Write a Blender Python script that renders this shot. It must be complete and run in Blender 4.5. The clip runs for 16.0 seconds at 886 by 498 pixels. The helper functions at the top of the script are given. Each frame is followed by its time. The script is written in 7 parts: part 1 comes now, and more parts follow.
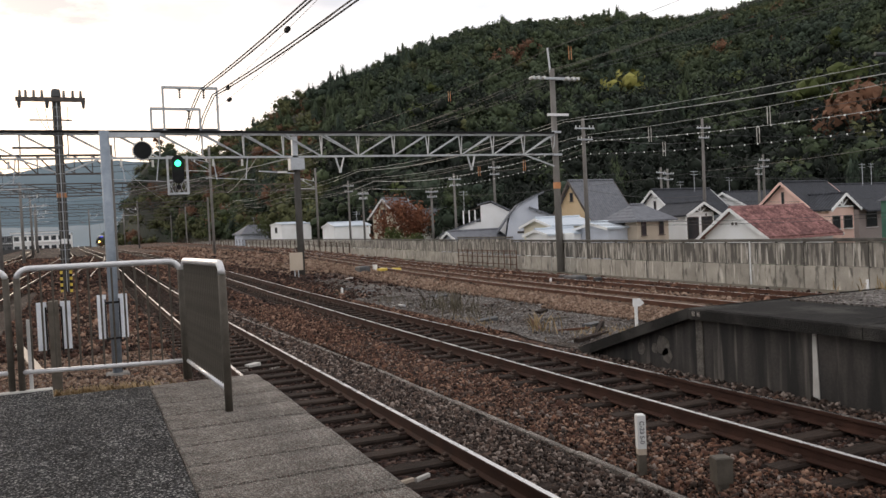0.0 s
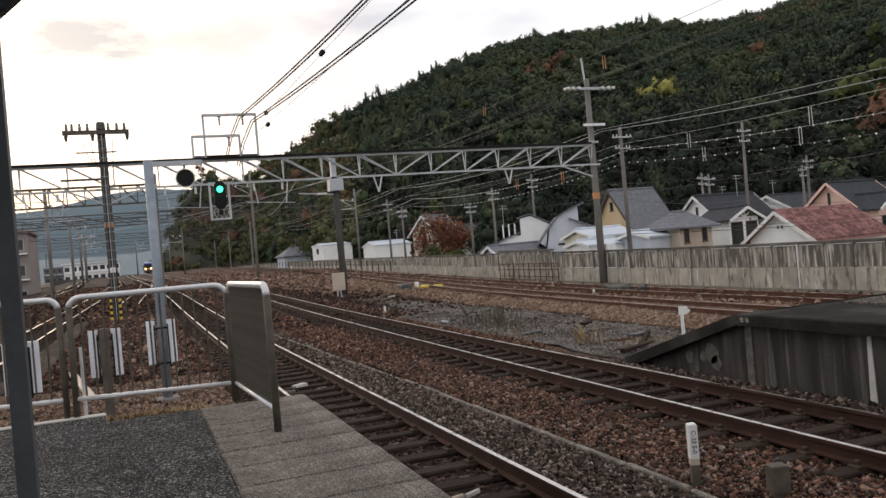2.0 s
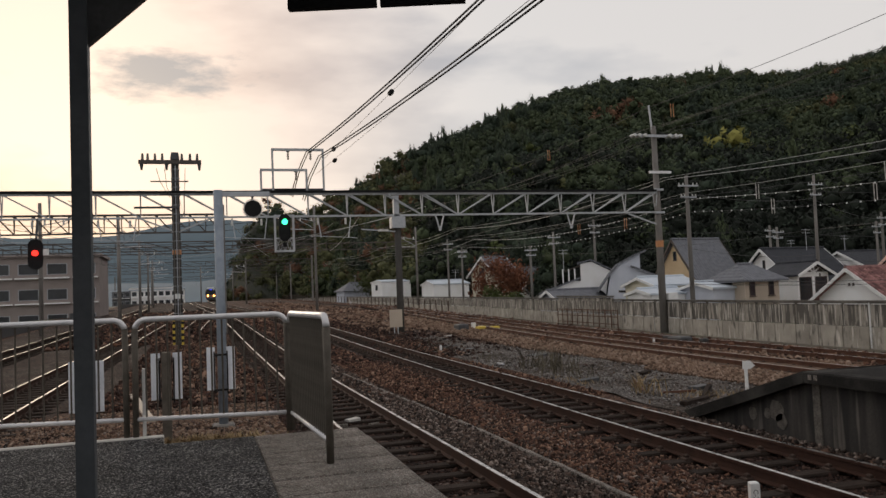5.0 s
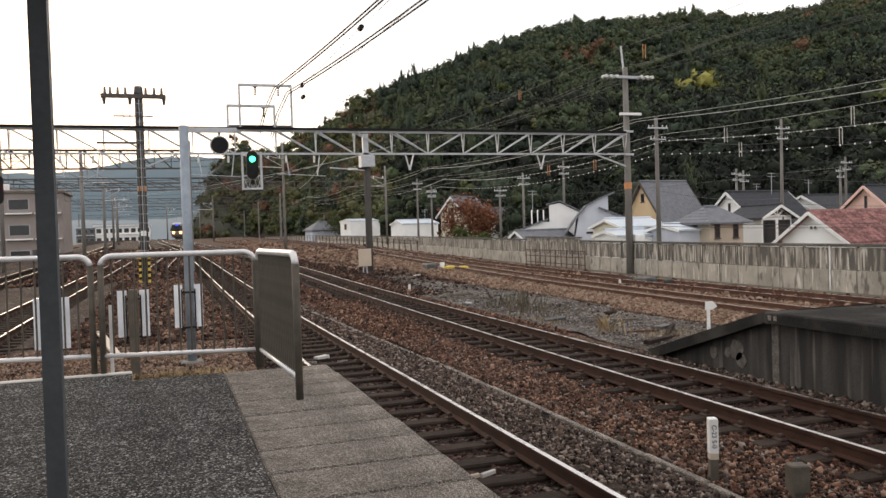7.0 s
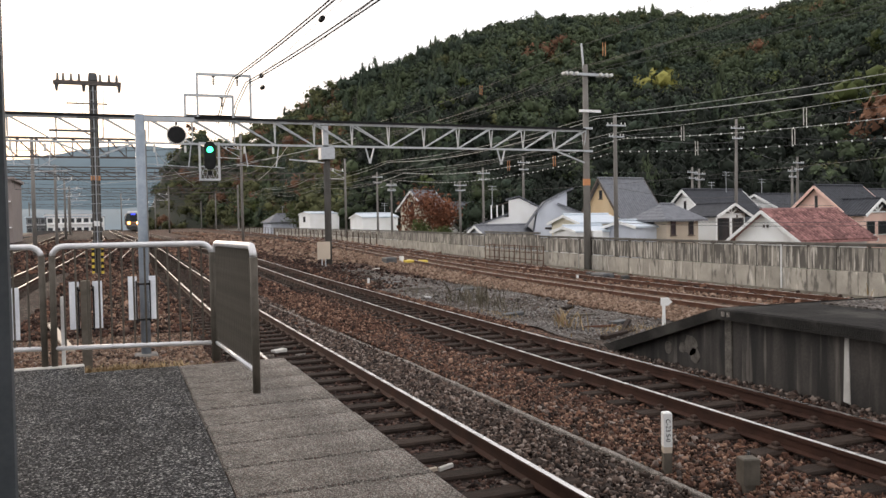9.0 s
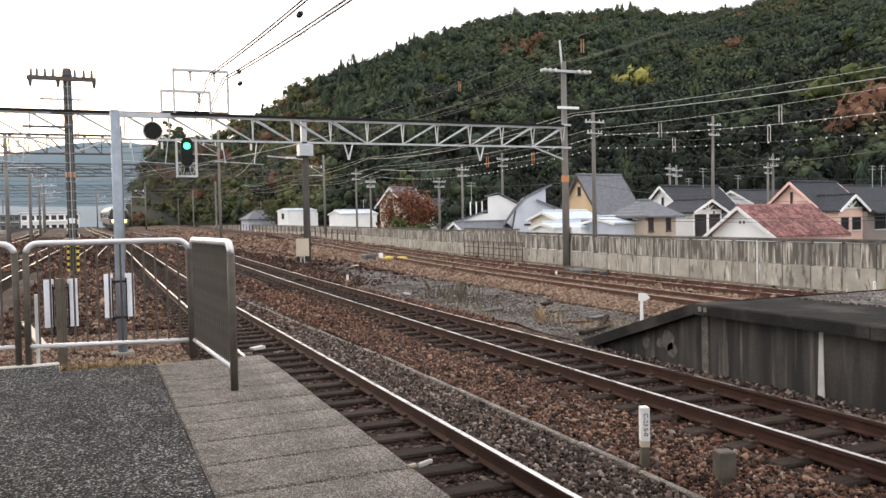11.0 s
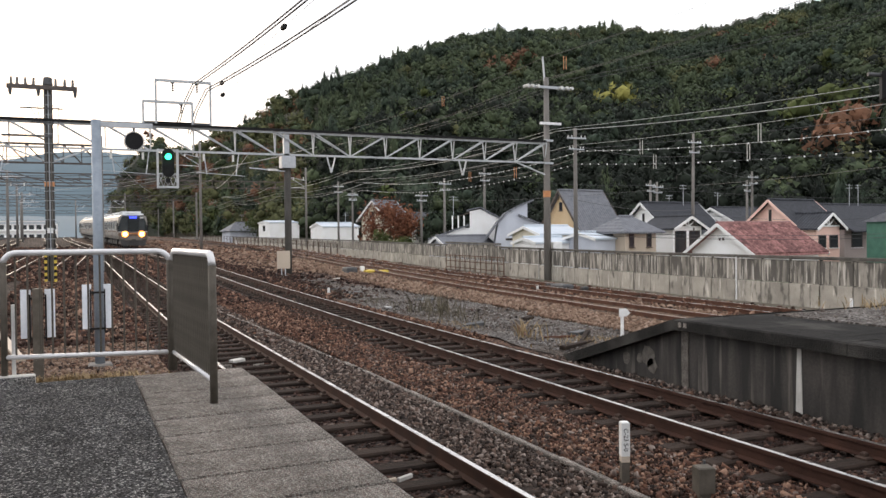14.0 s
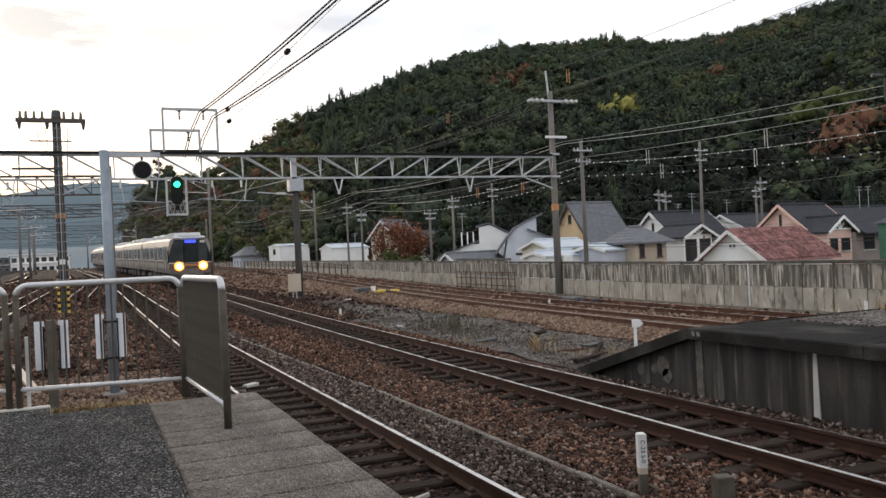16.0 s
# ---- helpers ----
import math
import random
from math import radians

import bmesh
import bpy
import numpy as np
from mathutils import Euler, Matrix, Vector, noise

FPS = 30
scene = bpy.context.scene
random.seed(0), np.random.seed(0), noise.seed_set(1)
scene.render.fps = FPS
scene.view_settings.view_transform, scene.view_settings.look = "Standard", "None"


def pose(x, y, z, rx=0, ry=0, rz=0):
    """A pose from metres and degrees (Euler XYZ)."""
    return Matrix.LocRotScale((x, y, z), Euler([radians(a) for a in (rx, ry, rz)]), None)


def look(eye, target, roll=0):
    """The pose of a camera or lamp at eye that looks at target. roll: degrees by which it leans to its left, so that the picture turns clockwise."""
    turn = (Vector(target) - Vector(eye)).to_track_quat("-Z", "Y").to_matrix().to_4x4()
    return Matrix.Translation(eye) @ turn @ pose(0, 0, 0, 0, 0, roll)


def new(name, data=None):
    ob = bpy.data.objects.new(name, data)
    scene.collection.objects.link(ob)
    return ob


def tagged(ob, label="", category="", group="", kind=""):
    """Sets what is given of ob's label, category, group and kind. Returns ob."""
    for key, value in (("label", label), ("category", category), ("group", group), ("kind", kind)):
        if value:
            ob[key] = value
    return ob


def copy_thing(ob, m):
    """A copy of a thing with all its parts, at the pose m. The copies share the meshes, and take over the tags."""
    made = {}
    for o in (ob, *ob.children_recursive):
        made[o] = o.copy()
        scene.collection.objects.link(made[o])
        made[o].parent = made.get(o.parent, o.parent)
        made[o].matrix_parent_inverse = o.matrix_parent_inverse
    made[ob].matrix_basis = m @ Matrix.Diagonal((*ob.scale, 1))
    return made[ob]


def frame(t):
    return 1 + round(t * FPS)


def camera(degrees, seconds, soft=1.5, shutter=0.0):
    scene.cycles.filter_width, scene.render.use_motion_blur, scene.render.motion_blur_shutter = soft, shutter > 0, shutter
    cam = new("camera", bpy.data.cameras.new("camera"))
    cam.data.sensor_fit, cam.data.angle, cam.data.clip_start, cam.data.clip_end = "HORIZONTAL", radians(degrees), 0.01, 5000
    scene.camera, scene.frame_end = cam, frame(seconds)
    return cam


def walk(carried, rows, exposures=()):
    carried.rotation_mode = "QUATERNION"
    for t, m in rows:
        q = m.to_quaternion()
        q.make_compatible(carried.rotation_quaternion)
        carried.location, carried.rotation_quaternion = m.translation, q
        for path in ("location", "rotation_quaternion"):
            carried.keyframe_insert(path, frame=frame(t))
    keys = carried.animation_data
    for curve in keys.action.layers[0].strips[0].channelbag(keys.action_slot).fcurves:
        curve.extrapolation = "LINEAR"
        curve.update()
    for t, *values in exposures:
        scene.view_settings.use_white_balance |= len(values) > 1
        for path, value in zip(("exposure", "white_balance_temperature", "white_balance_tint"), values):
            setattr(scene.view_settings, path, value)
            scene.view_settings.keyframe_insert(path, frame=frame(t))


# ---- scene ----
cam = camera(56.9, 16.0)
PATH = [
    (0, (-0.009, 0.002, 2.138), (0.787, 1.836, 2.091), -2.8),
    (0.5, (-0.016, -0.006, 2.133), (0.768, 1.834, 2.091), -4.0),
    (1, (-0.011, 0.003, 2.131), (0.748, 1.853, 2.081), -4.6),
    (1.5, (-0.014, -0.001, 2.126), (0.727, 1.856, 2.086), -5.0),
    (2, (-0.013, 0.002, 2.13), (0.694, 1.873, 2.128), -5.0),
    (2.5, (-0.017, 0.018, 2.132), (0.65, 1.903, 2.177), -4.4),
    (3, (-0.022, 0.005, 2.13), (0.627, 1.894, 2.223), -3.6),
    (3.5, (-0.03, -0.002, 2.125), (0.606, 1.89, 2.261), -3.2),
    (4, (-0.02, 0.011, 2.125), (0.592, 1.91, 2.266), -2.9),
    (4.2, (-0.022, 0.014, 2.121), (0.572, 1.918, 2.261), -2.5),
    (6.3, (-0.03, 0.033, 2.106), (0.535, 1.951, 2.103), -2.0),
    (6.5, (-0.027, 0.038, 2.107), (0.553, 1.952, 2.083), -2.1),
    (7, (-0.031, 0.021, 2.104), (0.612, 1.914, 2.061), -1.8),
    (7.5, (-0.026, 0.034, 2.106), (0.674, 1.907, 2.076), -1.4),
    (8, (-0.032, 0.029, 2.106), (0.688, 1.895, 2.072), -1.3),
    (8.5, (-0.03, 0.028, 2.104), (0.694, 1.891, 2.058), -1.4),
    (9, (-0.036, 0.025, 2.105), (0.7, 1.884, 2.045), -1.1),
    (11.5, (-0.029, 0.024, 2.099), (0.763, 1.859, 2.031), -1.2),
    (12, (-0.031, 0.028, 2.099), (0.771, 1.859, 2.043), -1.1),
    (12.5, (-0.034, 0.025, 2.1), (0.776, 1.853, 2.049), -1.0),
    (13, (-0.033, 0.023, 2.1), (0.785, 1.848, 2.054), -0.9),
    (13.5, (-0.036, 0.024, 2.096), (0.788, 1.846, 2.056), -0.7),
    (14, (-0.039, 0.022, 2.099), (0.785, 1.843, 2.063), -0.6),
    (14.5, (-0.037, 0.026, 2.097), (0.786, 1.848, 2.056), -1.2),
    (15, (-0.03, 0.024, 2.097), (0.782, 1.852, 2.063), -1.9),
    (15.5, (-0.032, 0.012, 2.098), (0.765, 1.846, 2.09), -2.3),
    (16, (-0.028, 0.011, 2.097), (0.775, 1.843, 2.104), -2.7),
]
EXPOSURES = [(0.0, -0.08, 6750, 12), (1.5, -0.03, 6750, 12), (2.5, -0.54, 6750, 12), (3.5, -0.94, 6800, 12), (4.2, -0.94, 6800, 12), (6.3, -0.23, 7150, 13), (7.0, 0.19, 7000, 12), (9.0, 0.3, 6800, 12), (11.5, 0.72, 6750, 12), (12.3, 0.42, 6650, 11), (13.0, 0.4, 6600, 11), (14.5, 0.35, 6600, 11), (15.1, 0.3, 6600, 11), (15.5, 0.27, 6550, 11), (16.0, -0.1, 6550, 10)]
walk(cam, [(t, look(eye, target, roll)) for t, eye, target, roll in PATH], EXPOSURES)

# ---- light: bright overcast dusk, low sun behind cloud ahead to the left ----
world = bpy.data.worlds.new("overcast_sky")
scene.world = world
world.use_nodes = True
wn, wl = world.node_tree.nodes, world.node_tree.links
wn.clear()
w_out = wn.new("ShaderNodeOutputWorld")
w_sky = wn.new("ShaderNodeTexSky")
w_sky.sky_type = "NISHITA"
w_sky.sun_disc = False
w_sky.sun_elevation = radians(13)
w_sky.sun_rotation = radians(-9)
w_bg = wn.new("ShaderNodeBackground")
w_bg.inputs["Strength"].default_value = 0.10
wl.new(w_sky.outputs[0], w_bg.inputs["Color"])
w_co = wn.new("ShaderNodeTexCoord")
w_map = wn.new("ShaderNodeMapping")
w_map.inputs["Scale"].default_value = (1.0, 1.0, 3.0)
wl.new(w_co.outputs["Generated"], w_map.inputs["Vector"])
w_no = wn.new("ShaderNodeTexNoise")
w_no.inputs["Scale"].default_value = 3.2
w_no.inputs["Detail"].default_value = 6
wl.new(w_map.outputs[0], w_no.inputs["Vector"])
w_ramp = wn.new("ShaderNodeValToRGB")
w_ramp.color_ramp.elements[0].position = 0.36
w_ramp.color_ramp.elements[0].color = (0.56, 0.60, 0.67, 1)
w_ramp.color_ramp.elements[1].position = 0.53
w_ramp.color_ramp.elements[1].color = (0.95, 0.95, 0.96, 1)
wl.new(w_no.outputs["Fac"], w_ramp.inputs["Fac"])
# the cloud glows warm round the hidden sun
SUN_WAY = Vector((math.sin(radians(-9)) * math.cos(radians(13)), math.cos(radians(-9)) * math.cos(radians(13)), math.sin(radians(13))))
w_dot = wn.new("ShaderNodeVectorMath")
w_dot.operation = "DOT_PRODUCT"
w_dot.inputs[1].default_value = SUN_WAY
wl.new(w_co.outputs["Generated"], w_dot.inputs[0])
w_gl = wn.new("ShaderNodeMapRange")
w_gl.inputs["From Min"].default_value = 0.86
w_gl.inputs["From Max"].default_value = 1.0
wl.new(w_dot.outputs["Value"], w_gl.inputs["Value"])
w_pow = wn.new("ShaderNodeMath")
w_pow.operation = "POWER"
w_pow.inputs[1].default_value = 2.0
wl.new(w_gl.outputs[0], w_pow.inputs[0])
w_mix = wn.new("ShaderNodeMix")
w_mix.data_type, w_mix.blend_type = "RGBA", "ADD"
w_mix.inputs[7].default_value = (0.46, 0.20, 0.02, 1)
wl.new(w_pow.outputs[0], w_mix.inputs[0])
wl.new(w_ramp.outputs[0], w_mix.inputs[6])
w_cl = wn.new("ShaderNodeBackground")
w_cl.inputs["Strength"].default_value = 1.55
# one grey-blue bank of cloud near the hidden sun, with ragged edges
CLOUD = Vector((-0.025, 0.965, 0.261)).normalized()
w_gap = wn.new("ShaderNodeVectorMath")
w_gap.operation = "SUBTRACT"
wl.new(w_co.outputs["Generated"], w_gap.inputs[0])
w_gap.inputs[1].default_value = CLOUD
w_sq = wn.new("ShaderNodeMapping")
w_sq.inputs["Rotation"].default_value = (0, radians(14), 0)
w_sq.inputs["Scale"].default_value = (10.0, 8.0, 26.0)
wl.new(w_gap.outputs[0], w_sq.inputs["Vector"])
w_len = wn.new("ShaderNodeVectorMath")
w_len.operation = "LENGTH"
wl.new(w_sq.outputs[0], w_len.inputs[0])
w_n2 = wn.new("ShaderNodeTexNoise")
w_n2.inputs["Scale"].default_value = 14.0
w_n2.inputs["Detail"].default_value = 7
w_n2.inputs["Roughness"].default_value = 0.62
wl.new(w_map.outputs[0], w_n2.inputs["Vector"])
w_rag = wn.new("ShaderNodeMath")
w_rag.operation = "MULTIPLY_ADD"
w_rag.inputs[1].default_value = 2.6
wl.new(w_n2.outputs["Fac"], w_rag.inputs[0])
wl.new(w_len.outputs["Value"], w_rag.inputs[2])
w_cm = wn.new("ShaderNodeMapRange")
w_cm.inputs["From Min"].default_value = 2.25
w_cm.inputs["From Max"].default_value = 1.6
w_cm.inputs["To Max"].default_value = 0.9
wl.new(w_rag.outputs[0], w_cm.inputs["Value"])
w_cmix = wn.new("ShaderNodeMix")
w_cmix.data_type = "RGBA"
w_cmix.inputs[7].default_value = (0.40, 0.44, 0.50, 1)
wl.new(w_cm.outputs[0], w_cmix.inputs[0])
wl.new(w_mix.outputs[2], w_cmix.inputs[6])
wl.new(w_cmix.outputs[2], w_cl.inputs["Color"])
w_sh = wn.new("ShaderNodeMixShader")
w_sh.inputs[0].default_value = 0.82
wl.new(w_bg.outputs[0], w_sh.inputs[1])
wl.new(w_cl.outputs[0], w_sh.inputs[2])
wl.new(w_sh.outputs[0], w_out.inputs["Surface"])

sun = new("sun", bpy.data.lights.new("sun", "SUN"))
sun.data.energy = 0.7
sun.data.angle = radians(14)
sun.data.color = (1.0, 0.86, 0.68)
sun.matrix_world = look(SUN_WAY * 100, (0, 0, 0))

# ---- materials ----
def mat(name, c1, c2, rough=0.7, metal=0.0, scale=6.0, fine=60.0, bump=0.15, spots=None, stretch=(1, 1, 1), vary=0.0, island=0.0, spec=0.5, grit=0.45):
    """Two colours mixed by a coarse and a fine grain, with relief; spots: a third colour in patches."""
    m = bpy.data.materials.new(name)
    m.use_nodes = True
    n, l = m.node_tree.nodes, m.node_tree.links
    b = n["Principled BSDF"]
    b.inputs["Metallic"].default_value = metal
    b.inputs["Specular IOR Level"].default_value = spec
    co = n.new("ShaderNodeTexCoord")
    mp = n.new("ShaderNodeMapping")
    mp.inputs["Scale"].default_value = stretch
    l.new(co.outputs["Object"], mp.inputs["Vector"])
    vec = mp.outputs[0]
    inf = n.new("ShaderNodeObjectInfo")
    if vary:
        off = n.new("ShaderNodeVectorMath")
        off.operation = "MULTIPLY_ADD"
        l.new(inf.outputs["Random"], off.inputs[0])
        off.inputs[1].default_value = (37, 23, 51)
        l.new(vec, off.inputs[2])
        vec = off.outputs[0]
    a, f = n.new("ShaderNodeTexNoise"), n.new("ShaderNodeTexNoise")
    a.inputs["Scale"].default_value, f.inputs["Scale"].default_value = scale, fine
    a.inputs["Detail"].default_value, f.inputs["Detail"].default_value = 5, 4
    for t in (a, f):
        l.new(vec, t.inputs["Vector"])
    add = n.new("ShaderNodeMath")
    add.operation = "MULTIPLY_ADD"
    l.new(f.outputs["Fac"], add.inputs[0])
    add.inputs[1].default_value = grit
    l.new(a.outputs["Fac"], add.inputs[2])
    rng = n.new("ShaderNodeMapRange")
    rng.inputs["From Min"].default_value, rng.inputs["From Max"].default_value = 0.5 + (grit - 0.45) * 0.3, 0.95 + (grit - 0.45) * 0.7
    l.new(add.outputs[0], rng.inputs["Value"])
    mx = n.new("ShaderNodeMix")
    mx.data_type = "RGBA"
    mx.inputs[6].default_value, mx.inputs[7].default_value = (*c1, 1), (*c2, 1)
    l.new(rng.outputs[0], mx.inputs[0])
    col = mx.outputs[2]
    if spots:
        s = n.new("ShaderNodeTexNoise")
        s.inputs["Scale"].default_value, s.inputs["Detail"].default_value = scale * 0.6, 7
        mp2 = n.new("ShaderNodeMapping")
        mp2.inputs["Location"].default_value = (5, 9, 3)
        l.new(vec, mp2.inputs["Vector"])
        l.new(mp2.outputs[0], s.inputs["Vector"])
        r2 = n.new("ShaderNodeMapRange")
        r2.inputs["From Min"].default_value, r2.inputs["From Max"].default_value = 0.52, 0.66
        l.new(s.outputs["Fac"], r2.inputs["Value"])
        m2 = n.new("ShaderNodeMix")
        m2.data_type = "RGBA"
        m2.inputs[7].default_value = (*spots, 1)
        l.new(col, m2.inputs[6])
        l.new(r2.outputs[0], m2.inputs[0])
        col = m2.outputs[2]
    for amount, src in ((vary, inf.outputs["Random"]), (island, None)):
        if not amount:
            continue
        if src is None:
            src = n.new("ShaderNodeNewGeometry").outputs["Random Per Island"]
        hv = n.new("ShaderNodeHueSaturation")
        r3 = n.new("ShaderNodeMapRange")
        r3.inputs["To Min"].default_value, r3.inputs["To Max"].default_value = 1 - amount, 1 + amount
        l.new(src, r3.inputs["Value"])
        l.new(r3.outputs[0], hv.inputs["Value"])
        l.new(col, hv.inputs["Color"])
        col = hv.outputs[0]
    l.new(col, b.inputs["Base Color"])
    rr = n.new("ShaderNodeMapRange")
    rr.inputs["To Min"].default_value, rr.inputs["To Max"].default_value = max(rough - 0.12, 0.05), min(rough + 0.12, 1)
    l.new(a.outputs["Fac"], rr.inputs["Value"])
    l.new(rr.outputs[0], b.inputs["Roughness"])
    if bump:
        bp = n.new("ShaderNodeBump")
        bp.inputs["Strength"].default_value = bump
        bp.inputs["Distance"].default_value = 0.02
        l.new(add.outputs[0], bp.inputs["Height"])
        l.new(bp.outputs[0], b.inputs["Normal"])
    return m


def stone_mat(name, tones, cell, bump=0.6, patch=None, island=False):
    """Loose stones: each cell takes one of the tones; patch: tones of a second kind in large patches."""
    m = bpy.data.materials.new(name)
    m.use_nodes = True
    n, l = m.node_tree.nodes, m.node_tree.links
    b = n["Principled BSDF"]
    b.inputs["Roughness"].default_value = 0.9
    b.inputs["Specular IOR Level"].default_value = 0.12
    co = n.new("ShaderNodeTexCoord")

    def ramp(src, cols):
        r = n.new("ShaderNodeValToRGB")
        r.color_ramp.interpolation = "CONSTANT"
        while len(r.color_ramp.elements) < len(cols):
            r.color_ramp.elements.new(0.5)
        for k, c in enumerate(cols):
            r.color_ramp.elements[k].position = k / len(cols)
            r.color_ramp.elements[k].color = (*c, 1)
        l.new(src, r.inputs["Fac"])
        return r.outputs[0]

    if island:
        src = n.new("ShaderNodeNewGeometry").outputs["Random Per Island"]
        height = None
    else:
        v = n.new("ShaderNodeTexVoronoi")
        v.inputs["Scale"].default_value = cell
        l.new(co.outputs["Object"], v.inputs["Vector"])
        sp = n.new("ShaderNodeSeparateColor")
        l.new(v.outputs["Color"], sp.inputs[0])
        src, height = sp.outputs[0], v.outputs["Distance"]
    col = ramp(src, tones)
    if patch:
        t = n.new("ShaderNodeTexNoise")
        t.inputs["Scale"].default_value, t.inputs["Detail"].default_value = 0.35, 5
        l.new(co.outputs["Object"], t.inputs["Vector"])
        r = n.new("ShaderNodeMapRange")
        r.inputs["From Min"].default_value, r.inputs["From Max"].default_value = 0.42, 0.60
        l.new(t.outputs["Fac"], r.inputs["Value"])
        mx = n.new("ShaderNodeMix")
        mx.data_type = "RGBA"
        l.new(r.outputs[0], mx.inputs[0])
        l.new(col, mx.inputs[6])
        l.new(ramp(src, patch), mx.inputs[7])
        col = mx.outputs[2]
    if not island:
        # colour darkens towards each cell's rim, painting the shade in the gaps
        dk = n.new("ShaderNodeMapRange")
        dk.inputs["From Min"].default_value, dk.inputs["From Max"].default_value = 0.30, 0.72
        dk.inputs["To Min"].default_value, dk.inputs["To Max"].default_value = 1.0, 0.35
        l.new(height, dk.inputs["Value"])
        lumps = n.new("ShaderNodeTexNoise")
        lumps.inputs["Scale"].default_value, lumps.inputs["Detail"].default_value = 2.2, 8
        lumps.inputs["Roughness"].default_value = 0.75
        l.new(co.outputs["Object"], lumps.inputs["Vector"])
        lr = n.new("ShaderNodeMapRange")
        lr.inputs["From Min"].default_value, lr.inputs["From Max"].default_value = 0.33, 0.67
        lr.inputs["To Min"].default_value, lr.inputs["To Max"].default_value = 0.55, 1.4
        l.new(lumps.outputs["Fac"], lr.inputs["Value"])
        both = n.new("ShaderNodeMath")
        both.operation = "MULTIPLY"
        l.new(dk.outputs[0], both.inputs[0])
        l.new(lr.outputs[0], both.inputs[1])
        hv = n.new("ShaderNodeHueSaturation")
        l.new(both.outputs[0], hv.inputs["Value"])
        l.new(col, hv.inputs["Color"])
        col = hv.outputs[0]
        bp = n.new("ShaderNodeBump")
        bp.invert = True
        bp.inputs["Strength"].default_value = bump
        bp.inputs["Distance"].default_value = 0.03
        l.new(height, bp.inputs["Height"])
        l.new(bp.outputs[0], b.inputs["Normal"])
    l.new(col, b.inputs["Base Color"])
    return m


def glow(name, colour, strength):
    m = bpy.data.materials.new(name)
    m.use_nodes = True
    b = m.node_tree.nodes["Principled BSDF"]
    b.inputs["Base Color"].default_value = (*colour, 1)
    b.inputs["Emission Color"].default_value = (*colour, 1)
    b.inputs["Emission Strength"].default_value = strength
    return m


def streaked(name, c1, c2, dark, light, runs=((0.47, 0.62, 1.7, 0.7), (0.58, 0.66, 6.0, 0.6))):
    """Weathered concrete: dark rain streaks that run down, pale runs of lime."""
    m = mat(name, c1, c2, 0.85, scale=1.2, fine=30, bump=0.3, vary=0.12)
    n, l = m.node_tree.nodes, m.node_tree.links
    b = n["Principled BSDF"]
    col = b.inputs["Base Color"].links[0].from_socket
    tc, info, co = n.new("ShaderNodeTexCoord"), n.new("ShaderNodeObjectInfo"), n.new("ShaderNodeVectorMath")
    co.operation = "MULTIPLY_ADD"
    l.new(info.outputs["Random"], co.inputs[0])
    co.inputs[1].default_value = (91, 67, 0)
    l.new(tc.outputs["Object"], co.inputs[2])
    for k, (tone, (lo, hi, sx, sz)) in enumerate(((dark, runs[0]), (light, runs[1]))):
        mp = n.new("ShaderNodeMapping")
        mp.inputs["Scale"].default_value = (sx, sx, sz)
        mp.inputs["Location"].default_value = (k * 7, k * 3, k)
        l.new(co.outputs[0], mp.inputs["Vector"])
        t = n.new("ShaderNodeTexNoise")
        t.inputs["Scale"].default_value, t.inputs["Detail"].default_value = 1.0, 6
        l.new(mp.outputs[0], t.inputs["Vector"])
        r = n.new("ShaderNodeMapRange")
        r.inputs["From Min"].default_value, r.inputs["From Max"].default_value = lo, hi
        r.inputs["To Max"].default_value = 0.85
        l.new(t.outputs["Fac"], r.inputs["Value"])
        mx = n.new("ShaderNodeMix")
        mx.data_type = "RGBA"
        mx.inputs[7].default_value = (*tone, 1)
        l.new(r.outputs[0], mx.inputs[0])
        l.new(col, mx.inputs[6])
        col = mx.outputs[2]
    l.new(col, b.inputs["Base Color"])
    return m


M = {}
M["asphalt"] = stone_mat("asphalt", [(0.0218, 0.0218, 0.0237), (0.0983, 0.1001, 0.1110), (0.0491, 0.0491, 0.0546), (0.2457, 0.2493, 0.2621), (0.0328, 0.0328, 0.0346), (0.0746, 0.0746, 0.0819), (0.1638, 0.1638, 0.1638), (0.6006, 0.5879, 0.5733)], 95, bump=1.0, patch=[(0.0382, 0.0382, 0.0400), (0.1365, 0.1365, 0.1420), (0.0764, 0.0746, 0.0764), (0.3003, 0.2985, 0.3003), (0.0437, 0.0437, 0.0473), (0.1037, 0.1001, 0.1037), (0.2038, 0.1984, 0.1966), (0.6825, 0.6679, 0.6497)])
M["slab"] = stone_mat("concrete_slab", [tuple(c * 2.3 for c in t) for t in ((0.12, 0.081, 0.073), (0.19, 0.173, 0.155), (0.125, 0.113, 0.101), (0.25, 0.229, 0.205), (0.15, 0.136, 0.121), (0.21, 0.19, 0.171), (0.11, 0.1, 0.09), (0.27, 0.252, 0.23))], 150, bump=0.7,
                      patch=[tuple(c * 2.3 for c in t) for t in ((0.10, 0.066, 0.059), (0.155, 0.138, 0.122), (0.10, 0.089, 0.079), (0.2, 0.18, 0.159), (0.13, 0.115, 0.102), (0.17, 0.153, 0.136), (0.09, 0.08, 0.071), (0.23, 0.212, 0.19))])
M["kerb"] = mat("pale_concrete", (0.42, 0.40, 0.37), (0.58, 0.56, 0.53), 0.85, scale=5, fine=90)
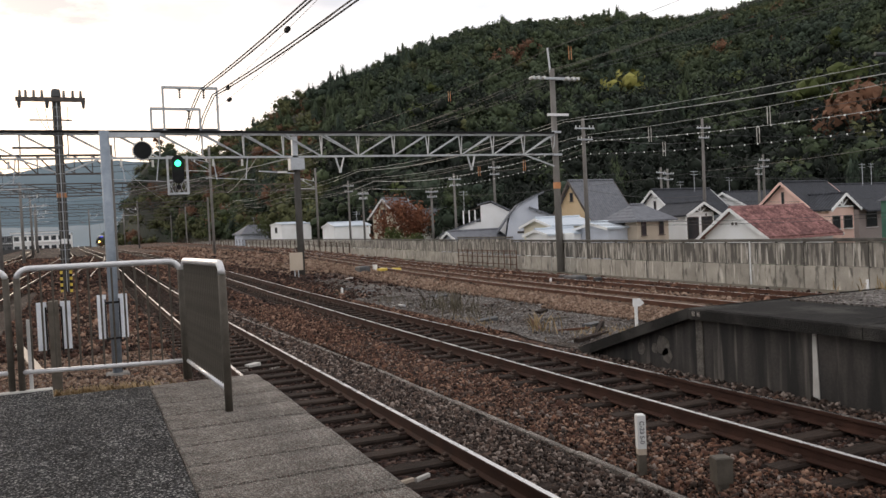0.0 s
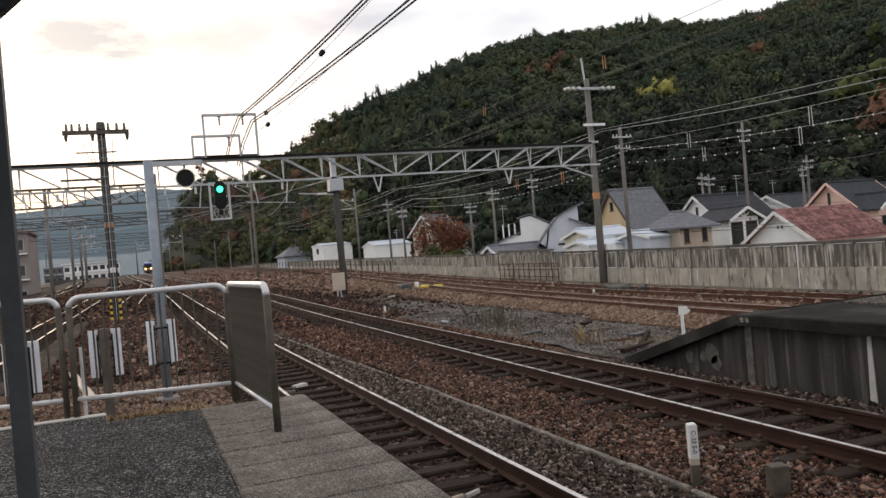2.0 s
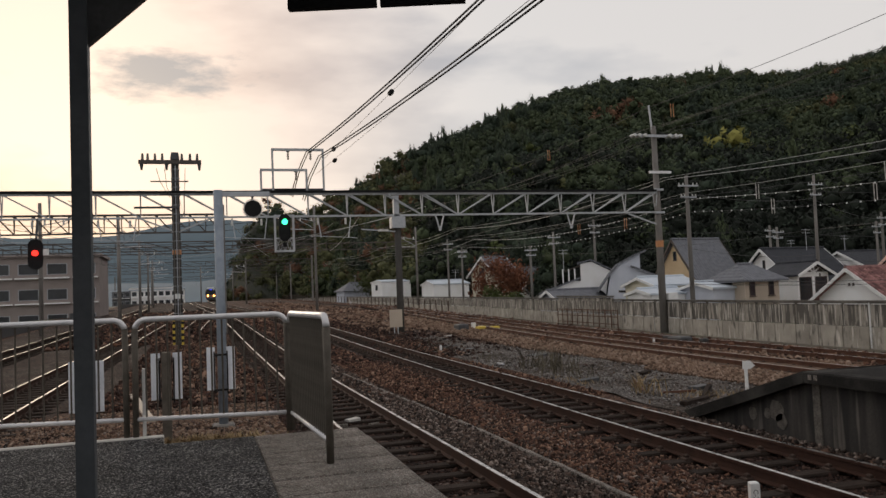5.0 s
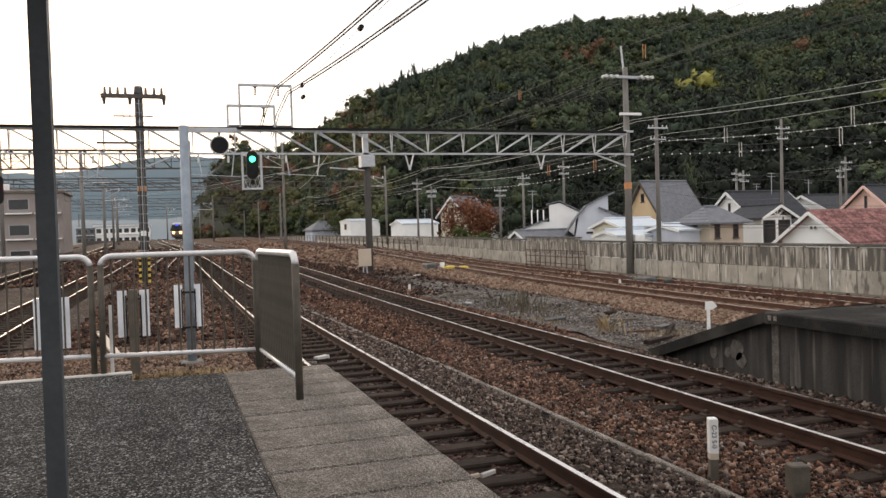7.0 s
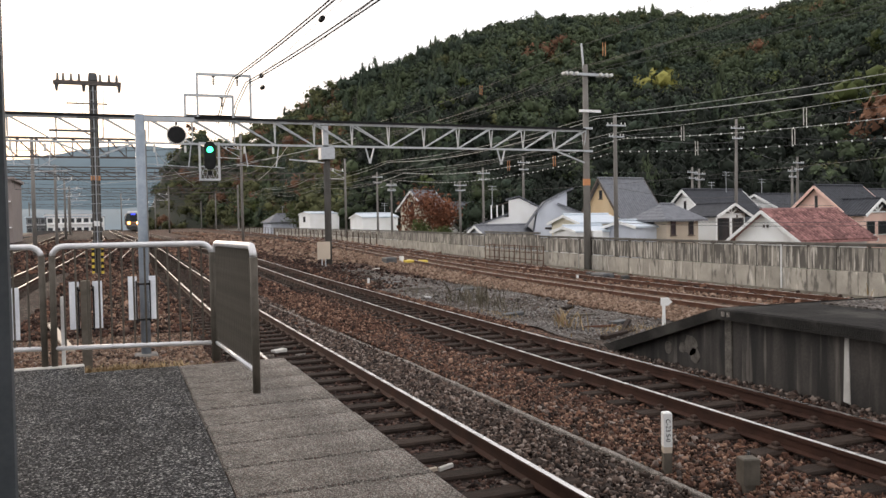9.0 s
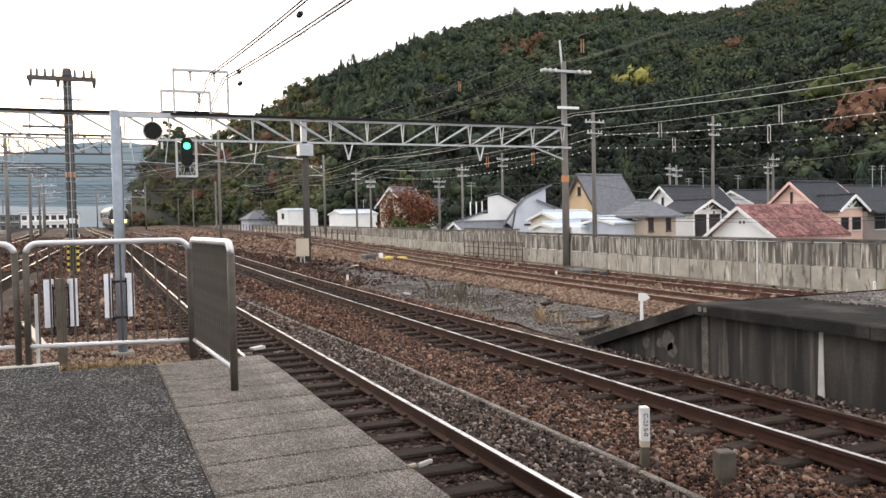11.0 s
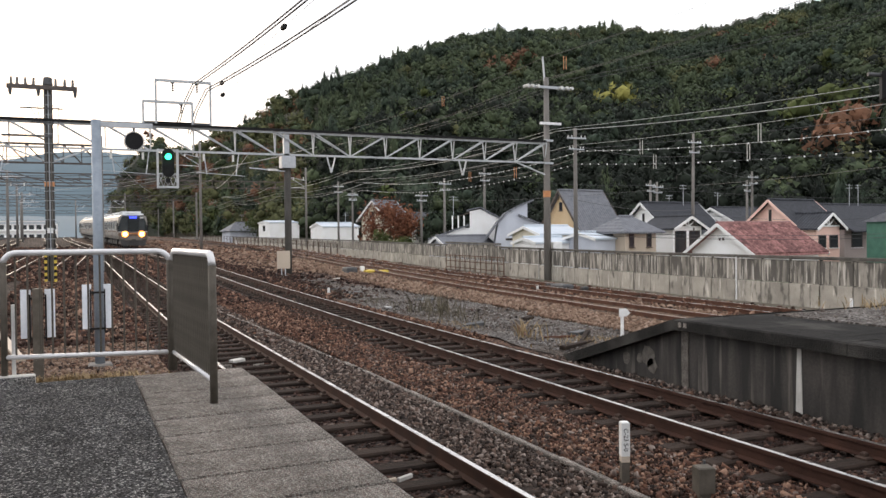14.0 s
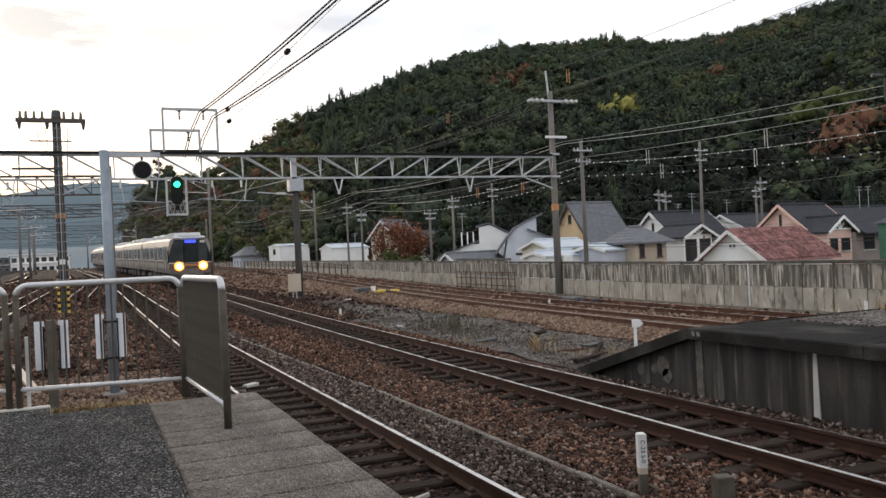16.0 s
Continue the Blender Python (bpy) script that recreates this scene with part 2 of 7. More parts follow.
M["wallc"] = streaked("weathered_concrete", (0.20, 0.18, 0.155), (0.46, 0.42, 0.36), (0.055, 0.051, 0.046), (0.62, 0.575, 0.51), ((0.48, 0.63, 2.4, 0.9), (0.56, 0.66, 4.0, 0.8)))
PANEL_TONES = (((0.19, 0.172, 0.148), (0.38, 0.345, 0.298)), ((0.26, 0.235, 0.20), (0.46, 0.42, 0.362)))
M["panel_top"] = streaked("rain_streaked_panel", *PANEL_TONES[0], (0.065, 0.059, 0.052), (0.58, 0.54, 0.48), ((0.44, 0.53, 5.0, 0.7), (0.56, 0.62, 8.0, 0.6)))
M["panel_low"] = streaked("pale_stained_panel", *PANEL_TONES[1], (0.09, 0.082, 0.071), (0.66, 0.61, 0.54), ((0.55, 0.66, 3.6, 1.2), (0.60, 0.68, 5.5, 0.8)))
M["panel_cope"] = mat("mossy_coping", (0.06, 0.056, 0.05), (0.16, 0.147, 0.13), 0.9, scale=3, fine=40, bump=0.4, vary=0.2, spec=0.15)
M["lime"] = mat("lime_bloom", (0.06, 0.054, 0.047), (0.20, 0.18, 0.16), 0.95, scale=7, fine=50, bump=0.3, spec=0.1, grit=1.0)
M["opwall"] = streaked("stained_concrete", (0.0240, 0.0216, 0.0200), (0.0680, 0.0592, 0.0528), (0.0088, 0.0084, 0.0080), (0.1680, 0.1480, 0.1280), ((0.42, 0.60, 4.0, 0.5), (0.60, 0.74, 6.5, 0.5)))
M["optop"] = mat("dark_paving", (0.007, 0.007, 0.007), (0.034, 0.032, 0.03), 0.98, scale=2.2, fine=60, bump=0.9, grit=1.1, spec=0.15, spots=(0.055, 0.052, 0.048))
M["rail_head"] = mat("polished_rail", (0.58, 0.565, 0.56), (0.74, 0.72, 0.71), 0.28, metal=1.0, scale=3, fine=40, bump=0.02)
M["rail_side"] = mat("rusty_rail", (0.0300, 0.0138, 0.0102), (0.0630, 0.0300, 0.0210), 0.75, metal=0.0, scale=4, fine=60, bump=0.1, spec=0.15)
M["rail_rust"] = mat("brown_rail", (0.075, 0.036, 0.025), (0.15, 0.075, 0.05), 0.8, scale=4, fine=60, bump=0.1, spec=0.15)
M["rail_dull"] = mat("dull_rail_head", (0.34, 0.29, 0.26), (0.48, 0.43, 0.39), 0.45, metal=0.7, scale=3, fine=40, bump=0.02)
M["column"] = mat("column_paint", (0.06, 0.068, 0.078), (0.095, 0.105, 0.118), 0.5, metal=0.1, scale=5, fine=40, bump=0.06)
M["sleeper"] = mat("dark_sleeper", (0.0128, 0.0092, 0.0076), (0.0448, 0.0312, 0.0248), 0.95, scale=8, fine=70, bump=0.3, vary=0.25, stretch=(0.8000, 4.8000, 0.8000), spec=0.15)
M["clip"] = mat("rusty_fastening", (0.0375, 0.0240, 0.0195), (0.0825, 0.0562, 0.0450), 0.8, scale=20, fine=90, spec=0.15)
TONES_BROWN = [(0.0660, 0.0288, 0.0188), (0.1650, 0.0713, 0.0394), (0.0242, 0.0139, 0.0103), (0.1045, 0.0455, 0.0282), (0.2860, 0.1585, 0.1010), (0.0363, 0.0199, 0.0141), (0.1430, 0.0753, 0.0496), (0.0770, 0.0356, 0.0240)]
TONES_BROWN = [tuple(0.80 * c + 0.34 * 0.8 * sum(t) / 3 * k for c, k in zip(t, (1.12, 0.98, 0.90))) for t in TONES_BROWN]
TONES_GREY = [(0.0360, 0.0282, 0.0246), (0.1100, 0.0846, 0.0728), (0.0160, 0.0122, 0.0109), (0.0620, 0.0442, 0.0364), (0.2000, 0.1617, 0.1411), (0.0280, 0.0197, 0.0164), (0.1000, 0.0677, 0.0546), (0.0500, 0.0395, 0.0346)]
TONES_TAN = [(0.1500, 0.0977, 0.0702), (0.2500, 0.1721, 0.1260), (0.1900, 0.1256, 0.0900), (0.3100, 0.2232, 0.1710), (0.1000, 0.0632, 0.0450), (0.2100, 0.1348, 0.0972)]
TONES_GREY = [tuple(1.3 * c for c in t) for t in TONES_GREY]
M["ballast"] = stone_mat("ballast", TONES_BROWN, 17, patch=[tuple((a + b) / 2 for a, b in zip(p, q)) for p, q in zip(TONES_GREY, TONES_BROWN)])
TONES_DARK = [(0.0260, 0.0144, 0.0114), (0.0660, 0.0342, 0.0255), (0.0140, 0.0090, 0.0079), (0.0450, 0.0243, 0.0194), (0.1100, 0.0675, 0.0528), (0.0180, 0.0117, 0.0101), (0.0500, 0.0306, 0.0246), (0.0320, 0.0198, 0.0167)]
TONES_DARK = [tuple(0.95 * c for c in t) for t in TONES_DARK]
M["ballast_dark"] = stone_mat("oily_shaded_ballast", TONES_DARK, 17, patch=[tuple(c * 0.8 for c in t) for t in TONES_GREY])
M["stones_dark"] = stone_mat("dark_stones", TONES_DARK, 1, island=True)
M["ballast_tan"] = stone_mat("tan_ballast", TONES_TAN, 15)
M["stones_brown"] = stone_mat("brown_stones", TONES_BROWN, 1, island=True)
M["stones_grey"] = stone_mat("grey_stones", TONES_GREY, 1, island=True)
M["stones_tan"] = stone_mat("tan_stones", TONES_TAN, 1, island=True)
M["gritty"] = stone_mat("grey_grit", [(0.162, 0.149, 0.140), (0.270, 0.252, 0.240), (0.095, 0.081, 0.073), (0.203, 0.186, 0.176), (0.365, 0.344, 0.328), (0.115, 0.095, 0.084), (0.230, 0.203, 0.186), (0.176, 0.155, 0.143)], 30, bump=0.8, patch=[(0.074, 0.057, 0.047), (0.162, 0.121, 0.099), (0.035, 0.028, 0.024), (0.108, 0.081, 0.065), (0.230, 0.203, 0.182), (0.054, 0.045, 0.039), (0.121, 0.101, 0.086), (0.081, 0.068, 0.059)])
M["stones_grit"] = stone_mat("grey_grit_stones", [(0.12, 0.11, 0.104), (0.20, 0.187, 0.178), (0.05, 0.043, 0.039), (0.15, 0.138, 0.13), (0.29, 0.272, 0.258), (0.085, 0.07, 0.062), (0.16, 0.135, 0.12), (0.10, 0.08, 0.07)], 1, island=True)
M["earth"] = mat("earth", (0.07, 0.065, 0.05), (0.14, 0.12, 0.09), 0.95, scale=0.15, fine=3, bump=0.4, spots=(0.07, 0.085, 0.04))
M["galv"] = mat("galvanised_steel", (0.36, 0.38, 0.41), (0.48, 0.50, 0.53), 0.45, metal=0.35, scale=8, fine=70, bump=0.05)
M["galv_pale"] = mat("bare_tube", (0.62, 0.61, 0.63), (0.78, 0.77, 0.78), 0.38, metal=0.3, scale=8, fine=80, bump=0.04)
M["fence_brown"] = mat("weathered_bars", (0.075, 0.066, 0.054), (0.13, 0.113, 0.094), 0.6, scale=9, fine=90, bump=0.1, spec=0.15)
M["bluesteel"] = mat("blue_grey_pole", (0.20, 0.24, 0.29), (0.30, 0.34, 0.39), 0.5, metal=0.2, scale=7, fine=50, bump=0.05)
M["concpole"] = mat("concrete_pole", (0.13, 0.12, 0.11), (0.22, 0.205, 0.19), 0.85, scale=2, fine=40, bump=0.2, stretch=(1, 1, 0.3), vary=0.15)
M["mast_dark"] = mat("dark_weathered_mast", (0.045, 0.042, 0.039), (0.10, 0.094, 0.087), 0.85, scale=2, fine=40, bump=0.2, stretch=(1, 1, 0.3), spec=0.2)
M["darksteel"] = mat("dark_steel", (0.05, 0.052, 0.055), (0.10, 0.10, 0.105), 0.6, metal=0.3, scale=6, fine=50, bump=0.05)
M["truss"] = mat("painted_truss", (0.36, 0.38, 0.40), (0.52, 0.54, 0.56), 0.5, metal=0.25, scale=4, fine=40, bump=0.05)
M["truss_old"] = mat("rusted_truss", (0.055, 0.044, 0.039), (0.11, 0.092, 0.084), 0.7, scale=4, fine=40, bump=0.05)
M["wire"] = mat("dark_wire", (0.035, 0.035, 0.037), (0.07, 0.07, 0.072), 0.5, metal=0.3, scale=5, fine=30, bump=0)
M["wire_pale"] = mat("pale_wire", (0.34, 0.34, 0.33), (0.46, 0.46, 0.44), 0.5, metal=0.3, scale=5, fine=30, bump=0)
M["white"] = mat("white_paint", (0.70, 0.70, 0.69), (0.84, 0.84, 0.83), 0.55, scale=4, fine=40, bump=0.03)
M["sheet"] = mat("white_sign_back", (0.6240, 0.6600, 0.7200), (0.8160, 0.8400, 0.8880), 0.5, scale=3, fine=30, bump=0.03)
M["black"] = mat("black_paint", (0.006, 0.006, 0.0065), (0.016, 0.016, 0.017), 0.7, scale=5, fine=40, bump=0.05, spec=0.2)
M["yellow"] = mat("yellow_paint", (0.55, 0.38, 0.04), (0.68, 0.50, 0.08), 0.55, scale=7, fine=50)
M["orange"] = mat("orange_band", (0.50, 0.20, 0.08), (0.62, 0.28, 0.12), 0.6, scale=7, fine=50)
M["green_lamp"] = glow("green_signal_light", (0.02, 1.0, 0.42), 5.0)
# orange emission that imitates the bloom round the headlights
M["reflector"] = glow("headlight_halo", (1.0, 0.36, 0.07), 2.2)
M["red_lamp"] = glow("red_signal_light", (1.0, 0.03, 0.02), 4.0)
M["headlamp"] = glow("headlight_glass", (1.0, 0.48, 0.10), 26.0)
M["blue_led"] = glow("blue_display", (0.05, 0.08, 1.0), 1.6)
M["porcelain"] = mat("porcelain", (0.55, 0.55, 0.53), (0.7, 0.7, 0.68), 0.3, scale=8, fine=40, bump=0)
M["glass_dark"] = mat("dark_window", (0.015, 0.018, 0.022), (0.03, 0.034, 0.04), 0.12, scale=1, fine=5, bump=0)


# ---- mesh helpers ----
class Mesh:
    """Collects plain pieces for one mesh."""

    def __init__(self):
        self.v, self.f, self.k = [], [], []

    def add(self, verts, faces, k=0):
        o = len(self.v)
        self.v += [tuple(p) for p in verts]
        self.f += [tuple(i + o for i in q) for q in faces]
        self.k += [k] * len(faces)
        return self

    def box(self, x0, x1, y0, y1, z0, z1, k=0, m=None, bevel=0.0):
        e = min(bevel, (x1 - x0) * 0.4, (y1 - y0) * 0.4)
        if e > 0 and z1 - z0 > e:
            pts = [(x0, y0, z0), (x1, y0, z0), (x1, y1, z0), (x0, y1, z0), (x0, y0, z1 - e), (x1, y0, z1 - e), (x1, y1, z1 - e), (x0, y1, z1 - e),
                   (x0 + e, y0 + e, z1), (x1 - e, y0 + e, z1), (x1 - e, y1 - e, z1), (x0 + e, y1 - e, z1)]
            fs = [(3, 2, 1, 0), (8, 9, 10, 11)] + [(a + i, a + (i + 1) % 4, a + 4 + (i + 1) % 4, a + 4 + i) for a in (0, 4) for i in range(4)]
        else:
            pts = [(x0, y0, z0), (x1, y0, z0), (x1, y1, z0), (x0, y1, z0), (x0, y0, z1), (x1, y0, z1), (x1, y1, z1), (x0, y1, z1)]
            fs = [(3, 2, 1, 0), (4, 5, 6, 7), (0, 1, 5, 4), (1, 2, 6, 5), (2, 3, 7, 6), (3, 0, 4, 7)]
        if m is not None:
            pts = [m @ Vector(p) for p in pts]
        return self.add(pts, fs, k)

    def tube(self, pts, r, n=8, k=0, r1=None, caps=True):
        """A round bar along points; r1: the radius at its end."""
        pts = [Vector(p) for p in pts]
        rings = []
        for i, p in enumerate(pts):
            d = (pts[min(i + 1, len(pts) - 1)] - pts[max(i - 1, 0)]).normalized()
            a = d.cross(Vector((0, 0, 1)))
            if a.length < 0.01:
                a = Vector((1, 0, 0))
            a.normalize()
            b = a.cross(d)
            rr = r if r1 is None else r + (r1 - r) * i / (len(pts) - 1)
            rings += [p + (a * math.cos(2 * math.pi * j / n) + b * math.sin(2 * math.pi * j / n)) * rr for j in range(n)]
        fs = [(i * n + j, i * n + (j + 1) % n, (i + 1) * n + (j + 1) % n, (i + 1) * n + j) for i in range(len(pts) - 1) for j in range(n)]
        if caps:
            fs += [tuple(reversed(range(n))), tuple(range((len(pts) - 1) * n, len(pts) * n))]
        return self.add(rings, fs, k)

    def bar(self, a, b, w=0.05, h=None, k=0):
        """A rectangular bar from a to b."""
        a, b, h = Vector(a), Vector(b), h or w
        d = (b - a).normalized()
        s = d.cross(Vector((0, 0, 1)))
        if s.length < 0.01:
            s = Vector((1, 0, 0))
        s.normalize()
        u = s.cross(d)
        pts = [p + s * i * w / 2 + u * j * h / 2 for p in (a, b) for i, j in ((-1, -1), (1, -1), (1, 1), (-1, 1))]
        return self.add(pts, [(3, 2, 1, 0), (4, 5, 6, 7), (0, 1, 5, 4), (1, 2, 6, 5), (2, 3, 7, 6), (3, 0, 4, 7)], k)

    def poly(self, outline, depth, m, k=0):
        """A flat outline in x and z, thick along y, placed by m."""
        c = len(outline)
        pts = [m @ Vector((x, y, z)) for y in (-depth / 2, depth / 2) for x, z in outline]
        return self.add(pts, [tuple(range(c)), tuple(reversed(range(c, 2 * c)))] + [(i + c, (i + 1) % c + c, (i + 1) % c, i) for i in range(c)], k)

    def data(self, name, *mats, smooth=False):
        me = bpy.data.meshes.new(name)
        me.from_pydata(self.v, [], self.f)
        for m in mats:
            me.materials.append(m)
        if len(mats) > 1:
            me.polygons.foreach_set("material_index", self.k)
        if smooth:
            me.polygons.foreach_set("use_smooth", [True] * len(me.polygons))
        me.update()
        return me


def part(name, mesh, material, parent=None, label="", smooth=False):
    mats = material if isinstance(material, (list, tuple)) else (material,)
    ob = new(name, mesh.data(name, *mats, smooth=smooth) if isinstance(mesh, Mesh) else mesh)
    ob.parent = parent
    return tagged(ob, label=label)


def thing(name, label, category, m=None, group="", kind=""):
    ob = new(name)
    ob.empty_display_size = 0.1
    if m is not None:
        ob.matrix_world = m
    return tagged(ob, label, category, group, kind)


def curve_at(pts, y):
    return float(np.interp(y, [p[0] for p in pts], [p[1] for p in pts]))


def smooth_at(pts, y, half=9.0):
    return sum(curve_at(pts, y + d * half / 3) for d in (-3, -2, -1, 0, 1, 2, 3)) / 7


RISE = [(-60, 0), (25, 0), (40, 0.1), (62, 0.42), (86, 0.85), (118, 1.25), (177, 2.1), (212, 2.4), (5000, 2.4)]


def lift(y):
    return smooth_at(RISE, y)


TRACKS = {
    "A": [(-40, 2.68), (30, 2.68), (60, 2.62), (86, 2.2), (118, 1.1), (150, -0.4), (177, -1.2), (205, -1.2), (271, -0.2), (330, 0.9), (460, 1.5)],
    "B": [(-40, 6.45), (8, 6.55), (25, 6.85), (42, 7.15), (55, 7.2), (68, 6.9), (86, 6.2), (118, 4.9), (150, 3.4), (177, 2.75), (205, 2.8), (271, 3.9), (330, 5.0), (460, 5.8)],
    "C": [(0, 13.9), (14, 14.0), (20, 14.2), (33, 15.0), (42, 15.7), (54, 16.5), (70, 17.6), (85, 18.6), (95, 19.2)],
    "D": [(-20, 16.4), (14, 16.8), (19, 17.05), (29, 17.4), (52, 18.55), (79, 19.6), (110, 19.8), (150, 18.5), (200, 16.5), (330, 18), (460, 19)],
    "E": [(-20, -4.4), (25, -4.25), (35, -4.1), (45, -3.85), (53, -3.6), (85, -2.5), (110, -2.2), (150, -3.6), (200, -5.2), (330, -4), (460, -3)],
    "F": [(-20, -8.4), (30, -8.4), (60, -8.3), (85, -7.9), (110, -7.6), (150, -8.6), (200, -9.6), (330, -8.5), (460, -7)],
    "G": [(55, -0.6), (70, 0.2), (90, 1.0), (105, 1.2)],
}


def centre(track, y):
    return smooth_at(TRACKS[track], y, 6.0)


# ---- the ground, one sheet with the railway's gentle rise ----
def ground():
    me = Mesh()
    xs = [-3000, -900, -300, -120, -60, -30, -16, -10, -5, 0, 3, 6, 9, 12, 15, 18.6, 20.6, 23, 26, 30, 40, 60, 120, 300, 900, 3000]
    ys = [-3000, -600, -100, -40, 0, 20, 30, 40, 50, 62, 74, 86, 100, 118, 140, 160, 177, 195, 212, 250, 330, 500, 900, 3000, 4800]
    for y in ys:
        for x in xs:
            z = -0.22 + lift(y)
            if x >= 20.6:
                z = -0.95 + lift(y) * 0.5
            elif x < -16:
                z = -0.9 + lift(y)
            me.v.append((x, y, z))
    w = len(xs)
    for j in range(len(ys) - 1):
        for i in range(w - 1):
            me.f.append((j * w + i, j * w + i + 1, (j + 1) * w + i + 1, (j + 1) * w + i))
            me.k.append(0 if -16 <= xs[i] and xs[i + 1] <= 20.6 and -40 <= ys[j] < 500 else 1)
    return tagged(part("ground", me, (M["ballast"], M["earth"])), "brown and grey ballast ground between the tracks", "ground", kind="structure")


ground()


def strip(name, label, mat_name, left, right, y0, y1, step, z, edge=0.0):
    """A bed of loose material between two edges given as functions of y."""
    me = Mesh()
    ys = np.arange(y0, y1 + step, step)
    cols = 6
    for y in ys:
        a, b = left(y), right(y)
        for i in range(cols + 1):
            u = i / cols
            wob = 0.25 * noise.noise(Vector((y * 0.6, i * 3.1, y0)))
            me.v.append((a + (b - a) * u + (wob if i in (0, cols) else 0), y, z(u, y) + lift(y) + (0.02 * noise.noise(Vector((y * 1.3, u * 9, 4))) if 0 < i < cols else -edge)))
    for j in range(len(ys) - 1):
        for i in range(cols):
            me.f.append((j * (cols + 1) + i, j * (cols + 1) + i + 1, (j + 1) * (cols + 1) + i + 1, (j + 1) * (cols + 1) + i))
            me.k.append(0)
    return tagged(part(name, me, M[mat_name]), label, "ground", kind="structure")


strip("gravel_patch", "flat grey gritty ground with dry weeds between the tracks", "gritty",
      lambda y: 8.3 + (y - 14) * 0.012, lambda y: centre("C", y) - 2.4 - max(0, y - 24) * 0.11, 12.8, 48, 1.0, lambda u, y: -0.19 + 0.03 * noise.noise(Vector((u * 4, y * 0.4, 1))))
strip("ballast_shoulder", "pale tan ballast shoulder beside the siding", "ballast_tan",
      lambda y: centre("C", y) - 2.7, lambda y: centre("C", y) + 1.6, 6, 66, 1.0, lambda u, y: -0.22 + 0.10 * min(1, u * 2.6))
strip("ballast_bed", "rusty brown ballast under the far siding", "ballast",
      lambda y: centre("D", y) - 1.4, lambda y: centre("D", y) + 1.7, -10, 140, 2.0, lambda u, y: -0.13 if u < 0.75 else -0.15)


for bed_key, y0, y1 in (("A", -14, 330), ("B", -14, 330), ("E", -14, 200), ("F", -14, 200)):
    strip("track_bed", "dark oily ballast under the main track", "ballast_dark", lambda y: centre(bed_key, y) - 1.15, lambda y: centre(bed_key, y) + 1.15, y0, y1, 1.5, lambda u, y: -0.207)


# dark sheet added below the loose stones so their gaps look shaded
strip("ballast_bed", "dark sheet under the near ballast, gap shade in its colour", "ballast_dark", lambda y: 3.2, lambda y: 5.75, -10, 17, 1.0, lambda u, y: -0.20)
strip("ballast_bed", "dark soiled ballast among the turnouts", "ballast_dark", lambda y: -12.0, lambda y: centre("A", y) - 1.1, 20, 230, 1.5, lambda u, y: -0.195)

# ---- tracks ----
RAIL = [(-0.0635, -0.153), (0.0635, -0.153), (0.0635, -0.142), (0.012, -0.125), (0.009, -0.045), (0.0325, -0.036), (0.0325, -0.006), (0.027, 0.0),
        (-0.027, 0.0), (-0.0325, -0.006), (-0.0325, -0.036), (-0.009, -0.045), (-0.012, -0.125), (-0.0635, -0.142)]


def sweep(me, pts):
    c = len(RAIL)
    o = len(me.v)
    for x, y, z in pts:
        me.v += [(x + a, y, z + b) for a, b in RAIL]
    for j in range(len(pts) - 1):
        for i in range(c):
            a, b = o + j * c + i, o + j * c + (i + 1) % c
            me.f.append((a, b, b + c, a + c))
            me.k.append(1 if i == 7 else 0)
    me.f.append(tuple(range(o, o + c)))
    me.k.append(0)


def sleeper_data():
    me = Mesh()
    me.box(-1.0, 1.0, -0.11, 0.11, -0.33, -0.158, bevel=0.02)
    return me.data("sleeper", M["sleeper"])


def fastening_data():
    me = Mesh()
    for s in (-1, 1):
        me.box(min(s * 0.05, s * 0.15), max(s * 0.05, s * 0.15), -0.07, 0.07, -0.158, -0.128, bevel=0.012)
        me.box(min(s * 0.07, s * 0.125), max(s * 0.07, s * 0.125), -0.03, 0.03, -0.13, -0.085, bevel=0.015)
    return me.data("fastening", M["clip"])


SLEEPER, FASTENING = sleeper_data(), fastening_data()


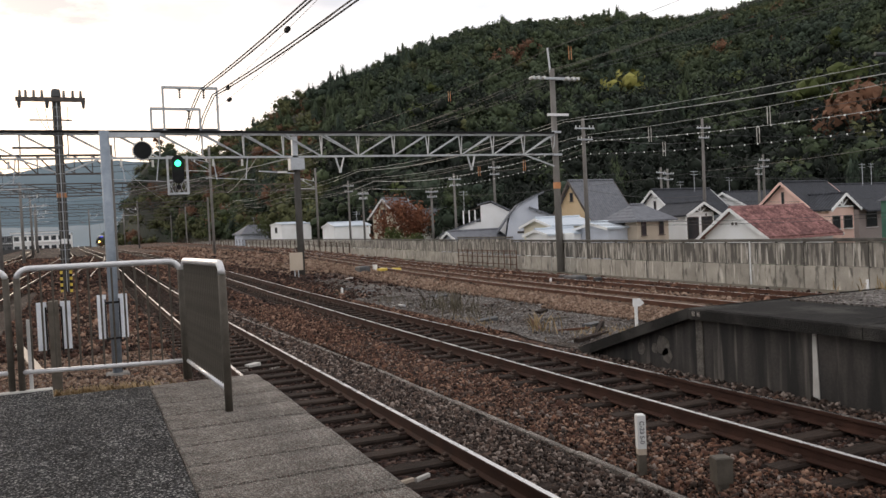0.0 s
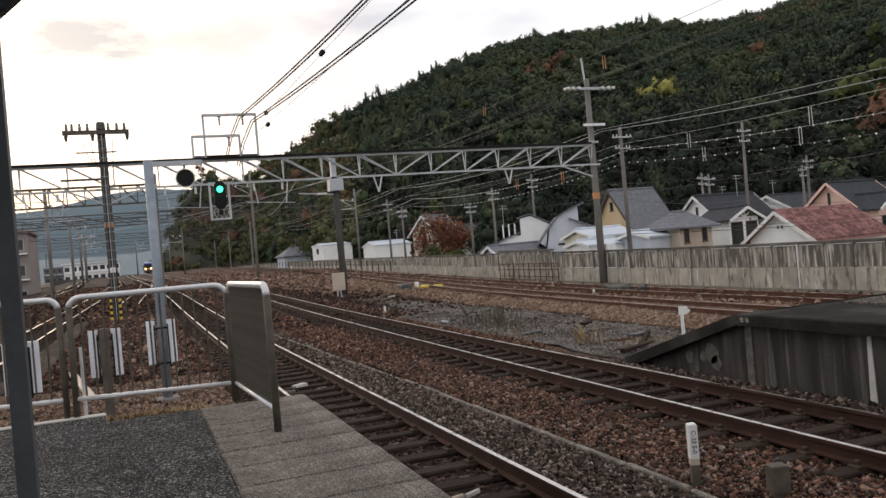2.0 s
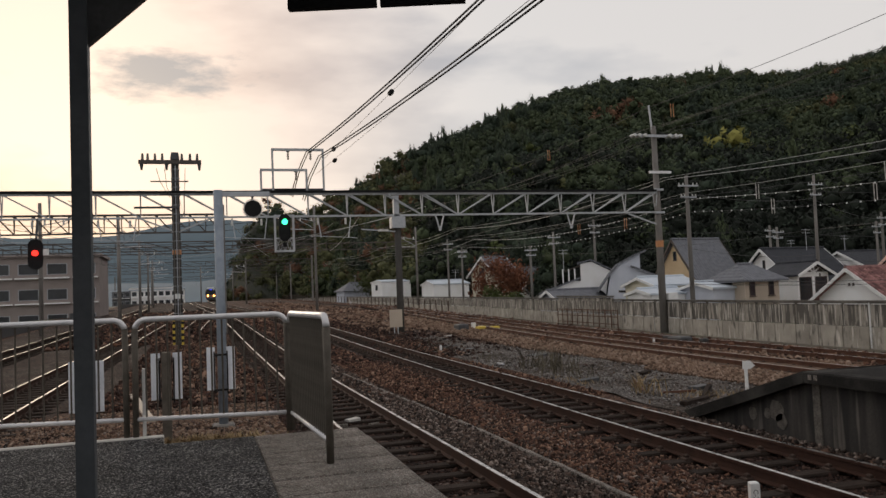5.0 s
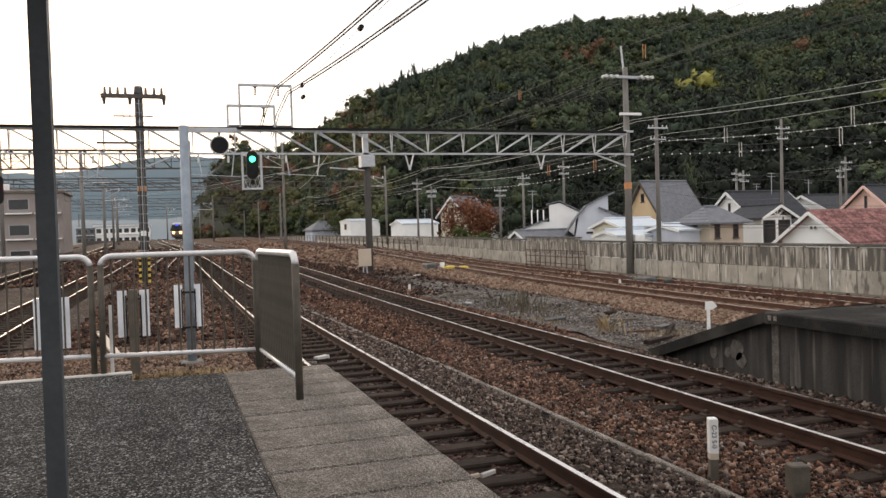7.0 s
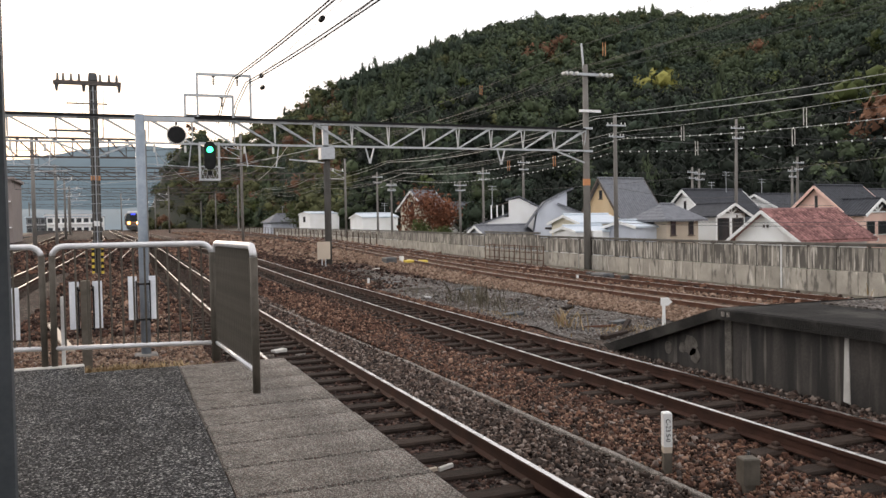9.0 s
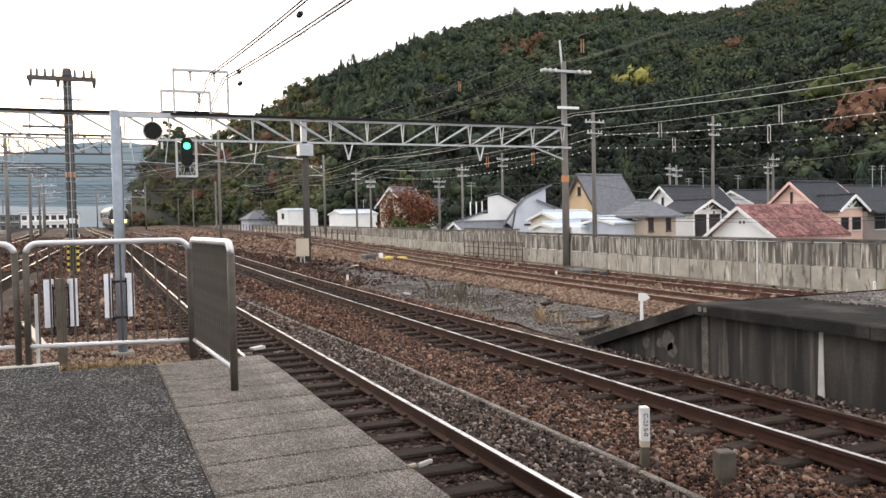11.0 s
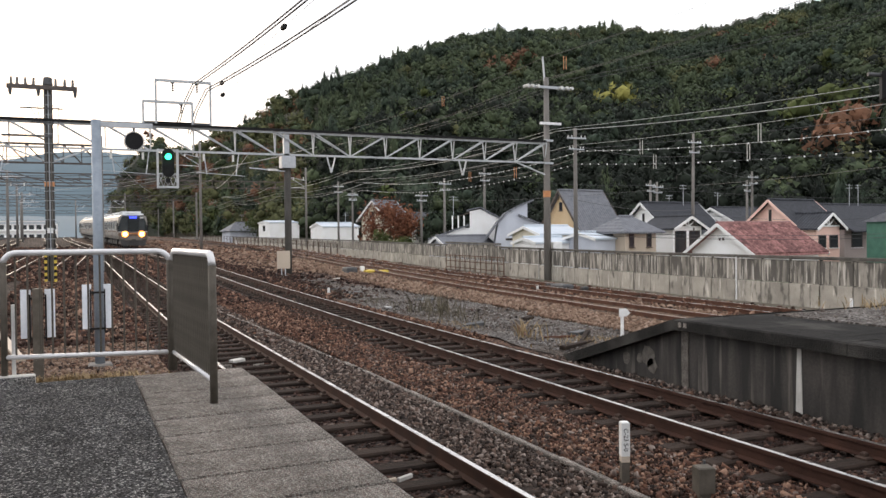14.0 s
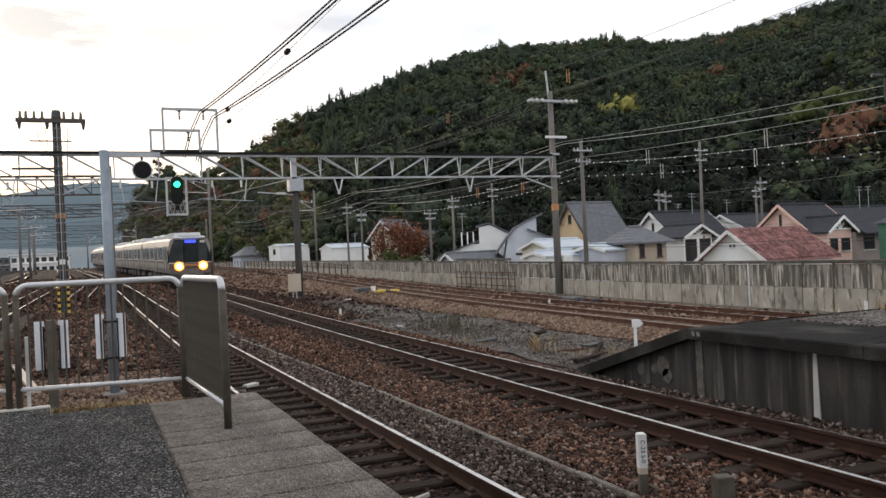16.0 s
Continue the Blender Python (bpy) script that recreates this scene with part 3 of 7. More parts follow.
def track(key, y0, y1, near0, near1, rusty=False, step=0.62):
    """Two rails on sleepers; sleepers from near0 to near1 are pieces, the rest one joined part."""
    th = thing("railway_track", {"A": "main track with polished rails on dark sleepers beside the platform", "B": "main track with polished rails on dark sleepers",
               "C": "rusty siding track with brown rails", "D": "rusty siding track along the concrete wall"}.get(key, "track with polished rails among turnouts"),
               "railway track", group="tracks of the station", kind="structure")
    ys = np.concatenate([np.arange(y0, min(60, y1), 2.0), np.arange(max(60, y0), y1 + 0.1, 6.0)])
    for s in (-1, 1):
        me = Mesh()
        sweep(me, [(centre(key, y) + s * 0.566, y, lift(y)) for y in ys])
        part("rail", me, (M["rail_rust" if rusty else "rail_side"], M["rail_dull" if key in "EFG" or (rusty and key == "C") else "rail_head"]), th)
    rest = Mesh()
    y, n = y0 + 0.2, 0
    while y < min(y1, 130):
        x = centre(key, y)
        turn = math.atan2(centre(key, y + 1) - centre(key, y - 1), 2)
        if near0 <= y <= near1:
            ob = part("sleeper", SLEEPER, None, th)
            ob.matrix_basis = pose(x, y, lift(y), 0, 0, -math.degrees(turn) + random.uniform(-0.8, 0.8))
            for s in (-1, 1):
                fo = part("fastening", FASTENING, None, th)
                fo.matrix_basis = pose(x + s * 0.566, y, lift(y), 0, 0, -math.degrees(turn))
        else:
            rest.box(-1.0, 1.0, -0.11, 0.11, -0.33, -0.158, m=pose(x, y, lift(y), 0, 0, -math.degrees(turn)))
            if y < 70:
                for s in (-1, 1):
                    rest.box(s * 0.566 - 0.15, s * 0.566 + 0.15, -0.07, 0.07, -0.158, -0.10, m=pose(x, y, lift(y)))
        y += step
    if rest.f:
        tagged(part("sleeper_rows", rest, M["sleeper"], th), kind="stuff")
    return th


track("A", -20, 460, 2, 44)
track("B", -20, 520, 2, 60)
track("C", -6, 95, 12, 50, rusty=True)
track("D", -20, 460, 12, 60, rusty=True)
track("E", -20, 460, 12, 50)
track("F", -20, 460, 1, 0)
track("G", 55, 105, 1, 0)

# ---- our platform ----
P = 0.90
platform = thing("platform", "station platform with asphalt top and concrete edge slabs", "platform", kind="structure")
part("asphalt_top", Mesh().box(-9, 0.418, -14, 7.62, -0.25, P - 0.004).box(-9, -0.36, 7.62, 8.0, -0.25, P - 0.006), M["asphalt"], platform, "dark grey grainy asphalt")
part("platform_wall", Mesh().box(0.43, 1.26, -14, 7.6, -0.25, P - 0.13), M["wallc"], platform, "concrete platform side")
slab_me = Mesh().box(0, 0.94, 0.004, 0.468, P - 0.13, P, bevel=0.012).data("edge_slab", M["slab"])
k, y = 0, 7.62
while y > -13:
    y -= 0.4865
    ob = part("edge_slab", slab_me, None, platform)
    ob.matrix_basis = pose(0.425 + random.uniform(-0.004, 0.004), y + 0.006, random.uniform(-0.004, 0.003), 0, 0, random.uniform(-0.15, 0.15))
part("end_kerb", Mesh().box(-6.5, -0.36, 8.0, 8.10, 0.3, P + 0.006, bevel=0.01), M["kerb"], platform, "pale concrete end kerb")

# ---- the opposite platform with its end ramp ----
Q = 0.82
op = thing("old_platform", "disused low concrete platform with a ramped end, black with stains", "platform", kind="structure")
me = Mesh()
me.poly([(-14, -0.3), (12.3, -0.3), (12.3, -0.14), (9.55, Q - 0.16), (-14, Q - 0.16)], 5.2, Matrix.Translation((10.75, 0, 0)) @ pose(0, 0, 0, 0, 0, 90))
part("platform_wall", me, M["opwall"], op, "stained dark concrete side")
me = Mesh()
for a, b in ((-14, -9), (-9, -4), (-4, 1), (1, 3.6), (3.6, 6.6), (6.6, 9.55)):
    me.box(7.98, 8.52, a + 0.006, b - 0.006, Q - 0.16, Q, bevel=0.02)
me.box(8.526, 13.4, -14, 9.5, Q - 0.16, Q - 0.012)
for i in range(11):
    me.box(8.53, 9.5, -13 + i * 2.0, -11.03 + i * 2.0, Q - 0.02, Q - 0.004, bevel=0.008)
part("coping", me, M["optop"], op, "dark coping stones")
me = Mesh()
me.poly([(9.555, Q - 0.16), (9.555, Q), (12.55, -0.10), (12.3, -0.20)], 5.4, Matrix.Translation((10.68, 0, 0)) @ pose(0, 0, 0, 0, 0, 90))
part("ramp", me, M["optop"], op, "sloping platform end")
tagged(part("gravel_top", Mesh().box(9.7, 13.38, -14, 9.3, Q - 0.014, Q + 0.012), M["gritty"], op), "gravel over the back of the platform")
part("repair_strip", Mesh().poly([(-0.025, Q - 0.17), (0.03, Q - 0.17), (0.055, -0.22), (-0.05, -0.22)], 0.014, Matrix.Translation((8.145, 7.42, 0)) @ pose(0, 0, 0, 0, 0, 90)), M["kerb"], op, "pale mortar strip")
part("corner_post", Mesh().box(8.128, 8.16, 9.42, 9.56, -0.22, Q - 0.165), M["lime"], op, "pale worn corner of the wall")
lime = random.Random(4)
for cy, cz, size in ((10.35, 0.16, 0.16), (10.25, 0.02, 0.12), (10.9, 0.05, 0.10), (10.55, 0.10, 0.08)):
    ring = [(cy + size * lime.uniform(0.8, 1.05) * math.cos(a), cz + size * 1.1 * lime.uniform(0.8, 1.05) * math.sin(a)) for a in [i * math.pi / 9 for i in range(18)]]
    part("lime_patch", Mesh().poly(ring, 0.012, Matrix.Translation((8.146, 0, 0)) @ pose(0, 0, 0, 0, 0, 90)), M["lime"], op, "pale lime patch")
# worn numerals on the coping: plain pale bars
for i, yy in enumerate((9.42, 9.31)):
    part("worn_mark", Mesh().box(7.972, 7.981, yy - 0.03, yy + 0.03, Q - 0.11, Q - 0.04), M["slab"], op)

# ---- concrete panel wall along the far side ----
WALL = [(-40, 27.0), (21, 26.6), (28.6, 26.4), (41, 27.2), (57, 28.0), (81, 29.6), (124, 31.2), (170, 31.0), (260, 30)]


def wall_x(y):
    return smooth_at(WALL, y, 8)


def side_wall():
    th = thing("wall_east", "weathered concrete panel wall with lime runs along the railway", "wall", kind="structure")
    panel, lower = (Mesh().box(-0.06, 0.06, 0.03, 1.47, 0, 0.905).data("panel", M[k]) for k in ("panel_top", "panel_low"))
    post = Mesh().box(-0.03, 0.05, -0.04, 0.04, 0, 1.90).data("post", M["panel_cope"])
    cope = Mesh().box(-0.12, 0.10, 0.0, 1.5, 0, 0.13, bevel=0.02).data("cope", M["panel_cope"])
    y, n = -16.0, 0
    while y < 285:
        y2 = y + 1.5
        x, x2 = wall_x(y), wall_x(y2)
        turn = -math.degrees(math.atan2(x2 - x, 1.5))
        z = -0.95 + lift(y) * 0.5
        tall = 0.22 if 50.5 < y < 62 else 0.0
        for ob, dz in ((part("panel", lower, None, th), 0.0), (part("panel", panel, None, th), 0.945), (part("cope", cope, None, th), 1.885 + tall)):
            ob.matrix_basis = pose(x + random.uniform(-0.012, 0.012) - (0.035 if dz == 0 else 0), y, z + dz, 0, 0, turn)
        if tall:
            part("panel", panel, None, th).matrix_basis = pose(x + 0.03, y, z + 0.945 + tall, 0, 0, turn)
        part("post", post, None, th).matrix_basis = pose(x, y, z, 0, 0, turn)
        y = y2
    return th


side_wall()


# ---- fence at the platform end ----
def rounded_frame(a, b, z0, z1, r, both=True):
    """The path of one bent tube: up, across and down, with rounded upper corners."""
    a, b = Vector(a), Vector(b)
    d = (b - a).normalized()
    pts = [Vector((a.x, a.y, z0))]
    for t in range(0, 91, 15):
        q = radians(t)
        pts.append(Vector((a.x, a.y, z1 - r)) + d * (r - r * math.cos(q)) + Vector((0, 0, r * math.sin(q))))
    for t in range(90, -1, -15):
        q = radians(t)
        pts.append(Vector((b.x, b.y, z1 - r)) - d * (r - r * math.cos(q)) + Vector((0, 0, r * math.sin(q))))
    pts.append(Vector((b.x, b.y, z0)))
    return pts


def fence_panel(a, b, bars, label, z1=P + 1.075, tube=0.026):
    th = thing("platform_fence", label, "fence", group="fence panels at the platform end")
    a, b = Vector((*a, 0)), Vector((*b, 0))
    d = (b - a).normalized()
    pts = rounded_frame(a, b, P, z1, 0.11)
    part("top_tube", Mesh().tube(pts[2:-2], tube, 10), M["galv_pale"], th, "pale bent steel tube", smooth=True)
    for p, q in ((pts[0], pts[2]), (pts[-1], pts[-3])):
        part("post", Mesh().tube([p, q], tube * 1.05, 10), M["fence_brown"], th, "grey-brown steel post", smooth=True)
    part("bottom_tube", Mesh().tube([a + Vector((0, 0, P + 0.165)), b + Vector((0, 0, P + 0.165))], 0.021, 8), M["galv_pale"], th, smooth=True)
    bar = Mesh().tube([(0, 0, P + 0.17), (0, 0, z1 - 0.015)], 0.0105 if bars > 20 else 0.0085, 6).data("baluster", M["fence_brown"])
    for i in range(1, bars):
        ob = part("baluster", bar, None, th)
        p = a + (b - a) * i / bars
        ob.matrix_basis = pose(p.x, p.y, 0)
    return th


fence_panel((0.752, 7.745), (-0.60, 8.07), 14, "tubular steel fence panel closing the platform end")
fence_panel((-0.68, 8.09), (-2.35, 8.46), 14, "tubular steel fence panel closing the platform end")
fence_panel((-2.43, 8.48), (-4.1, 8.85), 14, "tubular steel fence panel closing the platform end")
fence_panel((0.775, 7.735), (0.868, 6.05), 22, "tubular steel fence panel along the platform edge", tube=0.027)
part("fence_stake", Mesh().box(-0.545, -0.515, 8.12, 8.15, 0.5, P + 0.62, bevel=0.004), M["white"])
tagged(bpy.data.objects["fence_stake"], "short white stake behind the platform fence", "stake")


# ---- masts, gantries ----
def pole(name, x, y, z0, z1, r0, r1, label, mat_name="concpole", category="utility pole", group="", sides=14):
    th = thing(name, label, category, group=group)
    part("shaft", Mesh().tube([(x, y, z0), (x, y, (z0 + z1) / 2), (x, y, z1)], r0, sides, r1=r1), M[mat_name], th, smooth=True)
    return th


def beam(th, x0, x1, y, z0, z1, n, mat_name, knees=(), flat=0.5, turn_at=14.0):
    """A triangular lattice beam across the tracks: two upper chords, one lower, struts and diagonals."""
    for s in (-flat / 2, flat / 2):
        part("chord", Mesh().bar((x0, y + s, z1), (x1, y + s, z1), 0.085), M[mat_name], th)
    part("chord", Mesh().bar((x0, y, z0), (x1, y, z0), 0.10), M[mat_name], th)
    st = (x1 - x0) / n
    for i in range(n + 1):
        x = x0 + i * st
        for s in (-flat / 2, flat / 2):
            part("strut", Mesh().bar((x, y, z0), (x, y + s, z1), 0.05), M[mat_name], th)
            if i < n:
                if x < turn_at:
                    part("diagonal", Mesh().bar((x, y + s, z1), (x + st, y, z0), 0.065), M[mat_name], th)
                else:
                    part("diagonal", Mesh().bar((x, y, z0), (x + st, y + s, z1), 0.065), M[mat_name], th)
        part("tie", Mesh().bar((x, y - flat / 2, z1), (x, y + flat / 2, z1), 0.05), M[mat_name], th)
    for x, dx in knees:
        part("knee_brace", Mesh().bar((x, y - 0.05, z0 - 0.75), (x + dx, y - 0.05, z0 + 0.02), 0.08), M[mat_name], th)


BY = 44.0
gantry = thing("overhead_gantry", "grey lattice beam gantry carrying the overhead wires and signals", "gantry")
beam(gantry, -26.0, 26.9, BY, 6.5, 7.72, 25, "truss", knees=((-1.0, 1.9), (-1.0, -1.9), (26.9, -2.2)))
part("cable_tray", Mesh().bar((-26, BY - 0.35, 7.79), (26.8, BY - 0.35, 7.79), 0.10, 0.12), M["black"], gantry, "dark cables laid along the beam")
for x in (13.1, 21.2):
    for s in (-1, 1):
        part("hanger", Mesh().bar((x + s * 0.25, BY, 6.5), (x + s * 0.05, BY, 5.75), 0.07), M["truss"], gantry)
    part("hanger", Mesh().bar((x, BY, 5.85), (x, BY, 5.6), 0.12), M["truss"], gantry)
# frames that stand on the beam for the feeders
for x0, x1, zt in ((3.3, 5.7, 9.0), (3.92, 6.62, 10.1)):
    for x in (x0, x1):
        part("frame_post", Mesh().bar((x, BY, 7.72), (x, BY, zt), 0.11), M["truss"], gantry)
    part("frame_bar", Mesh().bar((x0 - 0.04, BY, zt), (x1 + 0.04, BY, zt), 0.13), M["truss"], gantry)
    part("frame_bar", Mesh().bar((x0, BY, 7.95), (x1, BY, 7.95), 0.10), M["darksteel"], gantry)
for x, zt in ((5.15, 9.0), (4.75, 10.1), (5.95, 10.1)):
    for k in range(4):
        part("insulator", Mesh().tube([(x, BY, zt - 0.10 - k * 0.12), (x, BY, zt - 0.19 - k * 0.12)], 0.075, 8, r1=0.03), M["truss_old"], gantry)
    part("gusset", Mesh().poly([(-0.2, 0), (0.2, 0), (0, -0.2)], 0.03, Matrix.Translation((x, BY, zt))), M["truss"], gantry)

mast = pole("gantry_mast", -1.02, BY - 0.1, -0.2, 9.75, 0.22, 0.19, "tall dark concrete mast with crossarms, cables and a striped guard", "mast_dark", "mast")
mx, my = -1.02, BY - 0.1
part("crossarm", Mesh().box(mx - 1.75, mx + 1.3, my - 0.36, my - 0.20, 9.22, 9.42), M["truss_old"], mast)
part("pole_cap", Mesh().tube([(mx, my, 9.5), (mx, my, 9.78), (mx, my, 9.86)], 0.23, 14, r1=0.17), M["darksteel"], mast)
part("crossarm", Mesh().box(mx - 1.2, mx + 0.65, my - 0.3, my - 0.22, 8.3, 8.36), M["darksteel"], mast)
part("crossarm", Mesh().box(mx - 2.0, mx + 0.2, my - 0.32, my - 0.22, 6.95, 7.05), M["darksteel"], mast)
for dx in (-1.55, -1.3, -0.95, -0.6, 0.35, 0.75, 1.1):
    part("insulator", Mesh().tube([(mx + dx, my - 0.27, 9.42), (mx + dx, my - 0.27, 9.76)], 0.075, 8, r1=0.05), M["concpole"], mast)
for dx in (-1.6, -0.4, 1.2):
    part("insulator", Mesh().tube([(mx + dx, my - 0.27, 9.28), (mx + dx, my - 0.27, 8.90)], 0.11, 8, r1=0.05), M["darksteel"], mast)
for k in range(17):
    part("strap", Mesh().tube([(mx, my, 1.6 + k * 0.46), (mx, my, 1.63 + k * 0.46)], 0.228, 14), M["galv"], mast)
part("crossarm", Mesh().box(mx - 0.75, mx + 0.25, my - 0.3, my - 0.22, 7.62, 7.70), M["darksteel"], mast)
part("conduit", Mesh().tube([(mx + 0.01, my - 0.245, 0), (mx + 0.01, my - 0.245, 9.2)], 0.024, 6), M["galv"], mast)
part("band", Mesh().tube([(mx, my, 4.6), (mx, my, 4.85)], 0.225, 14), M["orange"], mast, "orange band")
part("plate", Mesh().box(mx - 0.13, mx + 0.13, my - 0.25, my - 0.235, 2.35, 2.6), M["white"], mast, "white number plate left blank")
for dx in (-0.12, 0.1):
    part("conduit", Mesh().tube([(mx + dx, my - 0.23, 0), (mx + dx, my - 0.23, 9.0)], 0.022, 6), M["concpole"], mast)
for dx in (-0.22, 0.2):
    guard = part("striped_guard", Mesh().box(mx + dx - 0.055, mx + dx + 0.055, my - 0.41, my - 0.3, 0.0, 1.44), M["black"], mast, "black and yellow striped guard")
    for i in range(5):
        part("stripe", Mesh().box(mx + dx - 0.06, mx + dx + 0.06, my - 0.42, my - 0.295, i * 0.3, i * 0.3 + 0.15), M["yellow"], guard)
for i, (dx, z) in enumerate(((-0.9, 8.9), (-0.5, 8.6), (0.5, 7.2))):
    part("jumper", Mesh().tube([(mx + dx, my - 0.28, 9.0), (mx + dx * 0.8, my - 0.35, z - 0.6), (mx + dx * 0.3, my - 0.3, 7.5)], 0.015, 5), M["wire"], mast)

mid = pole("beam_post", 10.66, BY + 0.1, -0.2, 5.9, 0.19, 0.19, "slim grey steel post with a box on top under the gantry", "mast_dark", "mast")
part("head_box", Mesh().box(10.28, 11.04, BY - 0.25, BY + 0.4, 5.78, 6.42, bevel=0.04), M["galv"], mid)
part("upper_post", Mesh().box(10.45, 10.75, BY - 0.05, BY + 0.2, 6.42, 7.6), M["galv"], mid)
part("footing", Mesh().box(10.0, 11.4, BY - 0.8, BY + 0.8, -0.3, -0.05, bevel=0.03), M["kerb"], mid, "concrete footing")
part("bracket_arm", Mesh().bar((10.5, BY, 5.6), (8.6, BY, 5.75), 0.06), M["galv"], mid)
part("lamp_head", Mesh().box(9.6, 10.1, BY - 0.1, BY + 0.1, 5.62, 5.72), M["porcelain"], mid)

bx, bz = 27.05, -1.0
big = pole("line_pole", bx, BY, bz, 11.8, 0.24, 0.16, "tall grey concrete line pole with crossarms and an orange band", "concpole", "utility pole", "line poles")
part("tip_rod", Mesh().bar((bx - 0.1, BY, 11.5), (bx - 0.25, BY, 13.1), 0.09), M["galv"], big)
part("crossarm", Mesh().box(bx - 1.6, bx + 1.7, BY - 0.25, BY - 0.13, 11.1, 11.25), M["galv"], big)
for dx in (-1.55, -1.2, -0.8, 0.9, 1.3, 1.65):
    part("insulator", Mesh().tube([(bx + dx, BY - 0.45, 11.18), (bx + dx, BY + 0.05, 11.18)], 0.10, 8), M["porcelain"], big)
part("crossarm", Mesh().box(bx - 0.6, bx + 0.9, BY - 0.3, BY - 0.2, 8.85, 9.0), M["galv_pale"], big)
part("band", Mesh().tube([(bx, BY, 4.35), (bx, BY, 4.75)], 0.235, 14), M["orange"], big, "faded orange band")
for z in (6.4, 7.8):
    part("clamp", Mesh().box(bx - 0.3, bx + 0.3, BY - 0.3, BY - 0.15, z, z + 0.12), M["galv"], big)
part("fan_unit", Mesh().box(bx + 0.25, bx + 0.9, BY - 0.3, BY + 0.1, 0.95, 1.55, bevel=0.03), M["white"], big)

# registration arms and droppers hung under the beam over each track
for tx in (2.66, 7.15, -3.85, -8.35):
    for d in (-1, 1):
        part("drop_arm", Mesh().bar((tx + d * 0.9, BY + 0.05, 6.5), (tx + d * 0.75, BY + 0.05, 5.35), 0.05), M["galv"], gantry)
    part("registration_arm", Mesh().bar((tx - 1.3, BY + 0.05, 5.45), (tx + 1.2, BY + 0.05, 5.3), 0.03), M["galv"], gantry)
    for d in (-0.9, 0.6):
        part("insulator", Mesh().tube([(tx + d, BY + 0.05, 6.05), (tx + d, BY + 0.05, 6.4)], 0.06, 7), M["porcelain"], gantry)

# second and further gantries down the line
for y, x0, x1, z0, z1, n, mn in ((53, -24, 1.5, 6.2, 7.3, 26, "truss_old"), (87.25, -22, 12, 6.6, 7.5, 12, "truss_old"), (98.25, -22, 26, 6.8, 7.6, 26, "truss_old"), (150, -22, 20, 6.8, 7.6, 18, "truss_old"), (205, -24, 22, 7.0, 7.8, 18, "truss_old"), (265, -24, 24, 7.0, 7.8, 16, "truss_old")):
    z = lift(y)
    g = thing("overhead_gantry", "rust-brown lattice gantry further down the line", "gantry", group="gantries down the line")
    beam(g, x0, x1, y, z0 + z, z1 + z, n, mn, flat=0.4)
    for x in (x0, x1) if x1 not in (12, 26) else (x0,):
        part("post", Mesh().tube([(x, y, -0.4 + z), (x, y, z1 + z + 0.6)], 0.17, 8), M["concpole"], g)
for x, y, h in ((-10.4, 62, 9.0), (-5.7, 66, 8.5), (-5.9, 92, 8), (-6.6, 120, 8), (-7.5, 150, 8), (-9.5, 185, 8), (12.0, 87, 11.0), (26.0, 98, 9.4), (8.2, 150, 8), (0.6, 190, 8), (8.5, 215, 8)):
    g = pole("catenary_pole", x, y, -0.3 + lift(y), h + lift(y), 0.15, 0.12, "plain concrete catenary pole beside the track", "concpole", "mast", "catenary poles", 8)
    part("cantilever", Mesh().bar((x, y, h - 1.6 + lift(y)), (x + (1.9 if x < 5 else -1.9), y, h - 1.2 + lift(y)), 0.06), M["galv"], g)
    part("cantilever", Mesh().bar((x, y, h - 2.4 + lift(y)), (x + (1.9 if x < 5 else -1.9), y, h - 1.3 + lift(y)), 0.05), M["galv"], g)
    part("registration_arm", Mesh().bar((x, y, h - 2.5 + lift(y)), (x + (2.6 if x < 5 else -2.6), y, h - 2.4 + lift(y)), 0.05), M["galv_pale"], g)
    for d in (0.3, 1.5):
        part("insulator", Mesh().tube([(x + (d if x < 5 else -d), y, h - 1.55 + lift(y)), (x + (d if x < 5 else -d), y, h - 1.2 + lift(y))], 0.07, 7), M["porcelain"], g)


# ---- wires ----
def wire(label, x, z, y0, y1, r, mat_name, sag=0.5, span=44.0, first=44.0, drift=0.0):
    """A cable that runs along the tracks and sags between its supports."""
    pts = []
    n = int((y1 - y0) / 2.2)
    for i in range(n + 1):
        y = y0 + (y1 - y0) * i / n
        u = ((y - first) / span) % 1.0
        pts.append((x + (drift if y < 44 or first < 0 else 0.01) * (y - first), y, z + lift(y) - 4 * sag * u * (1 - u)))
    me = Mesh().tube(pts, r, 5)
    return tagged(part("overhead_wire", me, M[mat_name]), label, "wire", group="overhead wires")


for x, z, turn in ((5.73, 9.99, 0.045), (5.83, 9.93, 0.044), (6.39, 9.77, 0.064), (6.50, 9.70, 0.063)):
    pts = [(x + turn * (44 - y), y, z - 4 * 0.6 * ((y + 8) / 52) * (1 - (y + 8) / 52)) for y in np.arange(-8, 44.1, 2.0)]
    pts += [(x - 0.35, 45.5, z - 0.9), (x - 0.55, 47, z - 2.0)]
    tagged(part("overhead_wire", Mesh().tube(pts, 0.030, 6), M["wire"]), "thick dark feeder cable hung from the gantry frames", "wire", group="overhead wires")
for x, z, turn, y1 in ((6.68, 9.62, 0.0225, 44), (6.2, 8.76, 0.046, 44)):
    pts = [(x + turn * (y1 - y), y, z) for y in np.arange(-8, y1 + 0.1, 4.0)]
    tagged(part("overhead_wire", Mesh().tube(pts, 0.009, 5), M["wire"]), "thin grey cable with insulators beside the feeders", "wire", group="overhead wires")
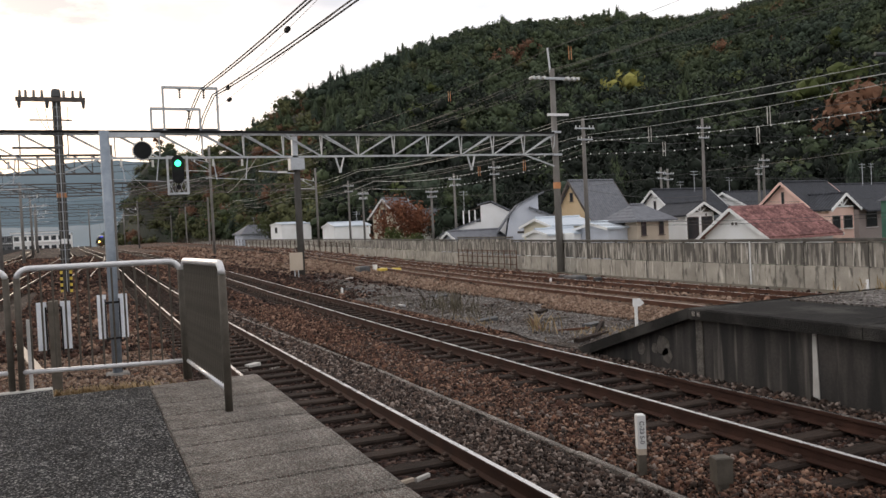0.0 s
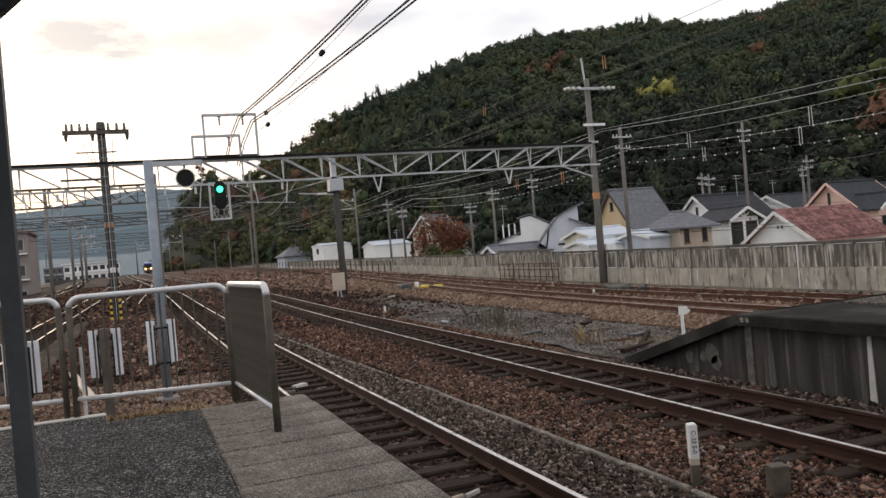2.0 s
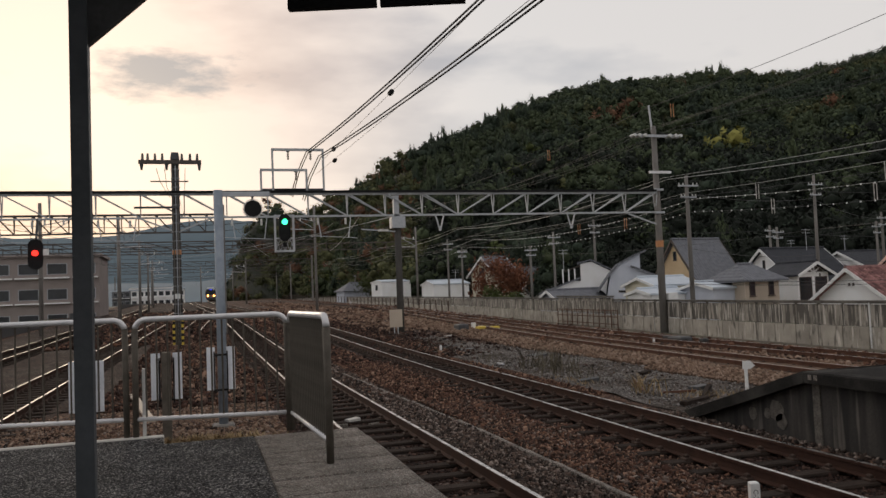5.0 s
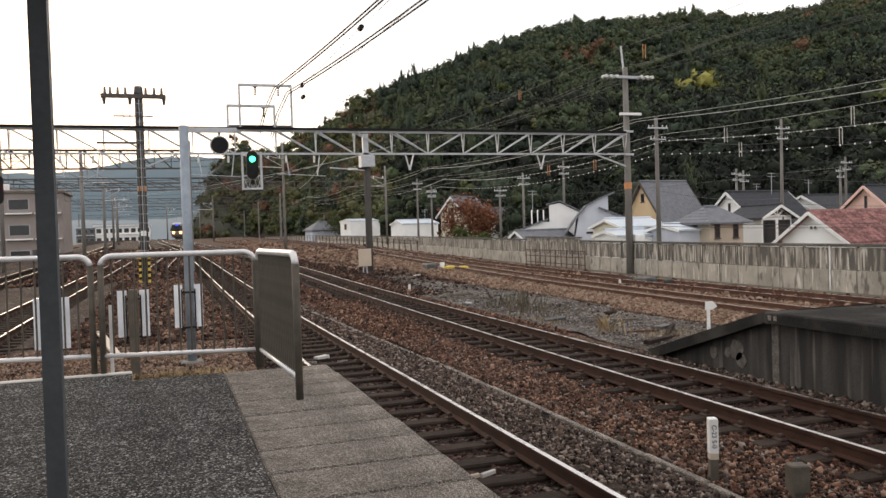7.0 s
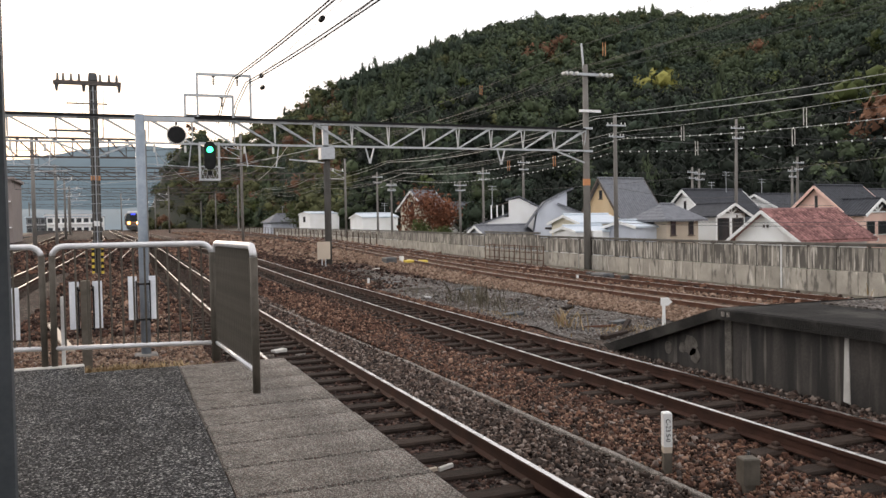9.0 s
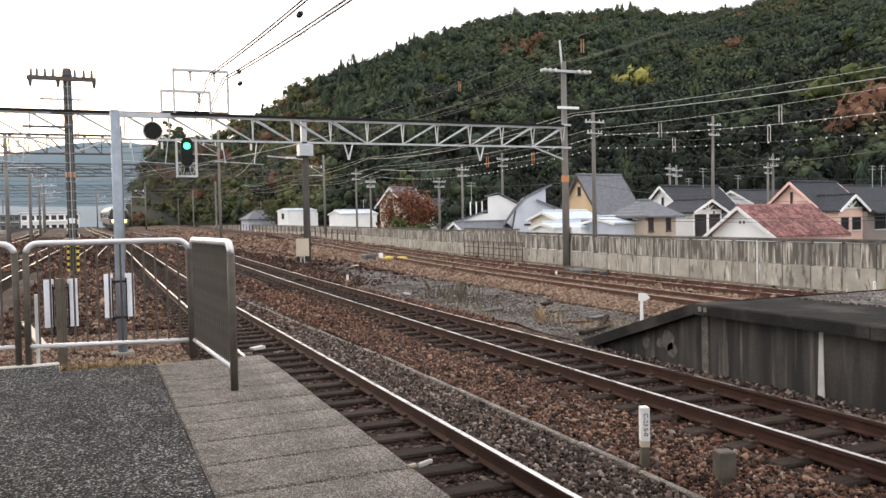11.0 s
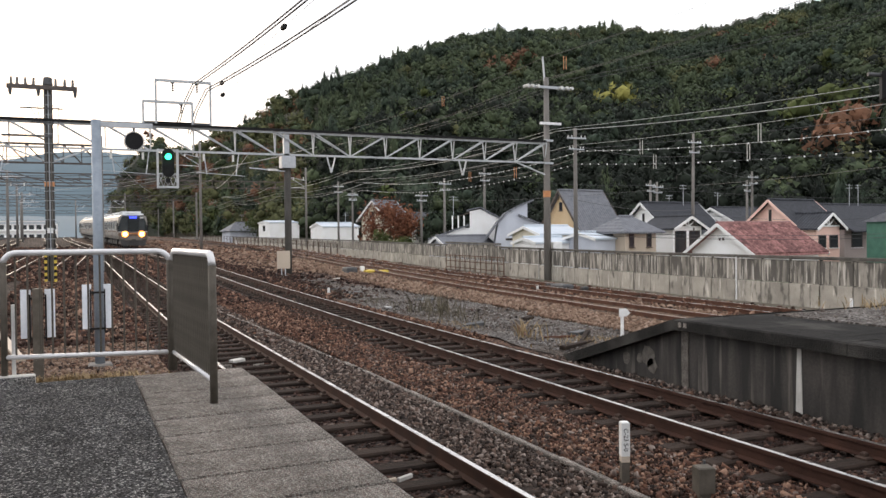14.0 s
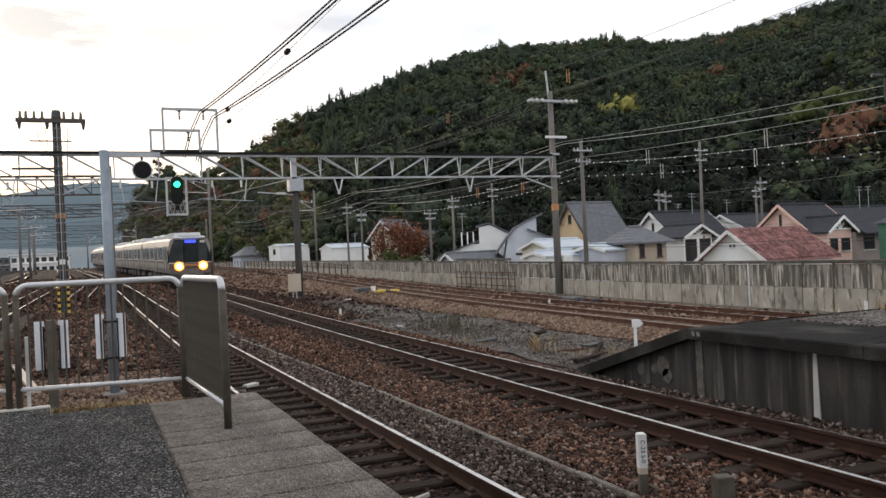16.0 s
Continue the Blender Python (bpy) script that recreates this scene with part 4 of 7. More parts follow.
for x, z, y in ((6.75, 9.62, 41.1), (7.01, 9.62, 29.3), (6.5, 8.76, 39.4)):
    t = thing("wire_insulator", "small dark insulator bead on an overhead cable", "insulator", group="wire insulators")
    part("bead", Mesh().tube([(x, y - 0.16, z), (x, y - 0.06, z), (x, y + 0.06, z), (x, y + 0.16, z)], 0.10, 8), M["black"], t)
for key in ("A", "B", "D", "E", "F"):
    for dz, r in ((5.1, 0.012), (6.0, 0.012)):
        pts = [(centre(key, y), y, lift(y) + dz - (0.35 * 4 * (((y - 44) / 44) % 1) * (1 - ((y - 44) / 44) % 1) if dz > 5.5 else 0)) for y in np.arange(44 if key in "AB" else 30, 300, 4.0)]
        tagged(part("overhead_wire", Mesh().tube(pts, r, 5), M["wire"]), "dark contact wire over a track", "wire", group="overhead wires")
# droppers between messenger and contact wire, and spans across the yard
for key in ("A", "B", "E", "F"):
    t = thing("wire_droppers", "thin droppers between messenger and contact wire", "wire", group="overhead wires")
    for k in range(14):
        y = 47 + k * 5.0
        u = ((y - 44) / 44) % 1
        part("dropper", Mesh().bar((centre(key, y), y, lift(y) + 5.1), (centre(key, y), y, lift(y) + 6.0 - 1.4 * u * (1 - u)), 0.02), M["wire"], t)
for y, z in ((62, 7.2), (62, 5.9), (72, 7.4), (72, 6.1), (110, 7.2), (110, 5.9), (128, 7.3), (168, 7.0), (168, 6.0), (185, 7.1)):
    pts = [(x, y, z + lift(y) + 0.004 * (x + 4) ** 2) for x in range(-22, 15, 3)]
    tagged(part("overhead_wire", Mesh().tube(pts, 0.022, 5), M["wire"]), "dark span wire across the tracks", "wire", group="overhead wires")
for y0, x0, y1, x1, z in ((50, 14.0, 118, 4.0, 7.4), (50, 12.0, 110, -2.0, 6.8), (46, 9.0, 96, 15.0, 6.6), (60, -14.0, 130, -2.0, 7.6), (55, 2.0, 120, 10.0, 7.0)):
    pts = [(x0 + (x1 - x0) * u, y0 + (y1 - y0) * u, z + lift(y0 + (y1 - y0) * u) - 1.2 * u * (1 - u)) for u in [i / 12 for i in range(13)]]
    tagged(part("overhead_wire", Mesh().tube(pts, 0.018, 5), M["wire_pale"]), "slack pale wire that crosses the tracks", "wire", group="overhead wires")
# along the wall: power and feeder lines on the line poles
LINES = [(26.86, 12.85, 0.014, "wire", 0.45, 0.03), (27.08, 11.5, 0.012, "wire", 0.5, 0.05), (26.0, 11.3, 0.012, "wire", 0.6, 0.05), (28.87, 11.71, 0.012, "wire", 0.5, -0.089),
         (28.87, 11.5, 0.012, "wire", 0.5, -0.089), (27.74, 8.5, 0.014, "wire_pale", 0.5, -0.11), (27.99, 8.4, 0.022, "wire_pale", 0.75, -0.12), (29.11, 7.52, 0.012, "wire_pale", 0.5, 0.0),
         (27.43, 7.11, 0.012, "wire", 0.5, -0.11), (29.79, 7.18, 0.013, "wire_pale", 0.9, -0.06), (29.35, 6.34, 0.012, "wire", 0.9, -0.09), (39.31, 5.14, 0.012, "wire", 0.3, 0.35)]
for x, z, r, mn, sag, turn in LINES:
    wire("overhead power line along the railway wall", x, z, 2, 200, r, mn, sag=sag, span=44, drift=turn)


def dotted(x, z, y0, y1, step, sag, drift):
    """White spacers on a hanging cable."""
    me = Mesh().box(-0.022, 0.022, -0.03, 0.03, -0.045, 0.03, bevel=0.01).data("spacer", M["white"])
    t = thing("cable_spacers", "row of small white spacers on a hung cable", "cable fitting", group="cable fittings")
    y = y0
    while y < y1:
        u = ((y - 44) / 44) % 1.0
        part("spacer", me, None, t).matrix_basis = pose(x + (drift if y < 44 else 0.01) * (y - 44), y, z + lift(y) - 4 * sag * u * (1 - u))
        y += step


dotted(29.79, 7.18, 14, 96, 0.8, 0.9, -0.06)
dotted(29.35, 6.34, 14, 96, 0.8, 0.9, -0.09)
for x, z, y in ((26.9, 12.64, 41.75), (27.2, 13.15, 60.1), (29.5, 7.12, 60), (29.5, 6.92, 52.5), (29.1, 7.24, 37.4), (29.1, 7.05, 28.7), (29.8, 6.41, 37.1), (30.6, 6.4, 30.9)):
    t = thing("hanging_marker", "pair of pale plastic strips hung on a power line", "cable fitting", group="cable fittings")
    for dx in (0, 0.17):
        part("strip", Mesh().box(x + dx - 0.014, x + dx + 0.014, y - 0.014, y + 0.014, z - 0.75, z + 0.05), M["orange"] if y > 40 else M["kerb"], t)

# line poles behind the wall
def line_pole(x, y, h, lean=0.0, arms=((0.92, 1.4), (0.84, 1.1)), r=0.16):
    z0 = -1.0
    th = thing("utility_pole", "grey concrete utility pole with crossarms among the houses", "utility pole", group="utility poles")
    part("shaft", Mesh().tube([(x, y, z0), (x + lean * h, y, h)], r, 10, r1=r * 0.65), M["concpole"], th, smooth=True)
    for f, w in arms:
        px = x + lean * h * f
        part("crossarm", Mesh().box(px - w / 2, px + w / 2, y - 0.2, y - 0.12, h * f, h * f + 0.09), M["galv"], th)
        for s in (-0.45, -0.25, 0.25, 0.45):
            part("insulator", Mesh().tube([(px + s * w, y - 0.16, h * f + 0.09), (px + s * w, y - 0.16, h * f + 0.22)], 0.035, 6), M["porcelain"], th)
    return th


for x, y, h, lean in ((28.9, 43.6, 8.7, 0.0), (48.4, 55.1, 10.5, 0.012), (54.8, 68.7, 7.5, 0), (55.4, 68.4, 7.3, 0), (64.0, 64.6, 7.4, 0), (64.5, 64.4, 8.3, 0),
                      (25.0 + 6, 101, 9.0, 0), (26.6 + 5, 97, 7.6, 0), (33.0, 78.4, 6.6, 0), (35.2, 77.4, 7.9, 0), (39.0, 75.7, 9.0, 0), (36.5, 112, 8.6, 0)):
    line_pole(x, y, h, lean)

# ---- signals ----
sig = thing("colour_light_signal", "colour light signal showing green in a pale steel cage", "railway signal")
sx, sy = 4.3, BY - 0.6
part("head", Mesh().tube([(sx + 0.03, sy, 6.25), (sx + 0.03, sy, 6.24)], 0.3, 4), M["black"], sig)
me = Mesh()
me.poly([(0.30 * math.cos(a), (0.42 if math.sin(a) > 0 else -0.42) + 0.30 * math.sin(a)) for a in [i * math.pi / 10 + 0.001 for i in range(20)]], 0.14, Matrix.Translation((sx + 0.1, sy - 0.05, 5.85)))
part("back_board", me, M["black"], sig, "black oval backboard")
part("lens", Mesh().tube([(sx + 0.1, sy - 0.22, 6.15), (sx + 0.1, sy - 0.13, 6.15)], 0.15, 16), M["green_lamp"], sig, "lit green lens")
part("hood", Mesh().tube([(sx + 0.1, sy - 0.32, 6.36), (sx + 0.1, sy - 0.1, 6.36)], 0.05, 8), M["black"], sig)
for dx in (-0.38, 0.58):
    part("cage_post", Mesh().bar((sx + dx, sy, 6.55), (sx + dx, sy, 4.62), 0.07), M["truss"], sig)
    part("cage_post", Mesh().bar((sx + dx, sy + 0.5, 6.55), (sx + dx, sy + 0.5, 4.62), 0.05), M["truss"], sig)
for z in (6.5, 5.3, 4.65):
    part("cage_bar", Mesh().bar((sx - 0.38, sy, z), (sx + 0.58, sy, z), 0.06), M["truss"], sig)
part("cage_floor", Mesh().box(sx - 0.4, sx + 0.6, sy - 0.05, sy + 0.55, 4.58, 4.64), M["truss"], sig)
for i in range(4):
    part("mesh_bar", Mesh().bar((sx - 0.38 + i * 0.24, sy, 4.65), (sx - 0.14 + i * 0.24, sy, 5.3), 0.02), M["galv"], sig)
    part("mesh_bar", Mesh().bar((sx - 0.14 + i * 0.24, sy, 4.65), (sx - 0.38 + i * 0.24, sy, 5.3), 0.02), M["galv"], sig)
part("route_lamp", Mesh().box(sx - 0.02, sx + 0.2, sy - 0.1, sy + 0.1, 4.85, 5.07, m=None), M["black"], sig)
part("hanger", Mesh().bar((sx + 0.1, BY, 6.52), (sx + 0.1, BY, 6.2), 0.1), M["truss"], sig)
part("hanger", Mesh().bar((sx + 0.1, sy - 0.05, 6.3), (sx + 0.1, BY, 6.3), 0.08), M["truss"], sig)

red = thing("colour_light_signal", "colour light signal showing red hung from the gantry", "railway signal")
rx0 = -7.5
me = Mesh()
me.poly([(0.34 * math.cos(a), (0.4 if math.sin(a) > 0 else -0.4) + 0.34 * math.sin(a)) for a in [i * math.pi / 10 + 0.001 for i in range(20)]], 0.14, Matrix.Translation((rx0, BY - 0.6, 4.75)))
part("back_board", me, M["black"], red)
part("lens", Mesh().tube([(rx0, BY - 0.8, 4.8), (rx0, BY - 0.68, 4.8)], 0.14, 16), M["red_lamp"], red, "lit red lens")
part("hanger", Mesh().bar((rx0, BY - 0.55, 5.1), (rx0, BY, 6.52), 0.1), M["darksteel"], red)
part("plate", Mesh().box(rx0 + 0.35, rx0 + 0.6, BY - 0.7, BY - 0.66, 4.7, 5.0), M["white"], red)

ip = thing("indicator_post", "blue-grey steel post with an arm and a round dark indicator", "railway signal")
ix, iy = 0.37, 15.85
part("shaft", Mesh().tube([(ix, iy, -0.2), (ix, iy, 4.2)], 0.085, 14), M["bluesteel"], ip, smooth=True)
part("footing", Mesh().box(ix - 0.2, ix + 0.2, iy - 0.2, iy + 0.2, -0.3, -0.14, bevel=0.03), M["concpole"], ip)
part("arm", Mesh().box(ix - 0.02, ix + 0.95, iy - 0.04, iy + 0.04, 4.08, 4.17), M["galv"], ip)
part("disc", Mesh().tube([(1.0, iy - 0.06, 3.84), (1.0, iy + 0.06, 3.84)], 0.165, 24), M["black"], ip, "round black disc")
me = Mesh()
for i in range(26):
    a = 2 * math.pi * i / 26
    me.box(-0.012, 0.012, -0.03, 0.03, 0.155, 0.185, m=Matrix.Translation((1.0, iy - 0.04, 3.84)) @ Matrix.Rotation(a, 4, "Y"))
part("rim", me, M["porcelain"], ip, "pale dashed rim")
part("link", Mesh().bar((1.0, iy, 3.98), (1.0, iy, 4.1), 0.04), M["darksteel"], ip)

for x, y in ((-0.57, 14.6), (-1.70, 13.6), (0.34, 15.6)):
    t = thing("sign_post", "dark post with a white signboard seen from behind", "sign", group="signs beyond the fence")
    if x < 0:
        part("post", Mesh().box(x - 0.075, x + 0.075, y - 0.07, y + 0.07, -0.3, 1.3, bevel=0.01), M["fence_brown"], t)
    for s in (-1, 1):
        part("channel", Mesh().box(x + s * 0.115 - 0.012, x + s * 0.115 + 0.012, y + 0.05, y + 0.08, 0.44, 1.2), M["black"], t)
        part("board", Mesh().box(min(x + s * 0.10, x + s * 0.25), max(x + s * 0.10, x + s * 0.25), y + 0.08, y + 0.10, 0.50, 1.28), M["sheet"], t, "white sheet metal board")
    for z in (0.48, 1.12):
        part("clamp", Mesh().box(x - 0.12, x + 0.12, y + 0.04, y + 0.08, z, z + 0.035), M["black"], t)


# ---- canopy, column and hanging sign of our platform ----
can = thing("canopy", "dark steel platform canopy with a slim column and bracket", "canopy", kind="structure")
part("column", Mesh().box(-0.496, -0.428, 3.49, 3.57, P, 4.3, bevel=0.0), M["column"], can, "blue-grey steel column")
part("roof", Mesh().box(-7, 1.5, -13, 4.0, 4.25, 4.33), M["darksteel"], can)
part("bracket", Mesh().poly([(0, 3.16), (0.0, 4.25), (1.15, 4.25)], 0.05, Matrix.Translation((-0.427, 3.53, 0))), M["darksteel"], can, "triangular gusset plate")
for y in (-1, -5.5, -10):
    part("column", Mesh().box(-0.5, -0.4, y - 0.05, y + 0.05, P, 4.25), M["bluesteel"], can)

bd = thing("hanging_sign", "black boarding position sign in two panels with grey shapes", "sign")
turn = pose(0.735, 3.355, 0, 0, 0, -18.2)
for x0, x1, pts in ((-0.385, -0.008, [[(-0.30, 3.43), (-0.06, 3.43), (-0.12, 3.55), (-0.25, 3.55)], [(-0.05, 3.45), (-0.02, 3.45), (-0.02, 3.53), (-0.04, 3.53)]]),
                    (0.008, 0.37, [[(0.19, 3.36), (0.27, 3.47), (0.19, 3.58), (0.11, 3.47)], [(0.28, 3.46), (0.34, 3.46), (0.31, 3.52)]])):
    part("panel", Mesh().box(x0, x1, -0.02, 0.02, 3.335, 3.75, m=turn, bevel=0.0), M["black"], bd)
    for p in pts:
        part("symbol", Mesh().poly(p, 0.006, turn @ Matrix.Translation((0, -0.024, 0))), M["galv"], bd, "grey symbol")
part("frame", Mesh().box(-0.40, 0.385, -0.03, 0.03, 3.75, 3.79, m=turn), M["darksteel"], bd)
for x in (-0.3, 0.28):
    part("rod", Mesh().tube([turn @ Vector((x, 0, 3.79)), turn @ Vector((x, 0, 4.26))], 0.012, 6), M["darksteel"], bd)


# ---- the train ----
def ring_body(me, prof, y0, y1):
    c = len(prof)
    o = len(me.v)
    me.v += [(x, y, z) for y in (y0, y1) for x, z in prof]
    me.f += [(o + i, o + (i + 1) % c, o + c + (i + 1) % c, o + c + i) for i in range(c)]
    me.k += [0] * c


M["steel_body"] = mat("brushed_stainless", (0.27, 0.255, 0.235), (0.35, 0.33, 0.305), 0.42, metal=0.45, scale=2, fine=60, bump=0.02, stretch=(1, 0.1, 4))
M["roof_grey"] = mat("grey_roof", (0.42, 0.43, 0.44), (0.55, 0.56, 0.57), 0.6, scale=2, fine=30)
M["front_white"] = mat("front_grey", (0.13, 0.12, 0.11), (0.19, 0.175, 0.16), 0.4, scale=3, fine=40, bump=0.02)
M["stripe_brown"] = mat("stripe_brown", (0.10, 0.06, 0.04), (0.16, 0.09, 0.06), 0.5, scale=3, fine=40, bump=0)
M["bogie"] = mat("bogie_grey", (0.03, 0.03, 0.032), (0.07, 0.068, 0.066), 0.7, scale=6, fine=50)
M["front_glass"] = mat("front_glass", (0.012, 0.016, 0.018), (0.026, 0.032, 0.033), 0.18, scale=1, fine=6, bump=0, spec=0.25)
PROFILE = [(-1.40, 1.0), (-1.475, 1.35), (-1.475, 2.95), (-1.36, 3.42), (-1.0, 3.62), (0, 3.70), (1.0, 3.62), (1.36, 3.42), (1.475, 2.95), (1.475, 1.35), (1.40, 1.0)]
CAR = 20.0


def car(front):
    th = thing("train_car", "stainless steel commuter train car with brown and orange stripes" if not front else "leading stainless steel train car, dark front, lit headlights, blue display",
               "train", group="cars of the train")
    me = Mesh()
    y0 = 0.55 if front else 0.25
    ring_body(me, PROFILE, y0, CAR - 0.25)
    me.f += [tuple(reversed(range(len(PROFILE)))), tuple(range(len(PROFILE), 2 * len(PROFILE)))]
    me.k += [0, 0]
    part("body", me, M["steel_body"], th)
    me = Mesh().poly([(-1.1, 3.60), (1.1, 3.60), (0.6, 3.74), (-0.6, 3.74)], CAR - 1.0, pose(0, CAR / 2, 0))
    part("roof_panel", me, M["roof_grey"], th)
    for y in (5.2, 10, 14.8):
        part("air_unit", Mesh().box(-0.85, 0.85, y - 1.3, y + 1.3, 3.68, 3.98, bevel=0.12), M["roof_grey"], th, "rooftop cooling unit")
    if front:
        part("fairing", Mesh().poly([(1.0, 3.66), (1.6, 3.98), (4.2, 4.0), (5.0, 3.66)], 1.9, pose(0, 0, 0, 0, 0, 90)), M["roof_grey"], th, "raised roof fairing")
    for s in (-1, 1):
        a, b = sorted((s * 1.477, s * 1.484))
        part("stripe", Mesh().box(a, b, 0.6, CAR - 0.3, 1.72, 1.90), M["stripe_brown"], th, "brown stripe")
        part("stripe", Mesh().box(a, b, 0.6, CAR - 0.3, 1.915, 1.96), M["white"], th, "white line")
        for y in (2.6, 8.6, 14.6, 18.2):
            a, b = sorted((s * 1.468, s * 1.488))
            door = part("door", Mesh().box(a, b, y - 0.66, y + 0.66, 1.12, 3.0), M["steel_body"], th)
            for d in (-0.33, 0.33):
                a, b = sorted((s * 1.486, s * 1.492))
                part("pane", Mesh().box(a, b, y + d - 0.24, y + d + 0.24, 1.95, 2.85), M["glass_dark"], door)
            for d in (-0.70, 0.70):
                a, b = sorted((s * 1.478, s * 1.496))
                part("door_seam", Mesh().box(a, b, y + d - 0.06, y + d + 0.06, 1.12, 3.05), M["black"], door)
        for y in (5.0, 6.3, 10.9, 12.2, 16.4):
            a, b = sorted((s * 1.479, s * 1.487))
            part("window", Mesh().box(a, b, y - 0.6, y + 0.6, 1.98, 2.92), M["glass_dark"], th)
    for y in (3.0, CAR - 3.0):
        bg = part("bogie", Mesh().box(-1.1, 1.1, y - 1.6, y + 1.6, 0.42, 0.75, bevel=0.05).box(-0.95, 0.95, y - 0.3, y + 0.3, 0.3, 0.98), M["bogie"], th)
        for d in (-1.05, 1.05):
            for s in (-1, 1):
                part("wheel", Mesh().tube([(s * 0.50, y + d, 0.43), (s * 0.63, y + d, 0.43)], 0.43, 16), M["bogie"], bg)
    for y in (7.0, 10.0, 13.0):
        part("equipment_box", Mesh().box(-1.15, 1.15, y - 1.0, y + 1.0, 0.35, 0.98, bevel=0.04), M["bogie"], th)
    if front:
        # the cab front bulges forward
        f = Mesh()
        rows_z = [0.85, 1.32, 1.72, 1.80, 2.2, 2.7, 3.15, 3.45, 3.56, 3.66]
        for z in rows_z:
            w = float(np.interp(z, [1.0, 1.35, 2.95, 3.42, 3.62], [1.40, 1.475, 1.475, 1.36, 1.0]))
            back = float(np.interp(z, [1.0, 1.75, 3.62], [0.02, 0.0, 0.36]))
            for u in (-1, -0.8, -0.45, 0, 0.45, 0.8, 1):
                f.v.append((u * w, back + 0.5 * abs(u) ** 3.2 * 0.9, z))
        for j in range(len(rows_z) - 1):
            for i in range(6):
                f.f.append((j * 7 + i, j * 7 + i + 1, (j + 1) * 7 + i + 1, (j + 1) * 7 + i))
                z = (rows_z[j] + rows_z[j + 1]) / 2
                f.k.append(1 if 1.8 < z < 3.5 else 3 if z > 3.5 or 1.72 < z < 1.8 else 2 if 1.32 < z < 1.72 else 0)
        part("cab_front", f, (M["front_white"], M["front_glass"], M["stripe_brown"], M["roof_grey"]), th, "curved cab front with a dark windscreen")
        part("cab_roof", Mesh().poly([(0.2, 3.56), (0.42, 3.66), (1.2, 3.72), (1.2, 3.56)], 2.2, pose(0, 0, 0, 0, 0, 90)), M["roof_grey"], th)
        part("gangway_door", Mesh().box(-0.43, 0.43, -0.05, 0.05, 1.78, 3.05, bevel=0.0), M["front_glass"], th, "central gangway door")
        for x in (-0.46, 0.46):
            part("door_post", Mesh().box(x - 0.03, x + 0.03, -0.04, 0.06, 1.78, 3.2), M["black"], th)
        part("display", Mesh().box(-0.38, 0.38, 0.06, 0.2, 3.20, 3.40), M["blue_led"], th, "lit blue destination display")
        part("number_display", Mesh().box(0.7, 1.05, 0.22, 0.32, 3.2, 3.38), M["porcelain"], th)
        part("front_band", Mesh().box(-0.55, 0.55, -0.03, 0.03, 1.52, 1.66), M["orange"], th, "orange band between the headlights")
        for s in (-1, 1):
            part("headlight", Mesh().tube([(s * 0.84, -0.03, 1.52), (s * 0.84, 0.24, 1.52)], 0.20, 16), M["headlamp"], th, "lit warm headlight")
            # added glowing disc behind the lens, drawn for the lamp's halo
            part("reflector", Mesh().tube([(s * 0.84, 0.0, 1.52), (s * 0.84, 0.2, 1.52)], 0.34, 20), M["reflector"], th, "glowing orange disc added for the headlight's halo")
            part("mirror_bar", Mesh().box(min(s * 1.48, s * 1.56), max(s * 1.48, s * 1.56), 0.5, 0.6, 1.8, 2.7), M["black"], th)
        part("skirt", Mesh().poly([(-1.35, 0.98), (-1.2, 0.28), (1.2, 0.28), (1.35, 0.98)], 0.12, pose(0, 0.2, 0)), M["bogie"], th, "dark front skirt")
        part("coupler", Mesh().box(-0.2, 0.2, -0.3, 0.3, 0.7, 1.0, bevel=0.04), M["bogie"], th)
    return th


lead = car(True)
tail = car(False)
CARS = [lead, tail] + [copy_thing(tail, Matrix.Identity(4)) for _ in range(6)]

# where the leading front is, second by second
NOSE = [(0.0, 330.0), (4.0, 263.0), (6.5, 221.0), (9.0, 177.0), (11.5, 134.5), (13.0, 110.0), (14.0, 93.5), (15.0, 77.5), (16.0, 62.0)]


def car_pose(front_y):
    a, b = front_y + 3.0, front_y + CAR - 3.0
    pa, pb = Vector((centre("B", a), a, lift(a))), Vector((centre("B", b), b, lift(b)))
    d = (pb - pa).normalized()
    turn = math.degrees(math.atan2(-d.x, d.y))
    p = pa - d * 3.0
    return pose(p.x, p.y, p.z, math.degrees(math.asin(d.z)), 0, turn)


# ---- houses beyond the wall ----
def tile_mat(name, c1, c2, rough=0.8):
    m = mat(name, c1, c2, rough, scale=3, fine=30, bump=0.15, spec=0.2)
    n, l = m.node_tree.nodes, m.node_tree.links
    b = n["Principled BSDF"]
    co = n.new("ShaderNodeTexCoord")
    w = n.new("ShaderNodeTexWave")
    w.wave_type, w.bands_direction = "BANDS", "X"
    w.inputs["Scale"].default_value = 1.1
    w.inputs["Distortion"].default_value = 0.4
    l.new(co.outputs["Object"], w.inputs["Vector"])
    bp = n.new("ShaderNodeBump")
    bp.inputs["Strength"].default_value = 0.7
    bp.inputs["Distance"].default_value = 0.08
    l.new(w.outputs["Fac"], bp.inputs["Height"])
    l.new(bp.outputs[0], b.inputs["Normal"])
    return m


